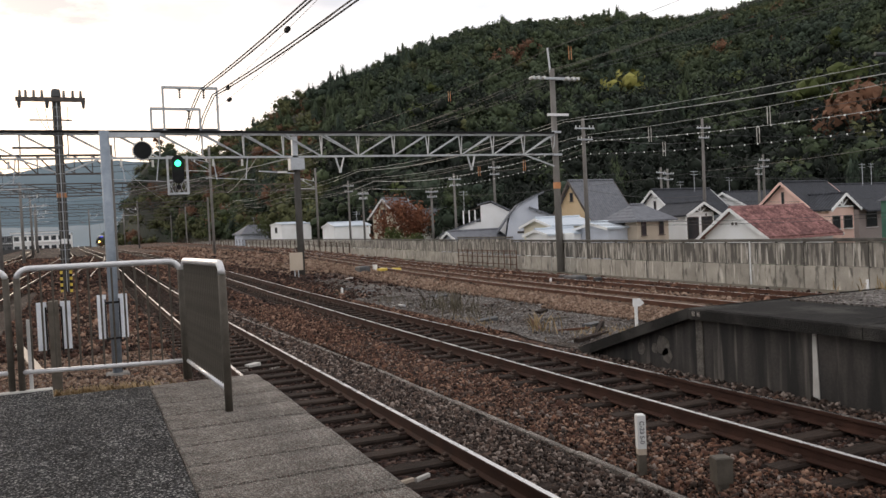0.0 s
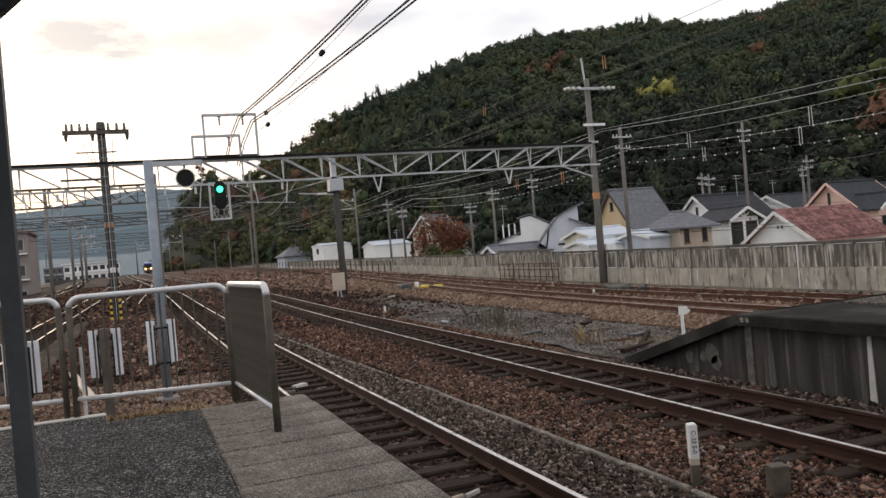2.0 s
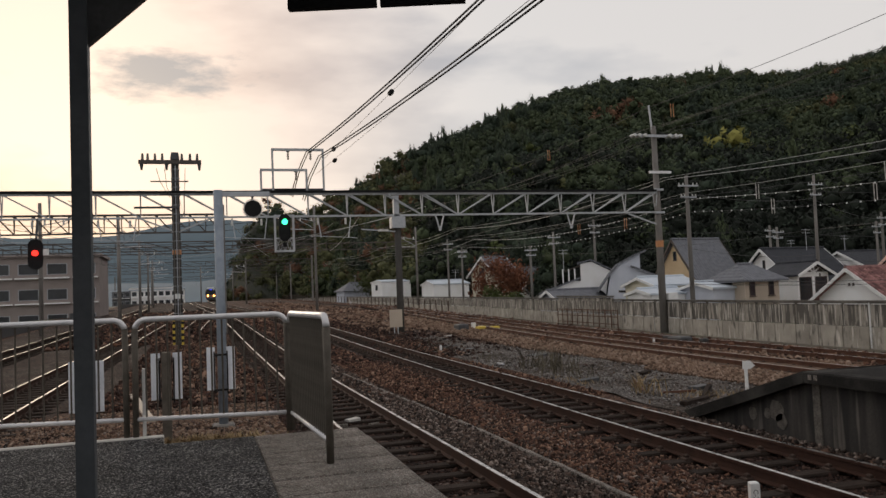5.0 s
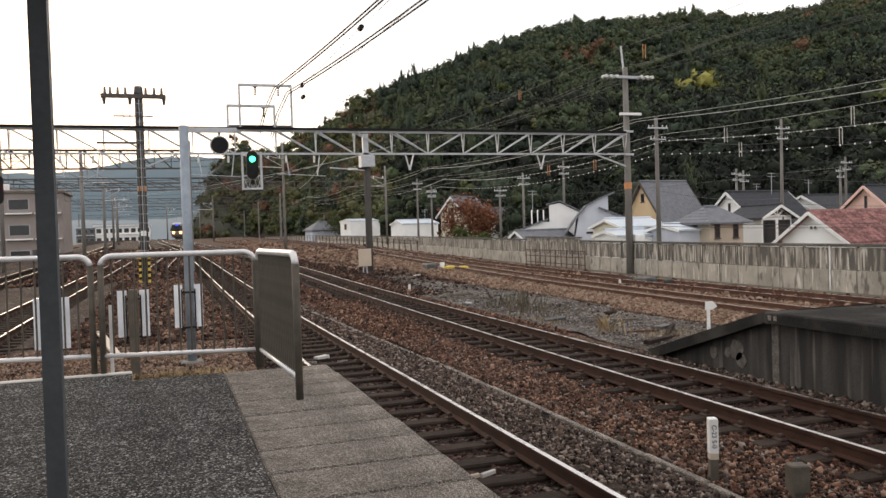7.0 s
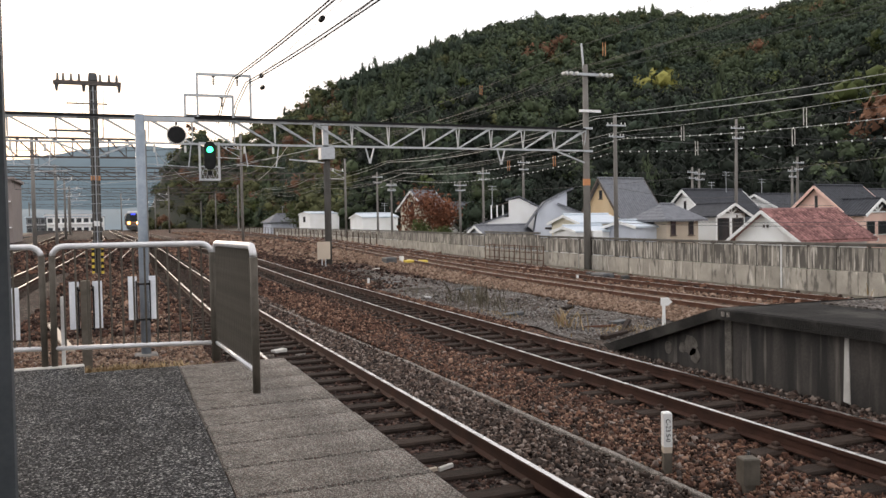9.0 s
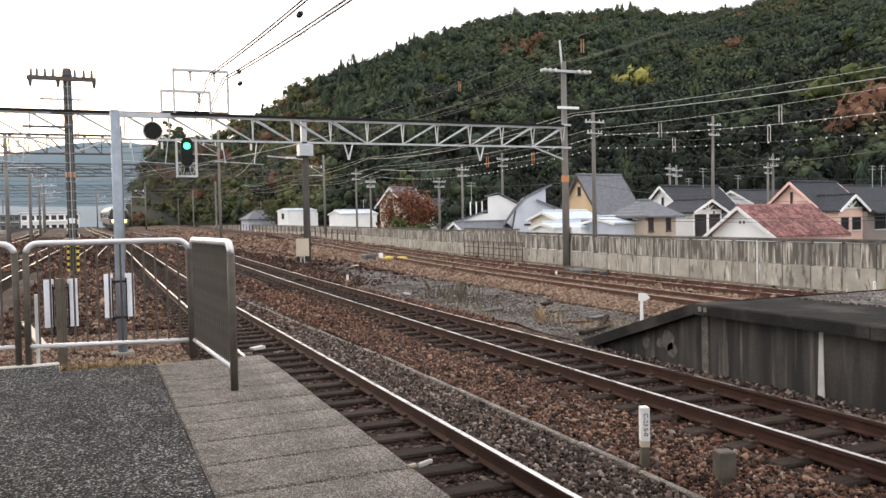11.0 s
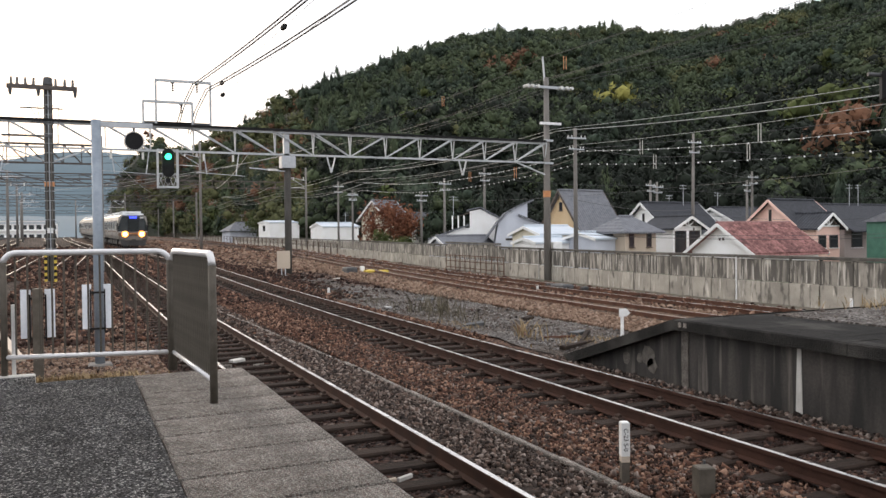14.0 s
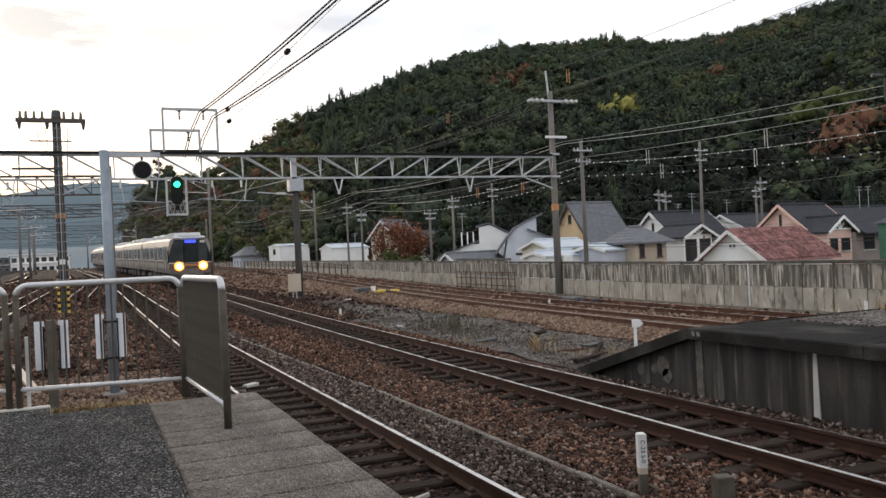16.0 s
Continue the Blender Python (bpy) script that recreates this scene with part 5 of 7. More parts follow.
M["roof_slate"] = tile_mat("grey_roof_tiles", (0.13, 0.136, 0.155), (0.21, 0.217, 0.238))
M["roof_black"] = tile_mat("black_roof_tiles", (0.028, 0.03, 0.036), (0.066, 0.069, 0.08))
M["roof_red"] = mat("red_roof_tiles", (0.1440, 0.0660, 0.0624), (0.3600, 0.1860, 0.1740), 0.75, scale=5, fine=30, bump=0.2, vary=0.45, spec=0.3)
M["roof_blue"] = mat("pale_blue_sheet", (0.42, 0.48, 0.55), (0.55, 0.60, 0.66), 0.5, scale=1, fine=20, bump=0.05)
M["wall_cream"] = mat("cream_render", (0.62, 0.57, 0.44), (0.72, 0.67, 0.54), 0.8, scale=0.8, fine=30, bump=0.05)
M["wall_yellow"] = mat("yellow_render", (0.70, 0.50, 0.29), (0.80, 0.61, 0.38), 0.8, scale=0.8, fine=30, bump=0.05)
M["wall_white"] = mat("white_render", (0.8360, 0.8250, 0.8030), (0.9300, 0.9300, 0.9300), 0.8, scale=0.7, fine=30, bump=0.05)
M["wall_pink"] = mat("pink_render", (0.7840, 0.5040, 0.4256), (0.8960, 0.6272, 0.5376), 0.8, scale=0.8, fine=30, bump=0.05)
M["wall_beige"] = mat("beige_render", (0.46, 0.38, 0.30), (0.56, 0.47, 0.38), 0.8, scale=0.8, fine=30, bump=0.05)
M["wall_grey"] = mat("grey_render", (0.46, 0.49, 0.56), (0.58, 0.61, 0.68), 0.8, scale=0.8, fine=30, bump=0.05)
M["wall_block"] = mat("pinkish_block", (0.24, 0.20, 0.19), (0.33, 0.28, 0.26), 0.85, scale=0.3, fine=8, bump=0.05)
M["green_sheet"] = mat("green_sheet", (0.03, 0.11, 0.075), (0.06, 0.17, 0.12), 0.6, scale=2, fine=30, bump=0.05)
M["timber"] = mat("dark_timber", (0.06, 0.045, 0.038), (0.11, 0.085, 0.07), 0.7, scale=5, fine=50)


def house(label, cx, cy, az, length, width, z_eave, z_ridge, wall, roof, windows=(), over=0.45, z0=-2.6, trim="white", hip=0.0, beams=False, front=0.0):
    """A house with a pitched roof; az: the way its ridge runs. windows: (side, along, z, w, h)."""
    th = thing("house", label, "house", pose(cx, cy, 0, 0, 0, 90 - az), group="houses beyond the wall")
    L, W = length / 2, width / 2
    me = Mesh().box(-L, L, -W, W, z0, z_eave)
    if not hip:
        for x in (-L, L):
            me.poly([(-W, z_eave), (W, z_eave), (0, z_ridge)], 0.18, Matrix.Translation((x + (0.09 if x < 0 else -0.09), 0, 0)) @ pose(0, 0, 0, 0, 0, 90))
    part("wall", me, M[wall], th)
    slope = (z_ridge - z_eave) / W
    lo = z_eave - over * slope
    me = Mesh()
    t = 0.14
    for s in (-1, 1):
        far = W + over + (front if s < 0 else 0)
        low = z_ridge - slope * far
        a = [(-L - over, s * far, low), (L + over, s * far, low), (L + over - hip, 0, z_ridge), (-L - over + hip, 0, z_ridge)]
        pts = a + [(x, y, z + t) for x, y, z in a]
        me.add(pts, [(0, 1, 2, 3), (7, 6, 5, 4), (0, 4, 5, 1), (1, 5, 6, 2), (2, 6, 7, 3), (3, 7, 4, 0)])
    if hip:
        for s in (-1, 1):
            a = [(s * (L + over), -W - over, lo), (s * (L + over), W + over, lo), (s * (L + over - hip), 0, z_ridge)]
            pts = a + [(x, y, z + t) for x, y, z in a]
            me.add(pts, [(0, 1, 2), (5, 4, 3), (0, 3, 4, 1), (1, 4, 5, 2), (2, 5, 3, 0)])
    rf = part("roof", me, M[roof], th)
    part("ridge_cap", Mesh().tube([(-L - over + hip, 0, z_ridge + t), (L + over - hip, 0, z_ridge + t)], 0.13, 8), M[roof], rf)
    if not hip:
        for x in (-L - over - 0.03, L + over + 0.03):
            for s in (-1, 1):
                part("barge_board", Mesh().bar((x, s * (W + over), lo + 0.02), (x, 0, z_ridge + 0.02), 0.06, 0.22), M[trim], rf)
    if beams:
        # dark sheet added behind the beams in place of the gable's dark interior
        part("gable_board", Mesh().poly([(-W * 0.92, z_eave), (W * 0.92, z_eave), (0, z_ridge - 0.12)], 0.06, Matrix.Translation((-L - 0.04, 0, 0)) @ pose(0, 0, 0, 0, 0, 90)), M["timber"], th, "dark sheet standing in for the gable's dark interior")
        for s in (-1, 1):
            part("gable_beam", Mesh().bar((-L - 0.10, 0, z_eave + 0.08), (-L - 0.10, s * W * 0.42, (z_eave + z_ridge) / 2 + 0.12), 0.06, 0.11), M[trim], th)
        part("gable_beam", Mesh().bar((-L - 0.10, -W * 0.9, z_eave + 0.06), (-L - 0.10, W * 0.9, z_eave + 0.06), 0.06, 0.12), M[trim], th)
        part("gable_beam", Mesh().bar((-L - 0.11, 0, z_eave + 0.1), (-L - 0.11, 0, z_ridge - 0.2), 0.06, 0.11), M[trim], th)
    for side, along, z, w, h in windows:
        if side == "gable":
            m = Matrix.Translation((-L - 0.01, along, z)) @ pose(0, 0, 0, 0, 0, -90)
        else:
            m = Matrix.Translation((along, -W - 0.01, z))
        win = part("window", Mesh().box(-w / 2, w / 2, -0.03, 0.03, 0, h, m=m), M["timber"], th)
        part("pane", Mesh().box(-w / 2 + 0.07, w / 2 - 0.07, -0.045, 0.0, 0.07, h - 0.07, m=m), M["glass_dark"], win)
        part("sill", Mesh().box(-w / 2 - 0.06, w / 2 + 0.06, -0.1, 0.02, -0.06, 0.0, m=m), M[trim], win)
    return th


AZ = 83
house("yellow rendered house with a steep grey tiled roof", 48.6, 72.3, AZ, 5.2, 4.8, 3.4, 6.4, "wall_yellow", "roof_slate", (("gable", 0.1, 4.4, 0.5, 0.9), ("front", -1, 1.6, 1.2, 1.2)), trim="timber", front=0.5)
house("beige house with dark windows and a low hipped roof", 41.0, 54.6, AZ, 3.4, 3.4, 2.3, 3.25, "wall_beige", "roof_slate", (("front", -1.0, 0.9, 0.55, 1.2), ("front", 0.9, 0.9, 0.55, 1.2), ("gable", 0, 0.9, 0.8, 1.1)), hip=1.5, trim="timber", over=0.55)
house("white house with a black tiled gable roof", 53.9, 64.6, AZ, 7.2, 6.0, 2.3, 4.85, "wall_white", "roof_black", (("front", -2.2, 0.2, 1.0, 1.6), ("front", -0.6, 0.2, 1.0, 1.6), ("front", 1.5, 0.2, 1.6, 1.3), ("gable", 0, 3.0, 0.3, 0.9)), trim="white", front=0.85)
house("white gabled annex with dark timber beams", 47.3, 56.3, AZ - 95, 3.0, 3.8, 2.45, 3.3, "wall_white", "roof_black", (("gable", -0.95, 0.3, 1.5, 1.9), ("gable", 0.95, 0.3, 1.5, 1.9)), trim="white", beams=True)
house("white rendered house with a red tiled roof", 45.6, 45.3, AZ, 7.2, 5.4, 0.7, 2.55, "wall_white", "roof_red", (("gable", 0.16, 1.45, 0.16, 0.2), ("gable", -0.16, 1.45, 0.16, 0.2)), over=0.5, trim="white")
house("pink rendered house with a black tiled roof", 59.4, 54.6, AZ, 5.7, 4.8, 2.75, 4.75, "wall_pink", "roof_black", (("gable", 0.1, 2.9, 0.28, 1.1), ("front", 1.6, 0.6, 1.2, 1.3)), trim="wall_pink", front=0.2)
house("pink gabled porch wing with timber beams", 58.3, 51.2, AZ - 92, 2.6, 3.5, 2.4, 3.46, "wall_pink", "roof_black", (("gable", -0.85, 0.6, 1.3, 1.1), ("gable", 0.85, 0.6, 1.1, 1.1)), trim="wall_white", beams=True)
house("house with a long black roof behind others", 74, 60, AZ, 14.0, 7.0, 2.6, 4.6, "wall_block", "roof_black", (("front", -5, 0.4, 1.8, 1.6), ("front", -2, 0.4, 1.8, 1.6), ("front", 1, 0.4, 1.8, 1.6)), front=0.8)
house("small white house with a dark roof behind others", 62.5, 71, AZ, 7.0, 6.0, 2.7, 4.3, "wall_white", "roof_black", ())
house("low house with black roof between neighbours", 67.5, 70, AZ, 7.0, 6.0, 3.1, 4.6, "wall_white", "roof_black", ())
house("distant house with pale grey roof", 46, 112, AZ, 9.0, 6.0, 3.6, 5.2, "wall_white", "roof_slate", ())
house("white house with a low blue sheet roof", 38.0, 62.0, AZ, 4.4, 4.0, 2.0, 2.6, "wall_cream", "roof_blue", (("gable", -1.2, 0.7, 0.7, 0.6),), over=0.3)
house("pale blue sheet metal shed", 38.6, 55.5, AZ, 3.0, 3.6, 1.6, 2.0, "wall_grey", "roof_blue", (), over=0.25)
house("white shed with a sheet roof near the wall", 35.2, 58.0, AZ, 3.6, 3.0, 1.3, 1.65, "wall_white", "roof_blue", (), over=0.2)
house("low grey-roofed house behind the wall", 34.5, 72.0, AZ, 5.0, 4.0, 0.8, 1.8, "wall_grey", "roof_slate", ())
house("white flat-roofed house far along the wall", 34.4, 149.0, AZ, 5.6, 6.0, 4.45, 4.7, "wall_white", "roof_blue", (("gable", 0, 3.0, 1.2, 1.0),), over=0.1)
house("white house with low roof far along the wall", 35.0, 116.0, AZ, 5.6, 4.6, 3.3, 3.8, "wall_white", "roof_blue", (), over=0.12)
house("grey-roofed low house far along the wall", 33.5, 180.0, AZ, 7.0, 6.0, 3.4, 5.0, "wall_grey", "roof_slate", (), hip=2.4)
house("cream house behind the red tree", 35.4, 96.0, 60, 4.0, 4.0, 4.2, 6.2, "wall_cream", "roof_slate", (("gable", 0.3, 4.0, 0.8, 1.0),))

# each tile of the red roof's slope that faces the line
red_house = next(o for o in bpy.data.objects if "red tiled roof" in o.get("label", ""))
tile = Mesh().tube([(0, 0, 0), (0, 0.43, 0)], 0.135, 8).data("roof_tile", M["roof_red"])
rise, run = 2.55 - 0.7, 2.7
for r in range(11):
    for c in range(25):
        u = (r + 0.5) / 11
        ob = part("roof_tile", tile, None, red_house)
        yy = -(run + 0.5) * (1 - u) - 0.02
        zz = 0.7 - 0.5 * rise / run + (rise + 0.5 * rise / run) * u + 0.10
        ob.matrix_basis = pose(-3.95 + c * 0.328, yy - 0.12, zz - 0.04, math.degrees(math.atan2(rise, run)) - 4, 0, 0)

# house with a curved lean-to roof
cv = thing("house", "white house with a tall curved lean-to roof", "house", pose(40.6, 70.2, 0, 0, 0, 90 - 116), group="houses beyond the wall")
arc = [(-3.9, 1.6), (-2.7, 3.25), (-1.9, 4.15), (-0.5, 4.85), (0.7, 5.3)]
part("wall", Mesh().poly([(-3.7, -2.6)] + [(x, z - 0.1) for x, z in arc if -3.8 < x < 0.5] + [(0.1, 5.0), (0.1, 3.5), (3.2, 2.1), (3.2, -2.6)], 4.6, pose(0, 0, 0)), M["wall_grey"], cv)
me = Mesh()
for (x0, z0), (x1, z1) in zip(arc, arc[1:]):
    me.bar((x0, 0, z0), (x1, 0, z1), 5.0, 0.16)
part("roof", me, M["roof_slate"], cv)
part("roof_edge", Mesh().bar((-0.8, -0.4, 3.9), (3.5, -0.4, 2.1), 4.6, 0.14), M["roof_slate"], cv)
for x0, x1, za, zb in ((0.4, 1.0, 2.3, 2.9), (-2.0, -0.9, 1.45, 1.65)):
    win = part("window", Mesh().box(x0, x1, -2.36, -2.28, za, zb), M["timber"], cv)
    part("pane", Mesh().box(x0 + 0.06, x1 - 0.06, -2.375, -2.3, za + 0.05, zb - 0.05), M["glass_dark"], win)

# white house with stepped lean-to roofs
wh = thing("house", "white house with stepped lean-to roofs and a roof terrace", "house", pose(38.6, 77.5, 0, 0, 0, -26), group="houses beyond the wall")
part("wall", Mesh().poly([(-4.3, -2.6), (-4.3, 1.55), (-1.2, 2.75), (-0.4, 2.75), (-0.4, 4.45), (0.7, 4.65), (2.6, 3.65), (2.6, -2.6)], 4.4, pose(0, 0, 0)), M["wall_white"], wh)
part("roof", Mesh().bar((-4.7, 0, 1.6), (-0.5, 0, 3.05), 4.8, 0.16), M["roof_slate"], wh, "dark lean-to roof")
part("roof", Mesh().bar((-0.7, 0, 4.55), (0.75, 0, 4.85), 4.8, 0.12).bar((0.65, 0, 4.85), (2.9, 0, 3.65), 4.8, 0.12), M["roof_slate"], wh, "dark upper roof")
for x in (-2.2, -1.6, -1.0):
    part("terrace_post", Mesh().bar((x, -2.0, 2.6), (x, -2.0, 4.0), 0.14), M["wall_white"], wh)
part("terrace_rail", Mesh().bar((-2.3, -2.0, 3.7), (-0.4, -2.0, 4.3), 0.10), M["timber"], wh)
win = part("window", Mesh().box(-0.9, 0.1, -2.26, -2.19, 1.6, 1.8), M["timber"], wh)
part("pane", Mesh().box(-0.85, 0.05, -2.275, -2.2, 1.64, 1.76), M["glass_dark"], win)

gs = thing("shed", "green sheet-clad shed beyond the wall", "shed")
part("wall", Mesh().box(57.0, 65.0, 41, 45, -2.6, 2.75), M["green_sheet"], gs)
part("roof", Mesh().poly([(-2.3, 2.72), (2.3, 2.72), (0, 3.5)], 8.5, Matrix.Translation((61.0, 43, 0)) @ pose(0, 0, 0, 0, 0, 90)), M["roof_slate"], gs)

# aerials on the roofs
for x, y, z in ((55.5, 64.5, 4.9), (71, 58, 4.8), (73.5, 59, 4.9), (36.5, 78, 4.2), (37, 117, 3.6), (66, 71, 4.6), (33.5, 180, 5.0), (60, 72, 4.3)):
    t = thing("roof_aerial", "thin television aerial on a roof", "aerial", group="roof aerials")
    part("rod", Mesh().tube([(x, y, z - 0.3), (x, y, z + 1.9)], 0.03, 5), M["galv"], t)
    for dz in (1.5, 1.8):
        part("element", Mesh().bar((x - 0.55, y - 0.1, z + dz), (x + 0.55, y + 0.1, z + dz), 0.04), M["galv"], t)

# ---- buildings to the left of the line ----
def block(label, x, y, w, d, h, wall, floors, cols, z0=-0.9, roof="roof_blue"):
    th = thing("apartment_building", label, "building", group="buildings left of the line")
    part("wall", Mesh().box(x - w / 2, x + w / 2, y - d / 2, y + d / 2, z0, h), M[wall], th)
    part("roof", Mesh().box(x - w / 2 - 0.3, x + w / 2 + 0.3, y - d / 2 - 0.3, y + d / 2 + 0.3, h, h + 0.35), M[roof], th)
    for f in range(floors):
        for c in range(cols):
            zz = z0 + 1.0 + f * (h - z0) / floors
            xx = x - w / 2 + (c + 0.5) * w / cols
            win = part("window", Mesh().box(xx - w / cols * 0.36, xx + w / cols * 0.36, y - d / 2 - 0.05, y - d / 2 + 0.02, zz, zz + 1.3), M["galv"], th)
            part("pane", Mesh().box(xx - w / cols * 0.33, xx + w / cols * 0.33, y - d / 2 - 0.07, y - d / 2, zz + 0.06, zz + 1.24), M["glass_dark"], win)
            part("ledge", Mesh().box(xx - w / cols * 0.45, xx + w / cols * 0.45, y - d / 2 - 0.5, y - d / 2, zz - 0.5, zz - 0.35), M["wall_white"], win)
    return th


block("pinkish concrete block with an outside stair", -17.7, 112, 12.5, 10, 8.2, "wall_block", 3, 4, roof="wall_block")
block("long white low-rise building beside the line", -11.5, 262, 15, 10, 6.3, "wall_white", 2, 8, z0=1)
block("dark grey building beside the line", -21.6, 262, 5, 10, 6.2, "darksteel", 2, 3, z0=1)
block("white block in the town beyond", -75, 330, 30, 14, 12, "wall_white", 3, 8, z0=0)
block("small pale house in the town beyond", -50, 300, 12, 10, 9.5, "wall_cream", 2, 3, z0=0)
block("pale block in the town beyond", -18, 360, 18, 12, 9.0, "wall_white", 2, 5, z0=0)
low = tagged(part("low_wall", Mesh().box(-13.2, -12.9, 60, 95, -0.6, 0.95).box(-13.2, -12.9, 95, 150, -0.6, 1.5).box(-13.1, -12.8, 150, 225, 0.6, 2.35), M["darksteel"]), "dark low retaining wall left of the tracks", "wall", kind="structure")


# ---- wooded hills ----
def leaf_mat(name, c1, c2):
    return mat(name, c1, c2, 0.8, scale=0.25, fine=1.2, bump=0.0, island=0.35, spec=0.15)


M["leaf_dark"] = leaf_mat("dark_conifer", (0.0256, 0.0378, 0.0281), (0.0512, 0.0683, 0.0451))
M["leaf_mid"] = leaf_mat("evergreen_leaf", (0.0366, 0.0512, 0.0305), (0.0708, 0.0891, 0.0464))
M["leaf_olive"] = leaf_mat("olive_leaf", (0.0610, 0.0671, 0.0317), (0.1074, 0.1098, 0.0488))
M["leaf_yellow"] = leaf_mat("yellow_leaf", (0.15, 0.15, 0.04), (0.26, 0.24, 0.07))
M["leaf_rust"] = leaf_mat("rusty_leaf", (0.10, 0.052, 0.032), (0.18, 0.092, 0.056))
M["leaf_red"] = leaf_mat("red_maple_leaf", (0.13, 0.05, 0.03), (0.24, 0.105, 0.06))
# near-black leaf colour that carries the shade low on the hill
M["leaf_shade"] = leaf_mat("shaded_leaf", (0.011, 0.0145, 0.0115), (0.023, 0.029, 0.021))
M["leaf_fresh"] = leaf_mat("fresh_leaf", (0.045, 0.06, 0.02), (0.085, 0.10, 0.035))
M["forest_floor"] = mat("forest_floor", (0.018, 0.022, 0.014), (0.035, 0.038, 0.022), 0.95, scale=0.1, fine=1)
M["bark"] = mat("bark", (0.05, 0.04, 0.032), (0.10, 0.08, 0.065), 0.9, scale=6, fine=40, stretch=(1, 1, 0.2))

SKY_LINE = [(1.5, 1.0), (2.4, 2.6), (2.8, 5.6), (3.9, 7.3), (4.8, 7.9), (5.8, 7.2), (6.5, 6.6), (8.6, 7.6), (10.7, 8.6), (12.2, 9.3), (14.6, 10.6), (18.5, 11.9), (20.8, 12.8), (24.8, 14.0), (28.7, 14.5), (32.6, 14.3), (36.4, 14.4), (40, 13.6), (43.7, 13.9), (48, 14.6), (56, 16.0), (70, 16), (100, 13)]
RIDGE_AT = [(1.5, 345), (6, 340), (12, 335), (20, 355), (30, 400), (40, 430), (55, 400), (100, 380)]
FOOT_AT = [(1.5, 312), (4, 292), (6, 268), (7.5, 242), (9, 214), (11, 186), (13, 166), (18, 142), (25, 132), (35, 125), (50, 118), (100, 110)]


def hill_z(a, r):
    """Height of the hill's ground at an angle from the line's direction and a distance."""
    top = math.tan(radians(curve_at(SKY_LINE, a))) * curve_at(RIDGE_AT, a) - 7.5
    r0, r1 = curve_at(FOOT_AT, a), curve_at(RIDGE_AT, a)
    u = (r - r0) / (r1 - r0)
    if u <= 1:
        s = max(u, 0) ** 0.92
    else:
        s = max(0.0, 1 - (u - 1) * 1.4)
    x, y = r * math.sin(radians(a)), r * math.cos(radians(a))
    bump = 7.0 * noise.noise(Vector((x / 70, y / 70, 1.7))) * min(1, max(0, u) * 3) * (0 if u > 0.85 else 1)
    return -1.0 + max(top, 3) * s + bump


def hill():
    me = Mesh()
    az = [1.5 + i * 1.5 for i in range(66)]
    us = [i / 16 for i in range(28)]
    for a in az:
        r0, r1 = curve_at(FOOT_AT, a), curve_at(RIDGE_AT, a)
        for u in us:
            r = r0 + (r1 - r0) * u
            me.v.append((r * math.sin(radians(a)), r * math.cos(radians(a)), hill_z(a, r) - (2.0 if u == 0 else 0)))
    w = len(us)
    for j in range(len(az) - 1):
        for i in range(w - 1):
            me.f.append((j * w + i, j * w + i + 1, (j + 1) * w + i + 1, (j + 1) * w + i))
            me.k.append(0)
    return tagged(part("hill", me, M["forest_floor"], smooth=True), "steep wooded hill behind the houses", "hill", kind="structure")


hill()


def crown_template(rng, leaves, lobes, tall):
    """A crown of unit radius: several uneven clumps covered in leaf tufts."""
    vs, ts = [], []
    bm = bmesh.new()
    bmesh.ops.create_icosphere(bm, subdivisions=1, radius=1.0)
    base = np.array([v.co[:] for v in bm.verts])
    tri = np.array([[v.index for v in f.verts] for f in bm.faces])
    bm.free()
    centres = [np.array((0, 0, 0.0))] + [rng.normal(0, 0.42, 3) * (1, 1, 0.7) for _ in range(lobes)]
    o = 0
    for i, c in enumerate(centres):
        s = 0.66 if i == 0 else rng.uniform(0.34, 0.55)
        d = base * s * rng.uniform(0.5, 0.78, (len(base), 1)) + c
        vs.append(d)
        ts.append(tri + o)
        o += len(d)
        n = int(leaves * s * s)
        dirs = rng.normal(size=(n, 3))
        dirs /= np.linalg.norm(dirs, axis=1)[:, None]
        p = c + dirs * s * rng.uniform(0.85, 1.25, (n, 1))
        size = rng.uniform(0.09, 0.17, (n, 1)) * (1.0 if leaves < 400 else 0.62)
        a = rng.normal(size=(n, 3))
        a /= np.linalg.norm(a, axis=1)[:, None]
        b = np.cross(dirs, a)
        q = np.stack([p + a * size, p - a * size * 0.7 + b * size * 0.9, p - a * size * 0.6 - b * size * 0.9], 1).reshape(-1, 3)
        vs.append(q)
        ts.append(np.arange(3 * n).reshape(-1, 3) + o)
        o += 3 * n
    v = np.concatenate(vs)
    if tall:
        k = (v[:, 2] - v[:, 2].min()) / (v[:, 2].max() - v[:, 2].min())
        v[:, :2] *= (1.05 - 0.75 * k)[:, None]
        v[:, 2] *= 1.7
    return v, np.concatenate(ts)


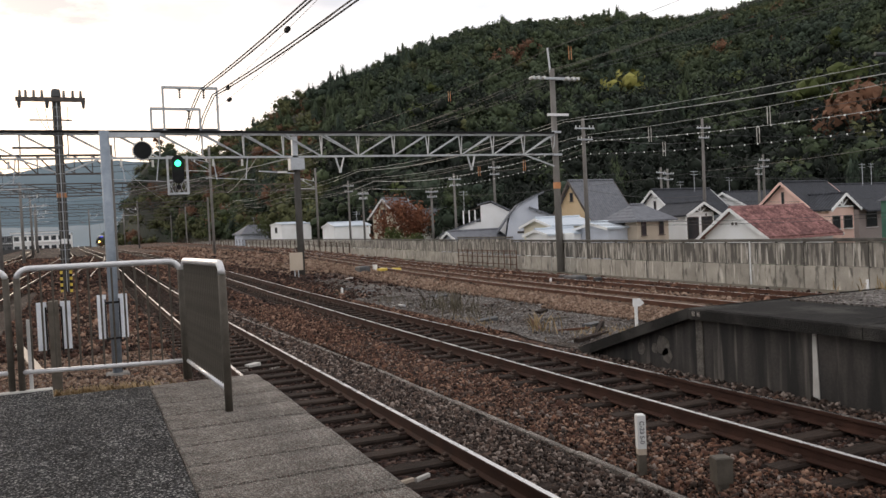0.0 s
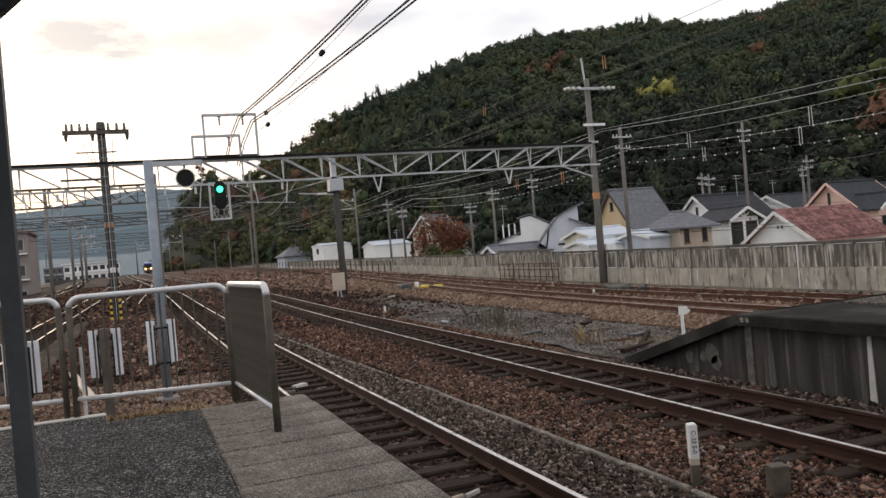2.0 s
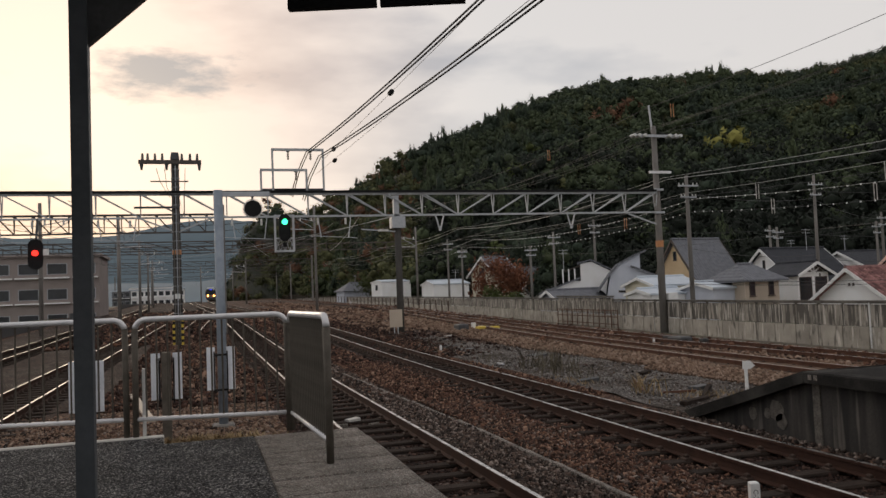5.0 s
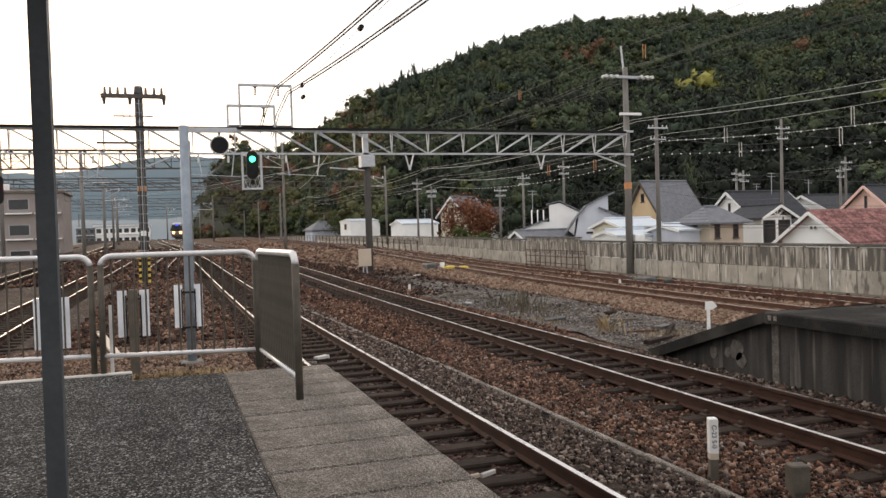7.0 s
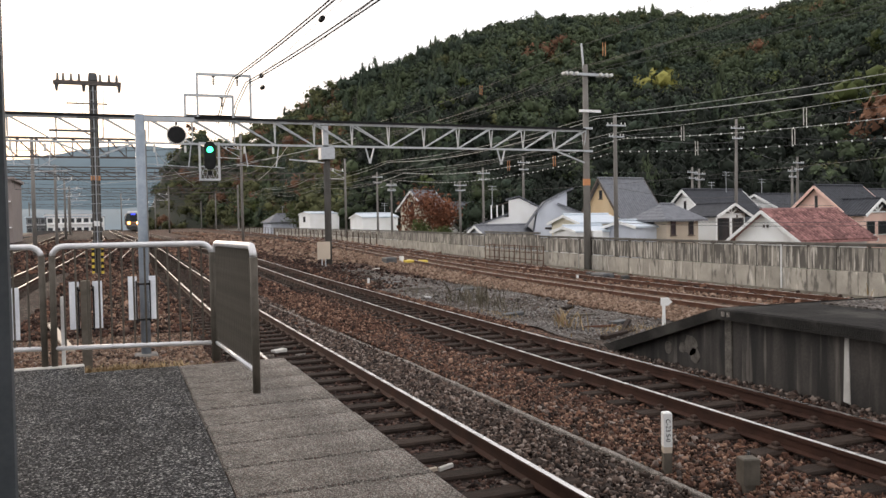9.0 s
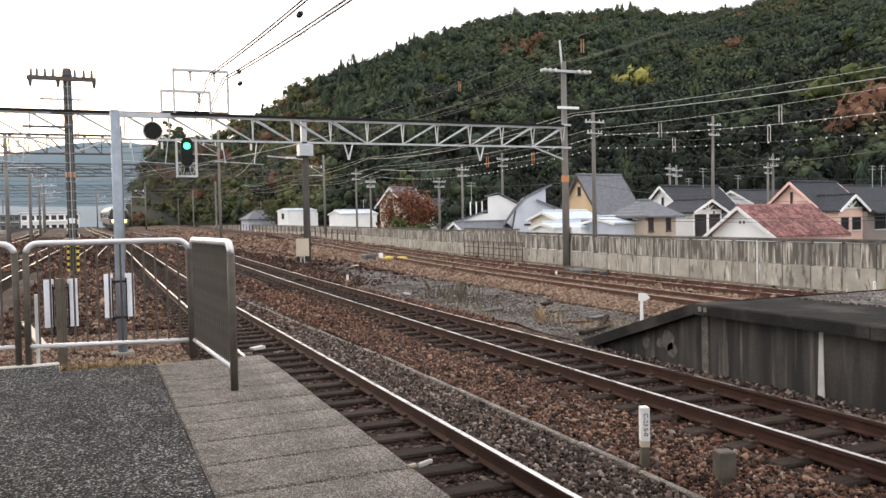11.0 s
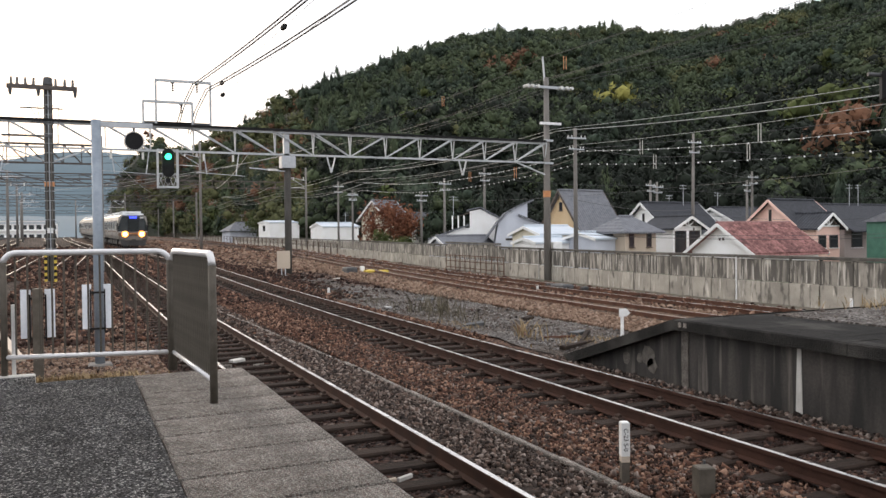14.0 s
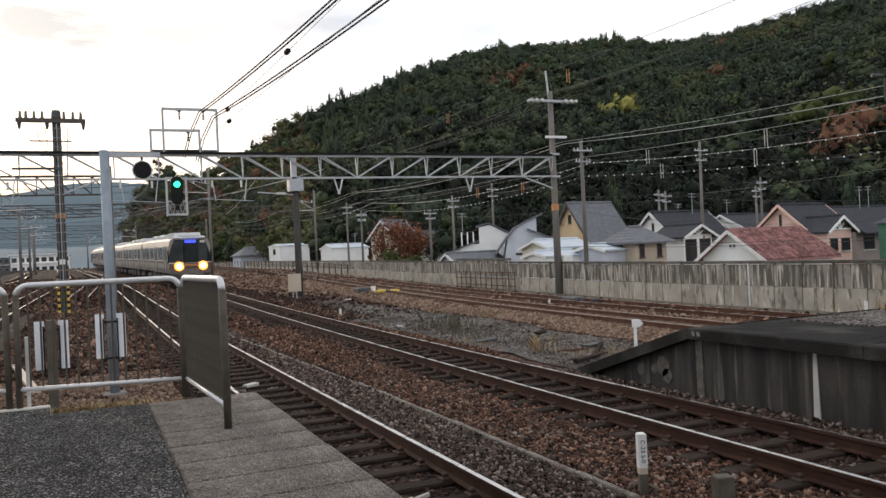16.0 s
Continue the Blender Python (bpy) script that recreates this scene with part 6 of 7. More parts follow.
def forest(name, label, spots, templates, mats, kind="stuff"):
    """Many crowns in one mesh. spots: x, y, z, radius, template, material."""
    V, T, K, o = [], [], [], 0
    rng = np.random.default_rng(5)
    for x, y, z, r, t, k in spots:
        v, f = templates[t]
        a = rng.uniform(0, 6.28)
        c, s = math.cos(a), math.sin(a)
        w = np.empty_like(v)
        w[:, 0] = (v[:, 0] * c - v[:, 1] * s) * r + x
        w[:, 1] = (v[:, 0] * s + v[:, 1] * c) * r + y
        w[:, 2] = v[:, 2] * r * rng.uniform(0.85, 1.15) + z
        V.append(w)
        T.append(f + o)
        K.append(np.full(len(f), k))
        o += len(v)
    V, T, K = np.concatenate(V), np.concatenate(T), np.concatenate(K)
    me = bpy.data.meshes.new(name)
    me.vertices.add(len(V))
    me.vertices.foreach_set("co", V.ravel())
    me.loops.add(T.size)
    me.loops.foreach_set("vertex_index", T.ravel().astype(np.int32))
    me.polygons.add(len(T))
    me.polygons.foreach_set("loop_start", np.arange(0, T.size, 3, dtype=np.int32))
    me.polygons.foreach_set("material_index", K.astype(np.int32))
    for m in mats:
        me.materials.append(M[m])
    me.update()
    me.validate()
    return tagged(part(name, me, None), label, "trees", kind=kind)


TR = np.random.default_rng(11)
CROWNS = [crown_template(TR, 150, 4, False), crown_template(TR, 150, 4, False), crown_template(TR, 150, 3, True), crown_template(TR, 150, 5, False), crown_template(TR, 140, 3, True)]
FINE = [crown_template(TR, 400, 4, False), crown_template(TR, 400, 5, False), crown_template(TR, 400, 4, True), crown_template(TR, 400, 5, False), crown_template(TR, 400, 3, True)]
LEAVES = ["leaf_dark", "leaf_mid", "leaf_olive", "leaf_yellow", "leaf_rust", "leaf_red", "leaf_fresh", "leaf_shade"]
spots = []
for a in np.arange(1.6, 60, 0.85):
    r0, r1 = curve_at(FOOT_AT, a), curve_at(RIDGE_AT, a)
    r = r0
    while r < r1 + 14:
        step = 0.85 * math.pi / 180 * r
        n = 1 if step < 5.2 else 2
        for _ in range(n):
            aa, rr = a + TR.uniform(-0.45, 0.45), r + TR.uniform(-2.6, 2.6)
            x, y = rr * math.sin(radians(aa)), rr * math.cos(radians(aa))
            tone = noise.noise(Vector((x / 38, y / 38, 3))) + TR.normal(0, 0.18)
            hgt = (rr - r0) / (r1 - r0)
            if tone > 0.60:
                k = 4 if TR.random() < 0.22 else 2
            elif tone > 0.30:
                k = 2 if TR.random() < 0.35 else 1
            elif tone > -0.15:
                k = 1
            else:
                k = 0
            if aa < 15 and k < 2 and TR.random() < 0.62:
                k = 2 if TR.random() < 0.8 else 4
            # shade on the lower slope is painted by giving trees the darkest leaves
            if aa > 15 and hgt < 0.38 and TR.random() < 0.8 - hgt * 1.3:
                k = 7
            if TR.random() < 0.003:
                k = 6
            t = int(TR.choice([0, 1, 3, 2, 4], p=[0.24, 0.23, 0.23, 0.17, 0.13] if 8 < aa < 24 else [0.32, 0.31, 0.31, 0.04, 0.02])) if k < 2 else int(TR.choice([0, 1, 3]))
            size = TR.uniform(2.1, 4.0) * (TR.uniform(0.7, 1.0) if hgt > 0.88 else 1.0)
            spots.append((x, y, hill_z(aa, rr) + 1.2 + size * 1.2, size, t, k))
        r += 4.9
# single trees that stand out in autumn colours
for a, r, s, k in ((35.9, 205, 6.0, 3), (36.8, 210, 4.5, 3), (34.9, 208, 4, 6), (28.2, 260, 5, 4), (29.0, 262, 4, 4), (49.6, 142, 5.5, 4), (50.6, 146, 5.0, 4), (50.2, 152, 5.5, 4), (49.9, 160, 4.5, 4), (48, 165, 5.5, 6), (43.5, 215, 5, 6), (50.5, 175, 6, 6), (46, 260, 4.5, 4)):
    spots.append((r * math.sin(radians(a)), r * math.cos(radians(a)), hill_z(a, r) + s * 1.1, s, 0 if s > 5 else 3, k))
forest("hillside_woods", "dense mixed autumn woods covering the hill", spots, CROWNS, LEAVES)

# low trees and bushes at the foot, beside the line and behind the houses
spots = []
for i in range(260):
    y = TR.uniform(105, 300)
    x = wall_x(min(y, 250)) + (TR.uniform(4, 16) if y > 196 else TR.uniform(15, 26)) - max(0, y - 190) * 0.02
    s = TR.uniform(1.6, 3.4)
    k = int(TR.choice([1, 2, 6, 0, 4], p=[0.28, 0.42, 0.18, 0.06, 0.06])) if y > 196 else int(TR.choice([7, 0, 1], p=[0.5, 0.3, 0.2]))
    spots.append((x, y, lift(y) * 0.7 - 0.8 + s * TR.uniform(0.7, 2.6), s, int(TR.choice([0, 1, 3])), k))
for i in range(150):
    a = TR.uniform(17, 62)
    r = curve_at(FOOT_AT, a) + TR.uniform(-9, 6)
    s = TR.uniform(2.2, 4.0)
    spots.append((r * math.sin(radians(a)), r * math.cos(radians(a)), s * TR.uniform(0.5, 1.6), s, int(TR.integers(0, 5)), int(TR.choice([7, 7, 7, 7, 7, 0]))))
forest("foot_woods", "trees and bushes at the hill foot, shade in leaf colour", spots, FINE, LEAVES)


def tree(label, x, y, z, h, spread, k, seed, leaves=2600):
    """A tapered trunk with limbs and a crown of many small leaves with gaps."""
    rng = np.random.default_rng(seed)
    th = thing("tree", label, "tree")
    me = Mesh().tube([(x, y, z), (x + 0.1, y, z + h * 0.25), (x, y + 0.1, z + h * 0.5)], 0.17, 8, r1=0.09)
    ends = []
    for i in range(16):
        a, t = rng.uniform(0, 6.28), rng.uniform(0.15, 0.5)
        p0 = Vector((x, y, z + h * t))
        p1 = p0 + Vector((math.cos(a) * spread * rng.uniform(0.35, 0.7), math.sin(a) * spread * rng.uniform(0.35, 0.7), h * rng.uniform(0.12, 0.3)))
        p2 = p1 + Vector((math.cos(a + 0.4) * spread * 0.3, math.sin(a + 0.4) * spread * 0.3, h * rng.uniform(0.05, 0.22)))
        me.tube([p0, p1, p2], 0.06, 6, r1=0.015)
        ends += [p1, p2, (p1 + p2) / 2]
    part("trunk", me, M["bark"], th)
    lv = Mesh()
    for i in range(leaves):
        c = ends[int(rng.integers(len(ends)))]
        p = np.array(c) + rng.normal(0, 1, 3) * (spread * 0.2, spread * 0.2, h * 0.085)
        a, b = rng.normal(0, 0.085, 3), rng.normal(0, 0.085, 3)
        lv.add([p + a, p + b, p - a, p - b], [(0, 1, 2, 3)])
    part("crown", lv, M[LEAVES[k]], th)
    return th


tree("small maple with sparse rust-red autumn leaves behind the wall", 33.2, 88.0, -1.0, 7.4, 2.9, 5, 3, 4600)
tree("low green bush beside the red maple", 32.0, 84.0, -0.6, 3.2, 2.0, 6, 8, 1500)
tree("young green tree beside the far wall", 34.0, 165, 0.2, 6.2, 3.2, 6, 9, 1500)

tree("bright yellow-green shrub beside the far wall", 32.0, 236, 1.0, 6.0, 3.6, 6, 12, 1800)

# ---- far hills, a plain backdrop of distance with the haze painted in ----
def far_hills():
    for dist, base, tops, col, em in (
            (2600, "far_hazed_hill", [(-60, 3.5), (-40, 4.2), (-25, 3.6), (-15, 4.4), (-10, 4.6), (-6, 4.2), (-3, 5.2), (0, 5.6), (2.5, 5.6), (6, 5.2), (14, 4.0), (25, 3.0)], (0.075, 0.11, 0.13), 0.095),
            (1500, "nearer_hazed_hill", [(-60, 2.2), (-30, 2.4), (-18, 1.6), (-10, 1.9), (-4, 1.4), (2, 1.5), (6, 2.0), (12, 2.2), (25, 1.5)], (0.09, 0.12, 0.14), 0.115)):
        # haze is put into the material: pale blue base plus a faint blue glow
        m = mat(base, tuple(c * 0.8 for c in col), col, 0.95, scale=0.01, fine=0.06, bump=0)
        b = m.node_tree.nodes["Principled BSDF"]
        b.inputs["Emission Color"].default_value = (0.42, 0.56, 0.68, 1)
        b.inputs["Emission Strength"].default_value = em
        me = Mesh()
        az = np.arange(-60, 25.1, 0.5)
        for a in az:
            e = smooth_at(tops, a, 2.5) + 0.10 * noise.noise(Vector((a * 1.5, dist / 700, 0))) + 0.04 * noise.noise(Vector((a * 6, dist / 700, 0)))
            for f, back in ((0, 0), (0.35, 150), (0.7, 330), (1, 500), (0.2, 1000)):
                r = dist + back
                me.v.append((r * math.sin(radians(a)), r * math.cos(radians(a)), math.tan(radians(e)) * (dist + 500) * f - (4 if f == 0 else 0)))
        for j in range(len(az) - 1):
            for i in range(4):
                me.f.append((j * 5 + i, j * 5 + i + 1, (j + 1) * 5 + i + 1, (j + 1) * 5 + i))
                me.k.append(0)
        tagged(part("backdrop", me, m, smooth=True), "wooded hills far down the line, blue haze in their colour", "hill", kind="structure")


far_hills()


# ---- loose stones near the platform ----
def stones(name, label, mat_name, areas, seed):
    """Broken stones lying on the beds. areas: x0, x1, y0, y1, z, stones per square metre, size, and a track that x counts from."""
    table = np.arange(-20, 240, 2.0)
    rises = [lift(y) for y in table]
    rng = np.random.default_rng(seed)
    box = np.array([(x, y, z) for z in (-1, 1) for y in (-1, 1) for x in (-1, 1)], float) * (0.52, 0.38, 0.27)
    quads = np.array([(0, 2, 3, 1), (4, 5, 7, 6), (0, 1, 5, 4), (2, 6, 7, 3), (0, 4, 6, 2), (1, 3, 7, 5)])
    V, F, o = [], [], 0
    for x0, x1, y0, y1, z, dens, size, *along in areas:
        n = int((x1 - x0) * (y1 - y0) * dens)
        p = np.stack([rng.uniform(x0, x1, n), rng.uniform(y0, y1, n), z + rng.uniform(-0.4, 0.35, n) * size], 1)
        p[:, 2] += np.interp(p[:, 1], table, rises)
        if along:
            p[:, 0] += np.interp(p[:, 1], table, [centre(along[0], y) for y in table])
        v = np.repeat(box[None], n, 0) * (1 + rng.uniform(-0.45, 0.25, (n, 8, 3)))
        v *= (size * rng.lognormal(-0.03, 0.38, n))[:, None, None]
        q = rng.normal(size=(n, 4))
        q /= np.linalg.norm(q, axis=1)[:, None]
        w, a, b, c = q.T
        R = np.stack([1 - 2 * (b * b + c * c), 2 * (a * b - c * w), 2 * (a * c + b * w), 2 * (a * b + c * w), 1 - 2 * (a * a + c * c), 2 * (b * c - a * w),
                      2 * (a * c - b * w), 2 * (b * c + a * w), 1 - 2 * (a * a + b * b)], 1).reshape(n, 3, 3)
        v = np.einsum("nij,nkj->nki", R, v) + p[:, None]
        V.append(v.reshape(-1, 3))
        F.append((quads[None] + (np.arange(n) * 8)[:, None, None]).reshape(-1, 4) + o)
        o += 8 * n
    V, F = np.concatenate(V), np.concatenate(F)
    me = bpy.data.meshes.new(name)
    me.vertices.add(len(V))
    me.vertices.foreach_set("co", V.ravel())
    me.loops.add(F.size)
    me.loops.foreach_set("vertex_index", F.ravel().astype(np.int32))
    me.polygons.add(len(F))
    me.polygons.foreach_set("loop_start", np.arange(0, F.size, 4, dtype=np.int32))
    me.materials.append(M[mat_name])
    me.update()
    me.validate()
    return tagged(part(name, me, None), label, "ballast", kind="stuff")


stones("ballast_stones", "rust-brown broken ballast stones between the tracks", "stones_brown",
       [(4.42, 5.55, 3, 13, -0.17, 1350, 0.030), (4.42, 5.55, 13, 17, -0.17, 900, 0.035), (7.3, 7.9, 3, 14, -0.20, 500, 0.036), (5.4, 5.95, 3, 13, -0.205, 800, 0.034), (4.3, 6.2, 17, 28, -0.19, 300, 0.041), (7.5, 8.4, 16, 28, -0.19, 300, 0.041),
        (1.4, 4.3, 18, 28, -0.21, 150, 0.046), (-4.8, 1.4, 9.3, 19, -0.20, 170, 0.038)], 1)
stones("ballast_stones", "grey broken ballast stones beside the platform track", "stones_grey",
       [(4.42, 5.55, 3, 17, -0.165, 260, 0.032), (3.30, 4.31, 3, 13, -0.175, 1350, 0.029), (3.30, 4.31, 13, 17, -0.175, 900, 0.035), (7.3, 8.1, 3, 13, -0.215, 250, 0.036), (7.5, 8.1, 4, 13, -0.19, 450, 0.042),
        (3.3, 4.3, 17, 28, -0.19, 230, 0.048), (-4.8, 1.4, 9.3, 19, -0.20, 260, 0.036)], 2)
stones("ballast_stones", "dark oily ballast stones between the rails", "stones_dark",
       [(1.35, 3.25, 3, 18, -0.215, 800, 0.031), (5.55, 7.35, 3, 16, -0.215, 850, 0.031), (5.7, 7.9, 16, 28, -0.21, 250, 0.046)], 4)
stones("ballast_stones", "pale tan ballast stones on the siding shoulder", "stones_tan",
       [(11.5, 13.3, 10, 20, -0.15, 330, 0.052), (12.0, 13.9, 20, 30, -0.15, 220, 0.06), (-4.8, 1.4, 9.3, 19, -0.195, 420, 0.036), (15.0, 16.1, 10, 24, -0.13, 70, 0.08)], 3)
stones("grit_stones", "grey loose grit on the flat ground between the tracks", "stones_grit",
       [(8.5, 11.6, 12.9, 20, -0.195, 160, 0.036), (8.6, 12.2, 20, 32, -0.195, 60, 0.045), (9.8, 13.3, -2, 9.2, Q + 0.008, 120, 0.03)], 6)

# sparser, coarser stones further off, along each track
stones("ballast_stones", "rust-brown broken ballast further down the line", "stones_brown",
       [(1.15, 3.1, 28, 60, -0.19, 60, 0.08, "A"), (1.15, 3.1, 60, 120, -0.19, 18, 0.13, "A"), (1.2, 2.4, 28, 60, -0.19, 50, 0.08, "B"), (1.2, 5.0, 60, 110, -0.19, 10, 0.15, "B"), (5.0, 10.5, 62, 150, -0.2, 6, 0.16, "B"),
        (-1.5, 1.5, 8, 50, -0.13, 34, 0.08, "D"), (-1.5, 1.5, 50, 100, -0.13, 14, 0.13, "D"), (-1.2, 1.2, 28, 60, -0.16, 40, 0.08, "C"), (1.4, 2.0, 8, 50, -0.18, 20, 0.08, "D"),
        (-5.0, -1.1, 19, 45, -0.18, 40, 0.075, "A"), (-10.0, -1.1, 45, 110, -0.18, 10, 0.14, "A")], 7)
stones("ballast_stones", "dark oily ballast further down the line", "stones_dark",
       [(-0.9, 0.9, 18, 45, -0.205, 60, 0.07, "A"), (-0.9, 0.9, 28, 60, -0.205, 45, 0.08, "B"), (1.2, 3.0, 28, 60, -0.19, 40, 0.08, "B"), (-5.0, -1.1, 19, 45, -0.18, 40, 0.075, "A"), (-10.0, -1.1, 45, 110, -0.18, 10, 0.14, "A"),
        (1.15, 3.1, 28, 60, -0.19, 40, 0.08, "A"), (1.2, 4.2, 40, 80, -0.19, 14, 0.12, "B")], 8)
stones("ballast_stones", "pale tan ballast further down the line", "stones_tan",
       [(-3.0, -1.0, 28, 62, -0.15, 60, 0.085, "C"), (0.8, 1.9, 20, 60, -0.15, 40, 0.08, "C"), (2.6, 6.5, 45, 110, -0.19, 9, 0.15, "B"), (5.0, 10.5, 62, 150, -0.2, 5, 0.17, "B"), (-4.0, -1.1, 20, 50, -0.18, 14, 0.08, "A")], 9)
# darker lumps of soil and litter on the flat ground
stones("grit_stones", "scattered dark clods on the gritty ground", "stones_dark", [(8.6, 12.0, 16, 46, -0.2, 7, 0.055), (9.5, 12.5, 28, 60, -0.2, 8, 0.09)], 10)

# ---- small things along the line ----
trough = thing("cable_trough", "row of flush grey concrete trough lids between the tracks", "cable trough", kind="structure")
lid = Mesh().box(-0.036, 0.036, 0.01, 0.99, -0.22, -0.148, bevel=0.01).data("lid", M["slab"])
for i in range(44):
    y = -8 + i
    part("lid", lid, None, trough).matrix_basis = pose(4.36 - max(0, y - 12) * 0.028 + random.uniform(-0.008, 0.008), y, random.uniform(-0.012, 0.006), 0, 0, random.uniform(-0.6, 0.6))

kp = thing("marker_post", "small white concrete marker post with black letters", "marker post", pose(4.49, 6.08, 0, 0, 0, -20))
part("foot", Mesh().box(-0.036, 0.036, -0.036, 0.036, -0.3, 0.05, bevel=0.008), M["fence_brown"], kp, "dark buried foot")
part("band", Mesh().box(-0.038, 0.038, -0.038, 0.038, 0.02, 0.075), M["wall_beige"], kp, "tan band")
part("cap", Mesh().box(-0.039, 0.039, -0.039, 0.039, 0.075, 0.385, bevel=0.01), M["white"], kp, "white painted top")


def letters(text, size, m, parent, mat_name="black", turned=False):
    c = bpy.data.curves.new("text", "FONT")
    c.body, c.size, c.align_x, c.align_y = text, size, "CENTER", "CENTER"
    c.extrude = 0.001
    tmp = new("text", c)
    bpy.context.view_layer.update()
    me = bpy.data.meshes.new_from_object(tmp.evaluated_get(bpy.context.evaluated_depsgraph_get()))
    bpy.data.objects.remove(tmp)
    me.materials.clear()
    me.materials.append(M[mat_name])
    ob = part("lettering", me, None, parent)
    ob.matrix_basis = m
    return ob


letters("C-23 S-0", 0.058, Matrix.Translation((0, -0.0415, 0.225)) @ pose(0, 0, 0, 90, 0, 0) @ pose(0, 0, 0, 0, 0, -90), kp)

sb = thing("junction_box", "small weathered grey trackside box on a stake", "junction box", pose(4.78, 5.38, 0, 0, 0, -15))
part("box", Mesh().box(-0.072, 0.072, -0.065, 0.065, -0.10, 0.12, bevel=0.01), M["fence_brown"], sb)
part("stake", Mesh().box(-0.045, 0.045, -0.04, 0.04, -0.35, -0.1), M["fence_brown"], sb)
part("lid_bolt", Mesh().tube([(0.02, 0.03, 0.13), (0.02, 0.03, 0.16)], 0.012, 8), M["darksteel"], sb)

wp = thing("marker_post", "slim white post with an arrow plate beside the ramp", "marker post")
part("post", Mesh().tube([(10.83, 14.62, -0.25), (10.84, 14.63, 0.36)], 0.035, 8), M["white"], wp)
part("plate", Mesh().poly([(-0.10, 0.27), (0.05, 0.27), (0.15, 0.34), (0.06, 0.44), (-0.10, 0.44)], 0.03, pose(10.86, 14.6, 0, 0, 0, -20)), M["white"], wp)

sw = thing("switch_machine", "dark turnout motor with rods beside the siding", "switch machine")
part("case", Mesh().box(13.75, 14.35, 43.4, 44.3, -0.2, 0.32, bevel=0.06), M["darksteel"], sw)
part("base", Mesh().box(13.3, 15.6, 43.5, 44.2, -0.24, -0.12), M["sleeper"], sw)
part("rod", Mesh().tube([(14.3, 43.8, 0.0), (16.0, 43.8, -0.05)], 0.035, 6), M["galv"], sw)
part("warning_mark", Mesh().box(14.5, 14.7, 43.2, 43.4, -0.2, 0.38), M["white"], sw)
for x, y, s in ((14.9, 43.0, 0.5), (15.6, 42.6, 0.4), (15.2, 43.6, 0.3)):
    part("cover", Mesh().box(x - s / 2, x + s / 2, y - 0.25, y + 0.25, -0.2, 0.16, bevel=0.03), M["yellow"], sw, "yellow painted cover")

tg = thing("switch_machine", "low dark turnout gear with rods and blocks between the siding rails", "switch machine")
part("case", Mesh().box(17.0, 17.5, 26.6, 27.5, -0.2, 0.12, bevel=0.05), M["darksteel"], tg)
part("base", Mesh().box(16.7, 18.3, 26.8, 27.1, -0.2, -0.08).box(16.7, 18.3, 27.5, 27.8, -0.2, -0.08), M["sleeper"], tg)
for y in (26.2, 28.0, 28.7):
    part("rod", Mesh().tube([(16.6, y, -0.06), (18.4, y + 0.2, -0.06)], 0.035, 6), M["rail_rust"], tg)
    part("block", Mesh().box(17.6, 17.85, y - 0.1, y + 0.15, -0.18, 0.05, bevel=0.03), M["bogie"], tg)

ts = thing("notice_board", "tan notice board on a thin stand beside a post", "sign")
part("board", Mesh().box(9.85, 10.55, 43.3, 43.36, 0.35, 1.3), M["wall_beige"], ts)
for x in (10.1, 10.3):
    part("leg", Mesh().tube([(x, 43.36, -0.22), (x, 43.36, 0.6)], 0.03, 6), M["galv"], ts)

for x, y, h in ((19.3, 108, 0.7), (20.6, 16.8, 0.35), (16.6, 27.8, 0.25), (8.9, 30.5, 0.3)):
    z = lift(y) - 0.25
    tagged(part("white_stake", Mesh().tube([(x, y, z), (x, y, z + h * 0.8), (x, y, z + h)], 0.05, 8, r1=0.04), M["white"]), "short white stake in the ballast", "stake", group="white stakes")
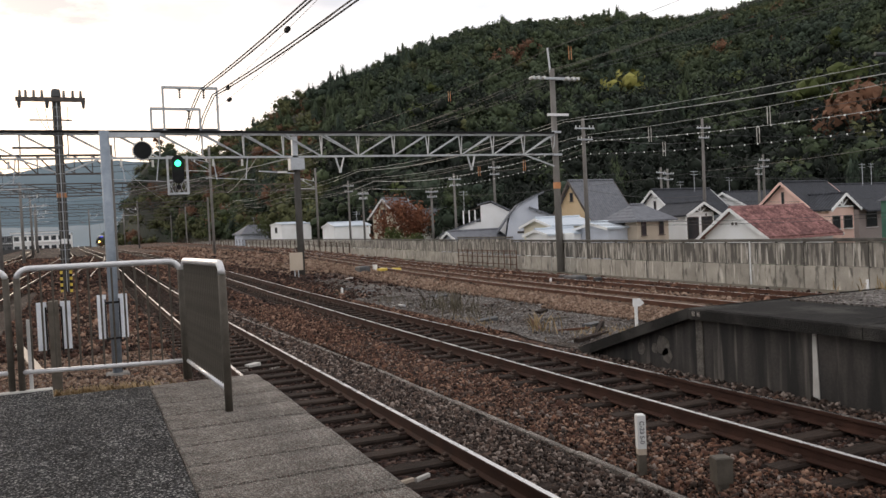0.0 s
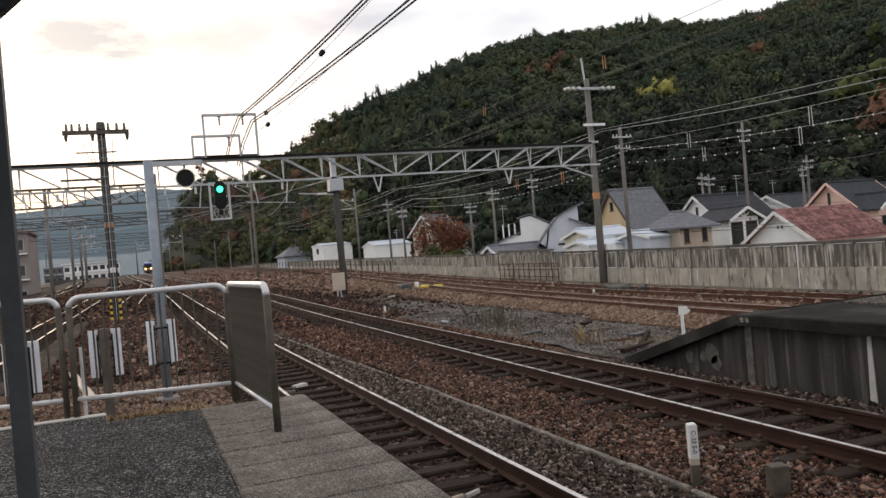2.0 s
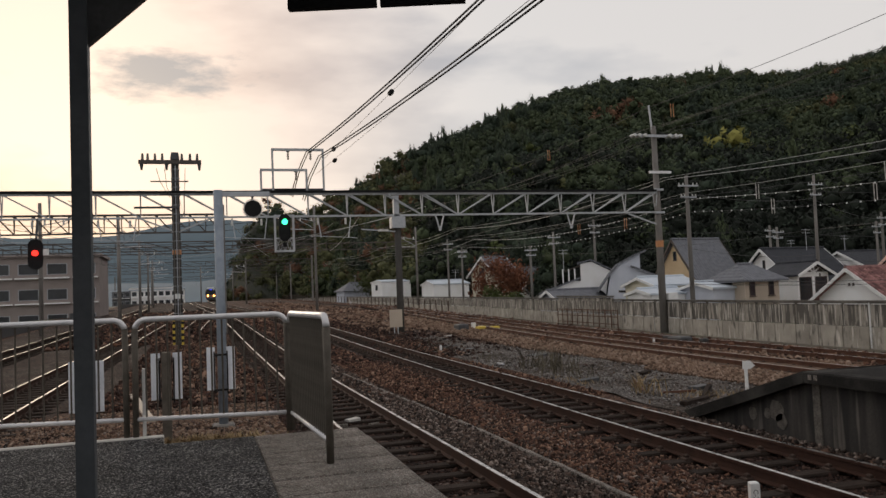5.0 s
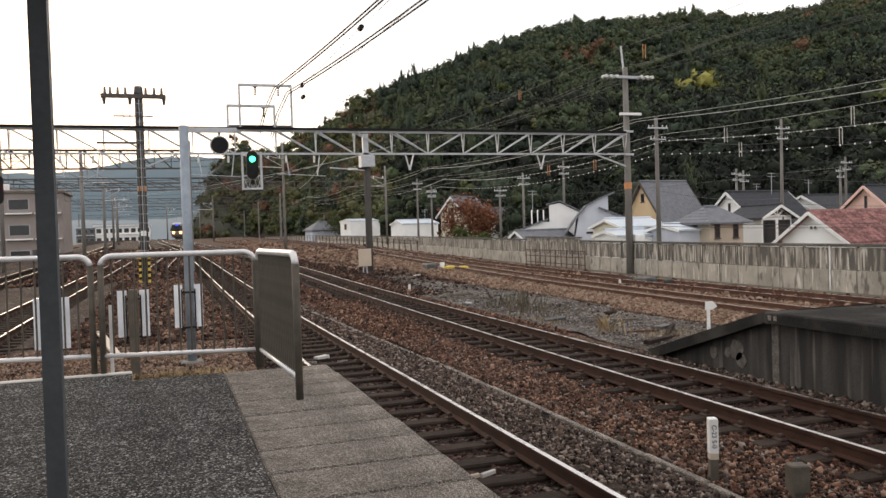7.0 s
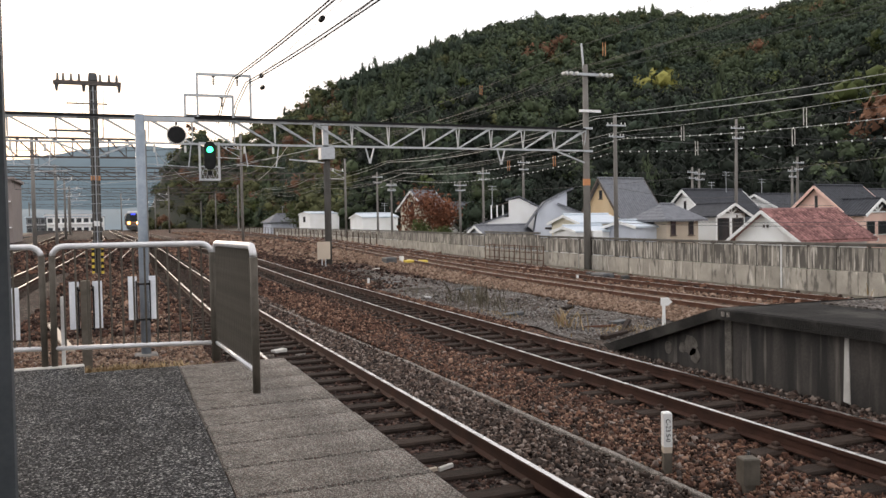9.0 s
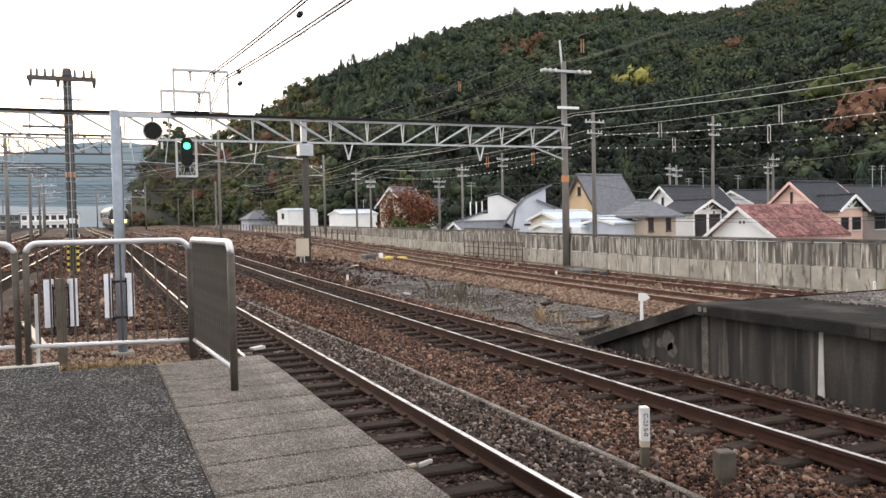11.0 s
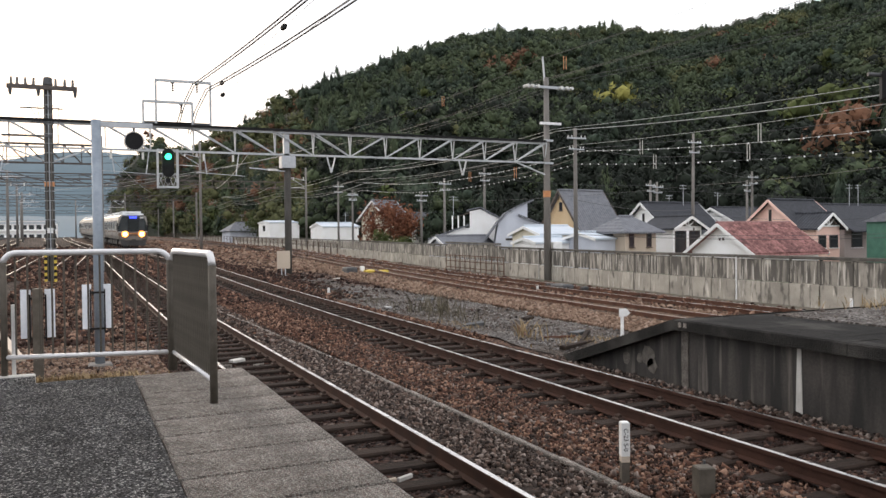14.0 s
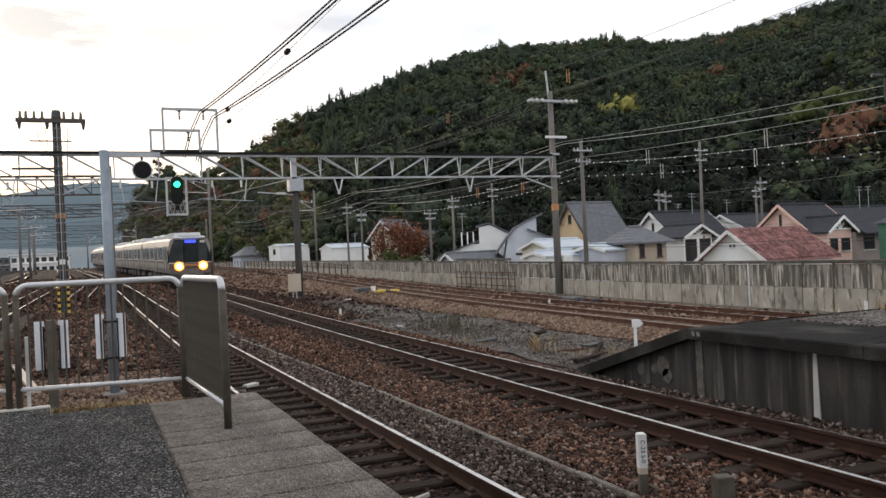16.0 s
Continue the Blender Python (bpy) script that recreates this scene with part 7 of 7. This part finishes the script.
for x, y, w, d, m, a in ((2.62, 14.95, 0.24, 0.16, "kerb", 20), (2.25, 14.5, 0.4, 0.07, "slab", -30), (2.9, 14.4, 0.3, 0.06, "slab", 50), (2.5, 7.05, 0.3, 0.025, "wall_beige", 8), (2.75, 7.1, 0.2, 0.03, "kerb", 30), (2.3, 10.2, 0.18, 0.1, "white", 10),
                       (9.2, 13.9, 1.6, 0.12, "sleeper", 35), (9.8, 14.6, 1.9, 0.10, "sleeper", 50), (10.3, 15.5, 0.4, 0.3, "darksteel", 10), (12.0, 70.0, 1.8, 0.2, "fence_brown", 60), (9.9, 30.5, 0.7, 0.3, "darksteel", 20), (11.0, 26.0, 0.6, 0.4, "darksteel", 20), (10.0, 21.5, 0.3, 0.2, "slab", 40), (9.4, 16.5, 1.2, 0.06, "rail_rust", 70), (10.4, 17.2, 0.9, 0.08, "fence_brown", 20), (9.0, 18.2, 0.5, 0.2, "darksteel", -10), (10.9, 18.8, 0.6, 0.15, "sleeper", 40), (8.9, 24.0, 1.0, 0.06, "galv", 80), (9.8, 27.0, 0.8, 0.2, "fence_brown", 15),
                       (12.5, 36.0, 1.4, 0.15, "sleeper", 25), (11.8, 40.0, 1.0, 0.3, "kerb", 10), (13.2, 46.0, 1.2, 0.2, "fence_brown", -20), (9.6, 15.2, 0.7, 0.05, "rail_rust", -30), (10.0, 33.0, 0.9, 0.25, "darksteel", 35),
                       (-1.3, 19.5, 0.16, 5.0, "wall_beige", 8), (0.9, 9.3, 1.3, 0.08, "kerb", 6)):
    tagged(part("trackside_scrap", Mesh().box(-w / 2, w / 2, -d / 2, d / 2, -0.03, min(0.05, d * 0.4), m=pose(x, y, -0.16, random.uniform(-6, 6), random.uniform(-6, 6), a), bevel=0.008), M[m]), "piece of board or scrap lying on the ballast", "scrap", group="trackside scrap")

lm = thing("platform_lamp", "dark lamp head on a post at the old platform", "lamp")
part("head", Mesh().tube([(10.95, 8.28, 4.42), (10.95, 8.28, 4.36), (10.95, 8.28, 4.02)], 0.19, 4), M["black"], lm)
part("bracket", Mesh().tube([(10.62, 8.4, 4.38), (10.9, 8.3, 4.36)], 0.03, 10), M["darksteel"], lm)
part("post", Mesh().tube([(11.4, 8.0, Q - 0.02), (11.4, 8.0, 4.6)], 0.07, 10), M["bluesteel"], lm)
part("arm", Mesh().bar((10.9, 8.28, 4.3), (11.4, 8.0, 4.3), 0.05), M["galv"], lm)

# rusty railing against the wall
rl = thing("iron_railing", "rusty iron railing standing against the concrete wall", "railing")
zr = -0.95 + lift(56) * 0.5
for z in (0.25, 0.75, 1.2):
    part("rail", Mesh().bar((wall_x(50) - 0.45, 50, zr + z), (wall_x(61) - 0.45, 61, zr + z), 0.05), M["rail_rust"], rl)
for i in range(12):
    y = 50 + i
    part("upright", Mesh().bar((wall_x(y) - 0.45, y, zr - 0.1), (wall_x(y) - 0.45, y, zr + 1.25), 0.05), M["rail_rust"], rl)
of = thing("stake_fence", "row of old rusty rail stakes along the far track", "fence")
stake = Mesh().box(-0.04, 0.04, -0.04, 0.04, -0.3, 0.75).data("stake", M["rail_side"])
for i in range(56):
    y = 72 + i * 2.3
    part("stake", stake, None, of).matrix_basis = pose(centre("D", y) + 2.6, y, lift(y), random.uniform(-4, 4), random.uniform(-4, 4), 0)
for z in (0.35, 0.7):
    part("rail", Mesh().tube([(centre("D", y) + 2.6, y, lift(y) + z) for y in np.arange(72, 200, 4.0)], 0.015, 5), M["rail_side"], of)
tagged(part("drain_pipe", Mesh().tube([(wall_x(27.4) - 0.12, 27.4, -0.9), (wall_x(27.4) - 0.12, 27.4, 0.98)], 0.035, 8), M["white"]), "thin white drain pipe on the concrete wall", "pipe")
tagged(part("drain_pipe", Mesh().tube([(wall_x(45.5) - 0.12, 45.5, -0.9), (wall_x(45.5) - 0.12, 45.5, 0.9)], 0.03, 8), M["kerb"]), "thin white drain pipe on the concrete wall", "pipe")


# ---- weeds and dry grass ----
M["straw"] = mat("dry_straw", (0.20, 0.135, 0.065), (0.33, 0.235, 0.12), 0.85, scale=4, fine=30, bump=0, island=0.3)
M["weed"] = mat("dull_weed", (0.06, 0.052, 0.035), (0.11, 0.092, 0.06), 0.85, scale=4, fine=30, bump=0, island=0.3)


def tuft(name, label, mat_name, spots, seed):
    """Thin bent blades. spots: x, y, z, spread x, spread y, height, blades."""
    rng = np.random.default_rng(seed)
    me = Mesh()
    for x, y, z, sx, sy, h, n in spots:
        for _ in range(n):
            px, py = x + rng.normal(0, sx), y + rng.normal(0, sy)
            hh = h * rng.uniform(0.4, 1.1)
            a = rng.uniform(0, 6.28)
            lean = rng.uniform(0.2, 1.3) * hh
            w = 0.006 + 0.010 * hh
            ca, sa = math.cos(a), math.sin(a)
            me.add([(px - sa * w, py + ca * w, z), (px + sa * w, py - ca * w, z), (px + ca * lean * 0.4 + sa * w, py + sa * lean * 0.4 - ca * w, z + hh * 0.6),
                    (px + ca * lean * 0.4 - sa * w, py + sa * lean * 0.4 + ca * w, z + hh * 0.6), (px + ca * lean, py + sa * lean, z + hh)], [(0, 1, 2, 3), (3, 2, 4)])
    return tagged(part(name, me, M[mat_name]), label, "grass", kind="stuff")


tuft("dry_grass", "dry straw-coloured grass at the foot of the fence", "straw", [(0.05, 8.22, 0.72, 0.30, 0.08, 0.13, 900), (-0.35, 8.3, 0.72, 0.14, 0.06, 0.12, 200), (0.45, 8.0, 0.72, 0.14, 0.07, 0.11, 240)], 1)
tuft("dry_grass", "tall dry weeds on the gravel between the tracks", "weed",
     [(9.66, 22.1, -0.2, 0.3, 0.6, 0.65, 110), (9.2, 20, -0.2, 0.3, 0.9, 0.45, 80), (9.3, 25, -0.2, 0.35, 1.5, 0.25, 60), (9.0, 30, -0.2, 0.4, 2.5, 0.25, 120), (9.5, 36, -0.2, 0.5, 3.0, 0.25, 120)], 2)
tuft("dry_grass", "straw-coloured weeds beside the old platform ramp", "straw",
     [(9.0, 15.6, -0.2, 0.12, 0.2, 0.45, 40), (9.8, 14.4, -0.2, 0.5, 0.25, 0.14, 160), (8.7, 18.3, -0.2, 0.2, 0.6, 0.15, 70), (12.2, 9.0, Q - 0.02, 0.5, 0.5, 0.2, 200), (13.4, 7.8, Q - 0.05, 0.3, 0.8, 0.22, 200)], 3)
bank = tagged(part("platform_end_bank", Mesh().poly([(0.30, 8.0), (-0.25, 9.4), (-0.25, 7.62), (P - 0.16, 7.62), (P - 0.16, 8.05)], 6.4, Matrix(((0, 1, 0, -2.0), (0, 0, 1, 0), (1, 0, 0, 0), (0, 0, 0, 1)))), M["gritty"]), "sloping earth bank at the platform end", "bank", kind="structure")

# thin service lines between the poles of the houses
for (ax, ay, az_), (bx_, by_, bz_) in (((28.9, 43.6, 7.6), (48.4, 55.1, 8.6)), ((48.4, 55.1, 8.5), (64.5, 64.4, 7.6)), ((28.9, 43.6, 4.2), (48.4, 55.1, 4.0)), ((48.4, 55.1, 3.6), (66, 50, 3.2)), ((28.9, 43.6, 2.2), (60, 40, 2.0)), ((28.9, 43.6, 2.0), (60, 40, 1.7)), ((39, 75.7, 8.0), (54.8, 68.7, 7)), ((33, 78.4, 6), (39, 75.7, 7.8)), ((35.2, 77.4, 7.0), (31, 101, 8)), ((54.8, 68.7, 6.4), (64.5, 64.4, 7)), ((28.9, 43.6, 6.8), (39, 75.7, 8.0)), ((48.4, 55.1, 9.2), (70, 48, 8.5)), ((48.4, 55.1, 5.6), (70, 48, 5.0))):
    pts = [(ax + (bx_ - ax) * u, ay + (by_ - ay) * u, az_ + (bz_ - az_) * u - 4 * 0.35 * u * (1 - u)) for u in [i / 10 for i in range(11)]]
    tagged(part("overhead_wire", Mesh().tube(pts, 0.016, 5), M["wire"]), "thin dark service line between house poles", "wire", group="overhead wires")


# ---- what moves: the train comes along its track ----
def motions():
    times = [i * 0.5 for i in range(33)]
    for i, c in enumerate(CARS):
        walk(c, [(t, car_pose(smooth_nose(t) + i * CAR)) for t in times])


def smooth_nose(t):
    ts, ds = [p[0] for p in NOSE], [p[1] for p in NOSE]
    return sum(float(np.interp(min(max(t + d, 0), 16), ts, ds)) for d in (-0.4, 0, 0.4)) / 3 if 0.4 <= t <= 15.6 else float(np.interp(t, ts, ds))


motions()
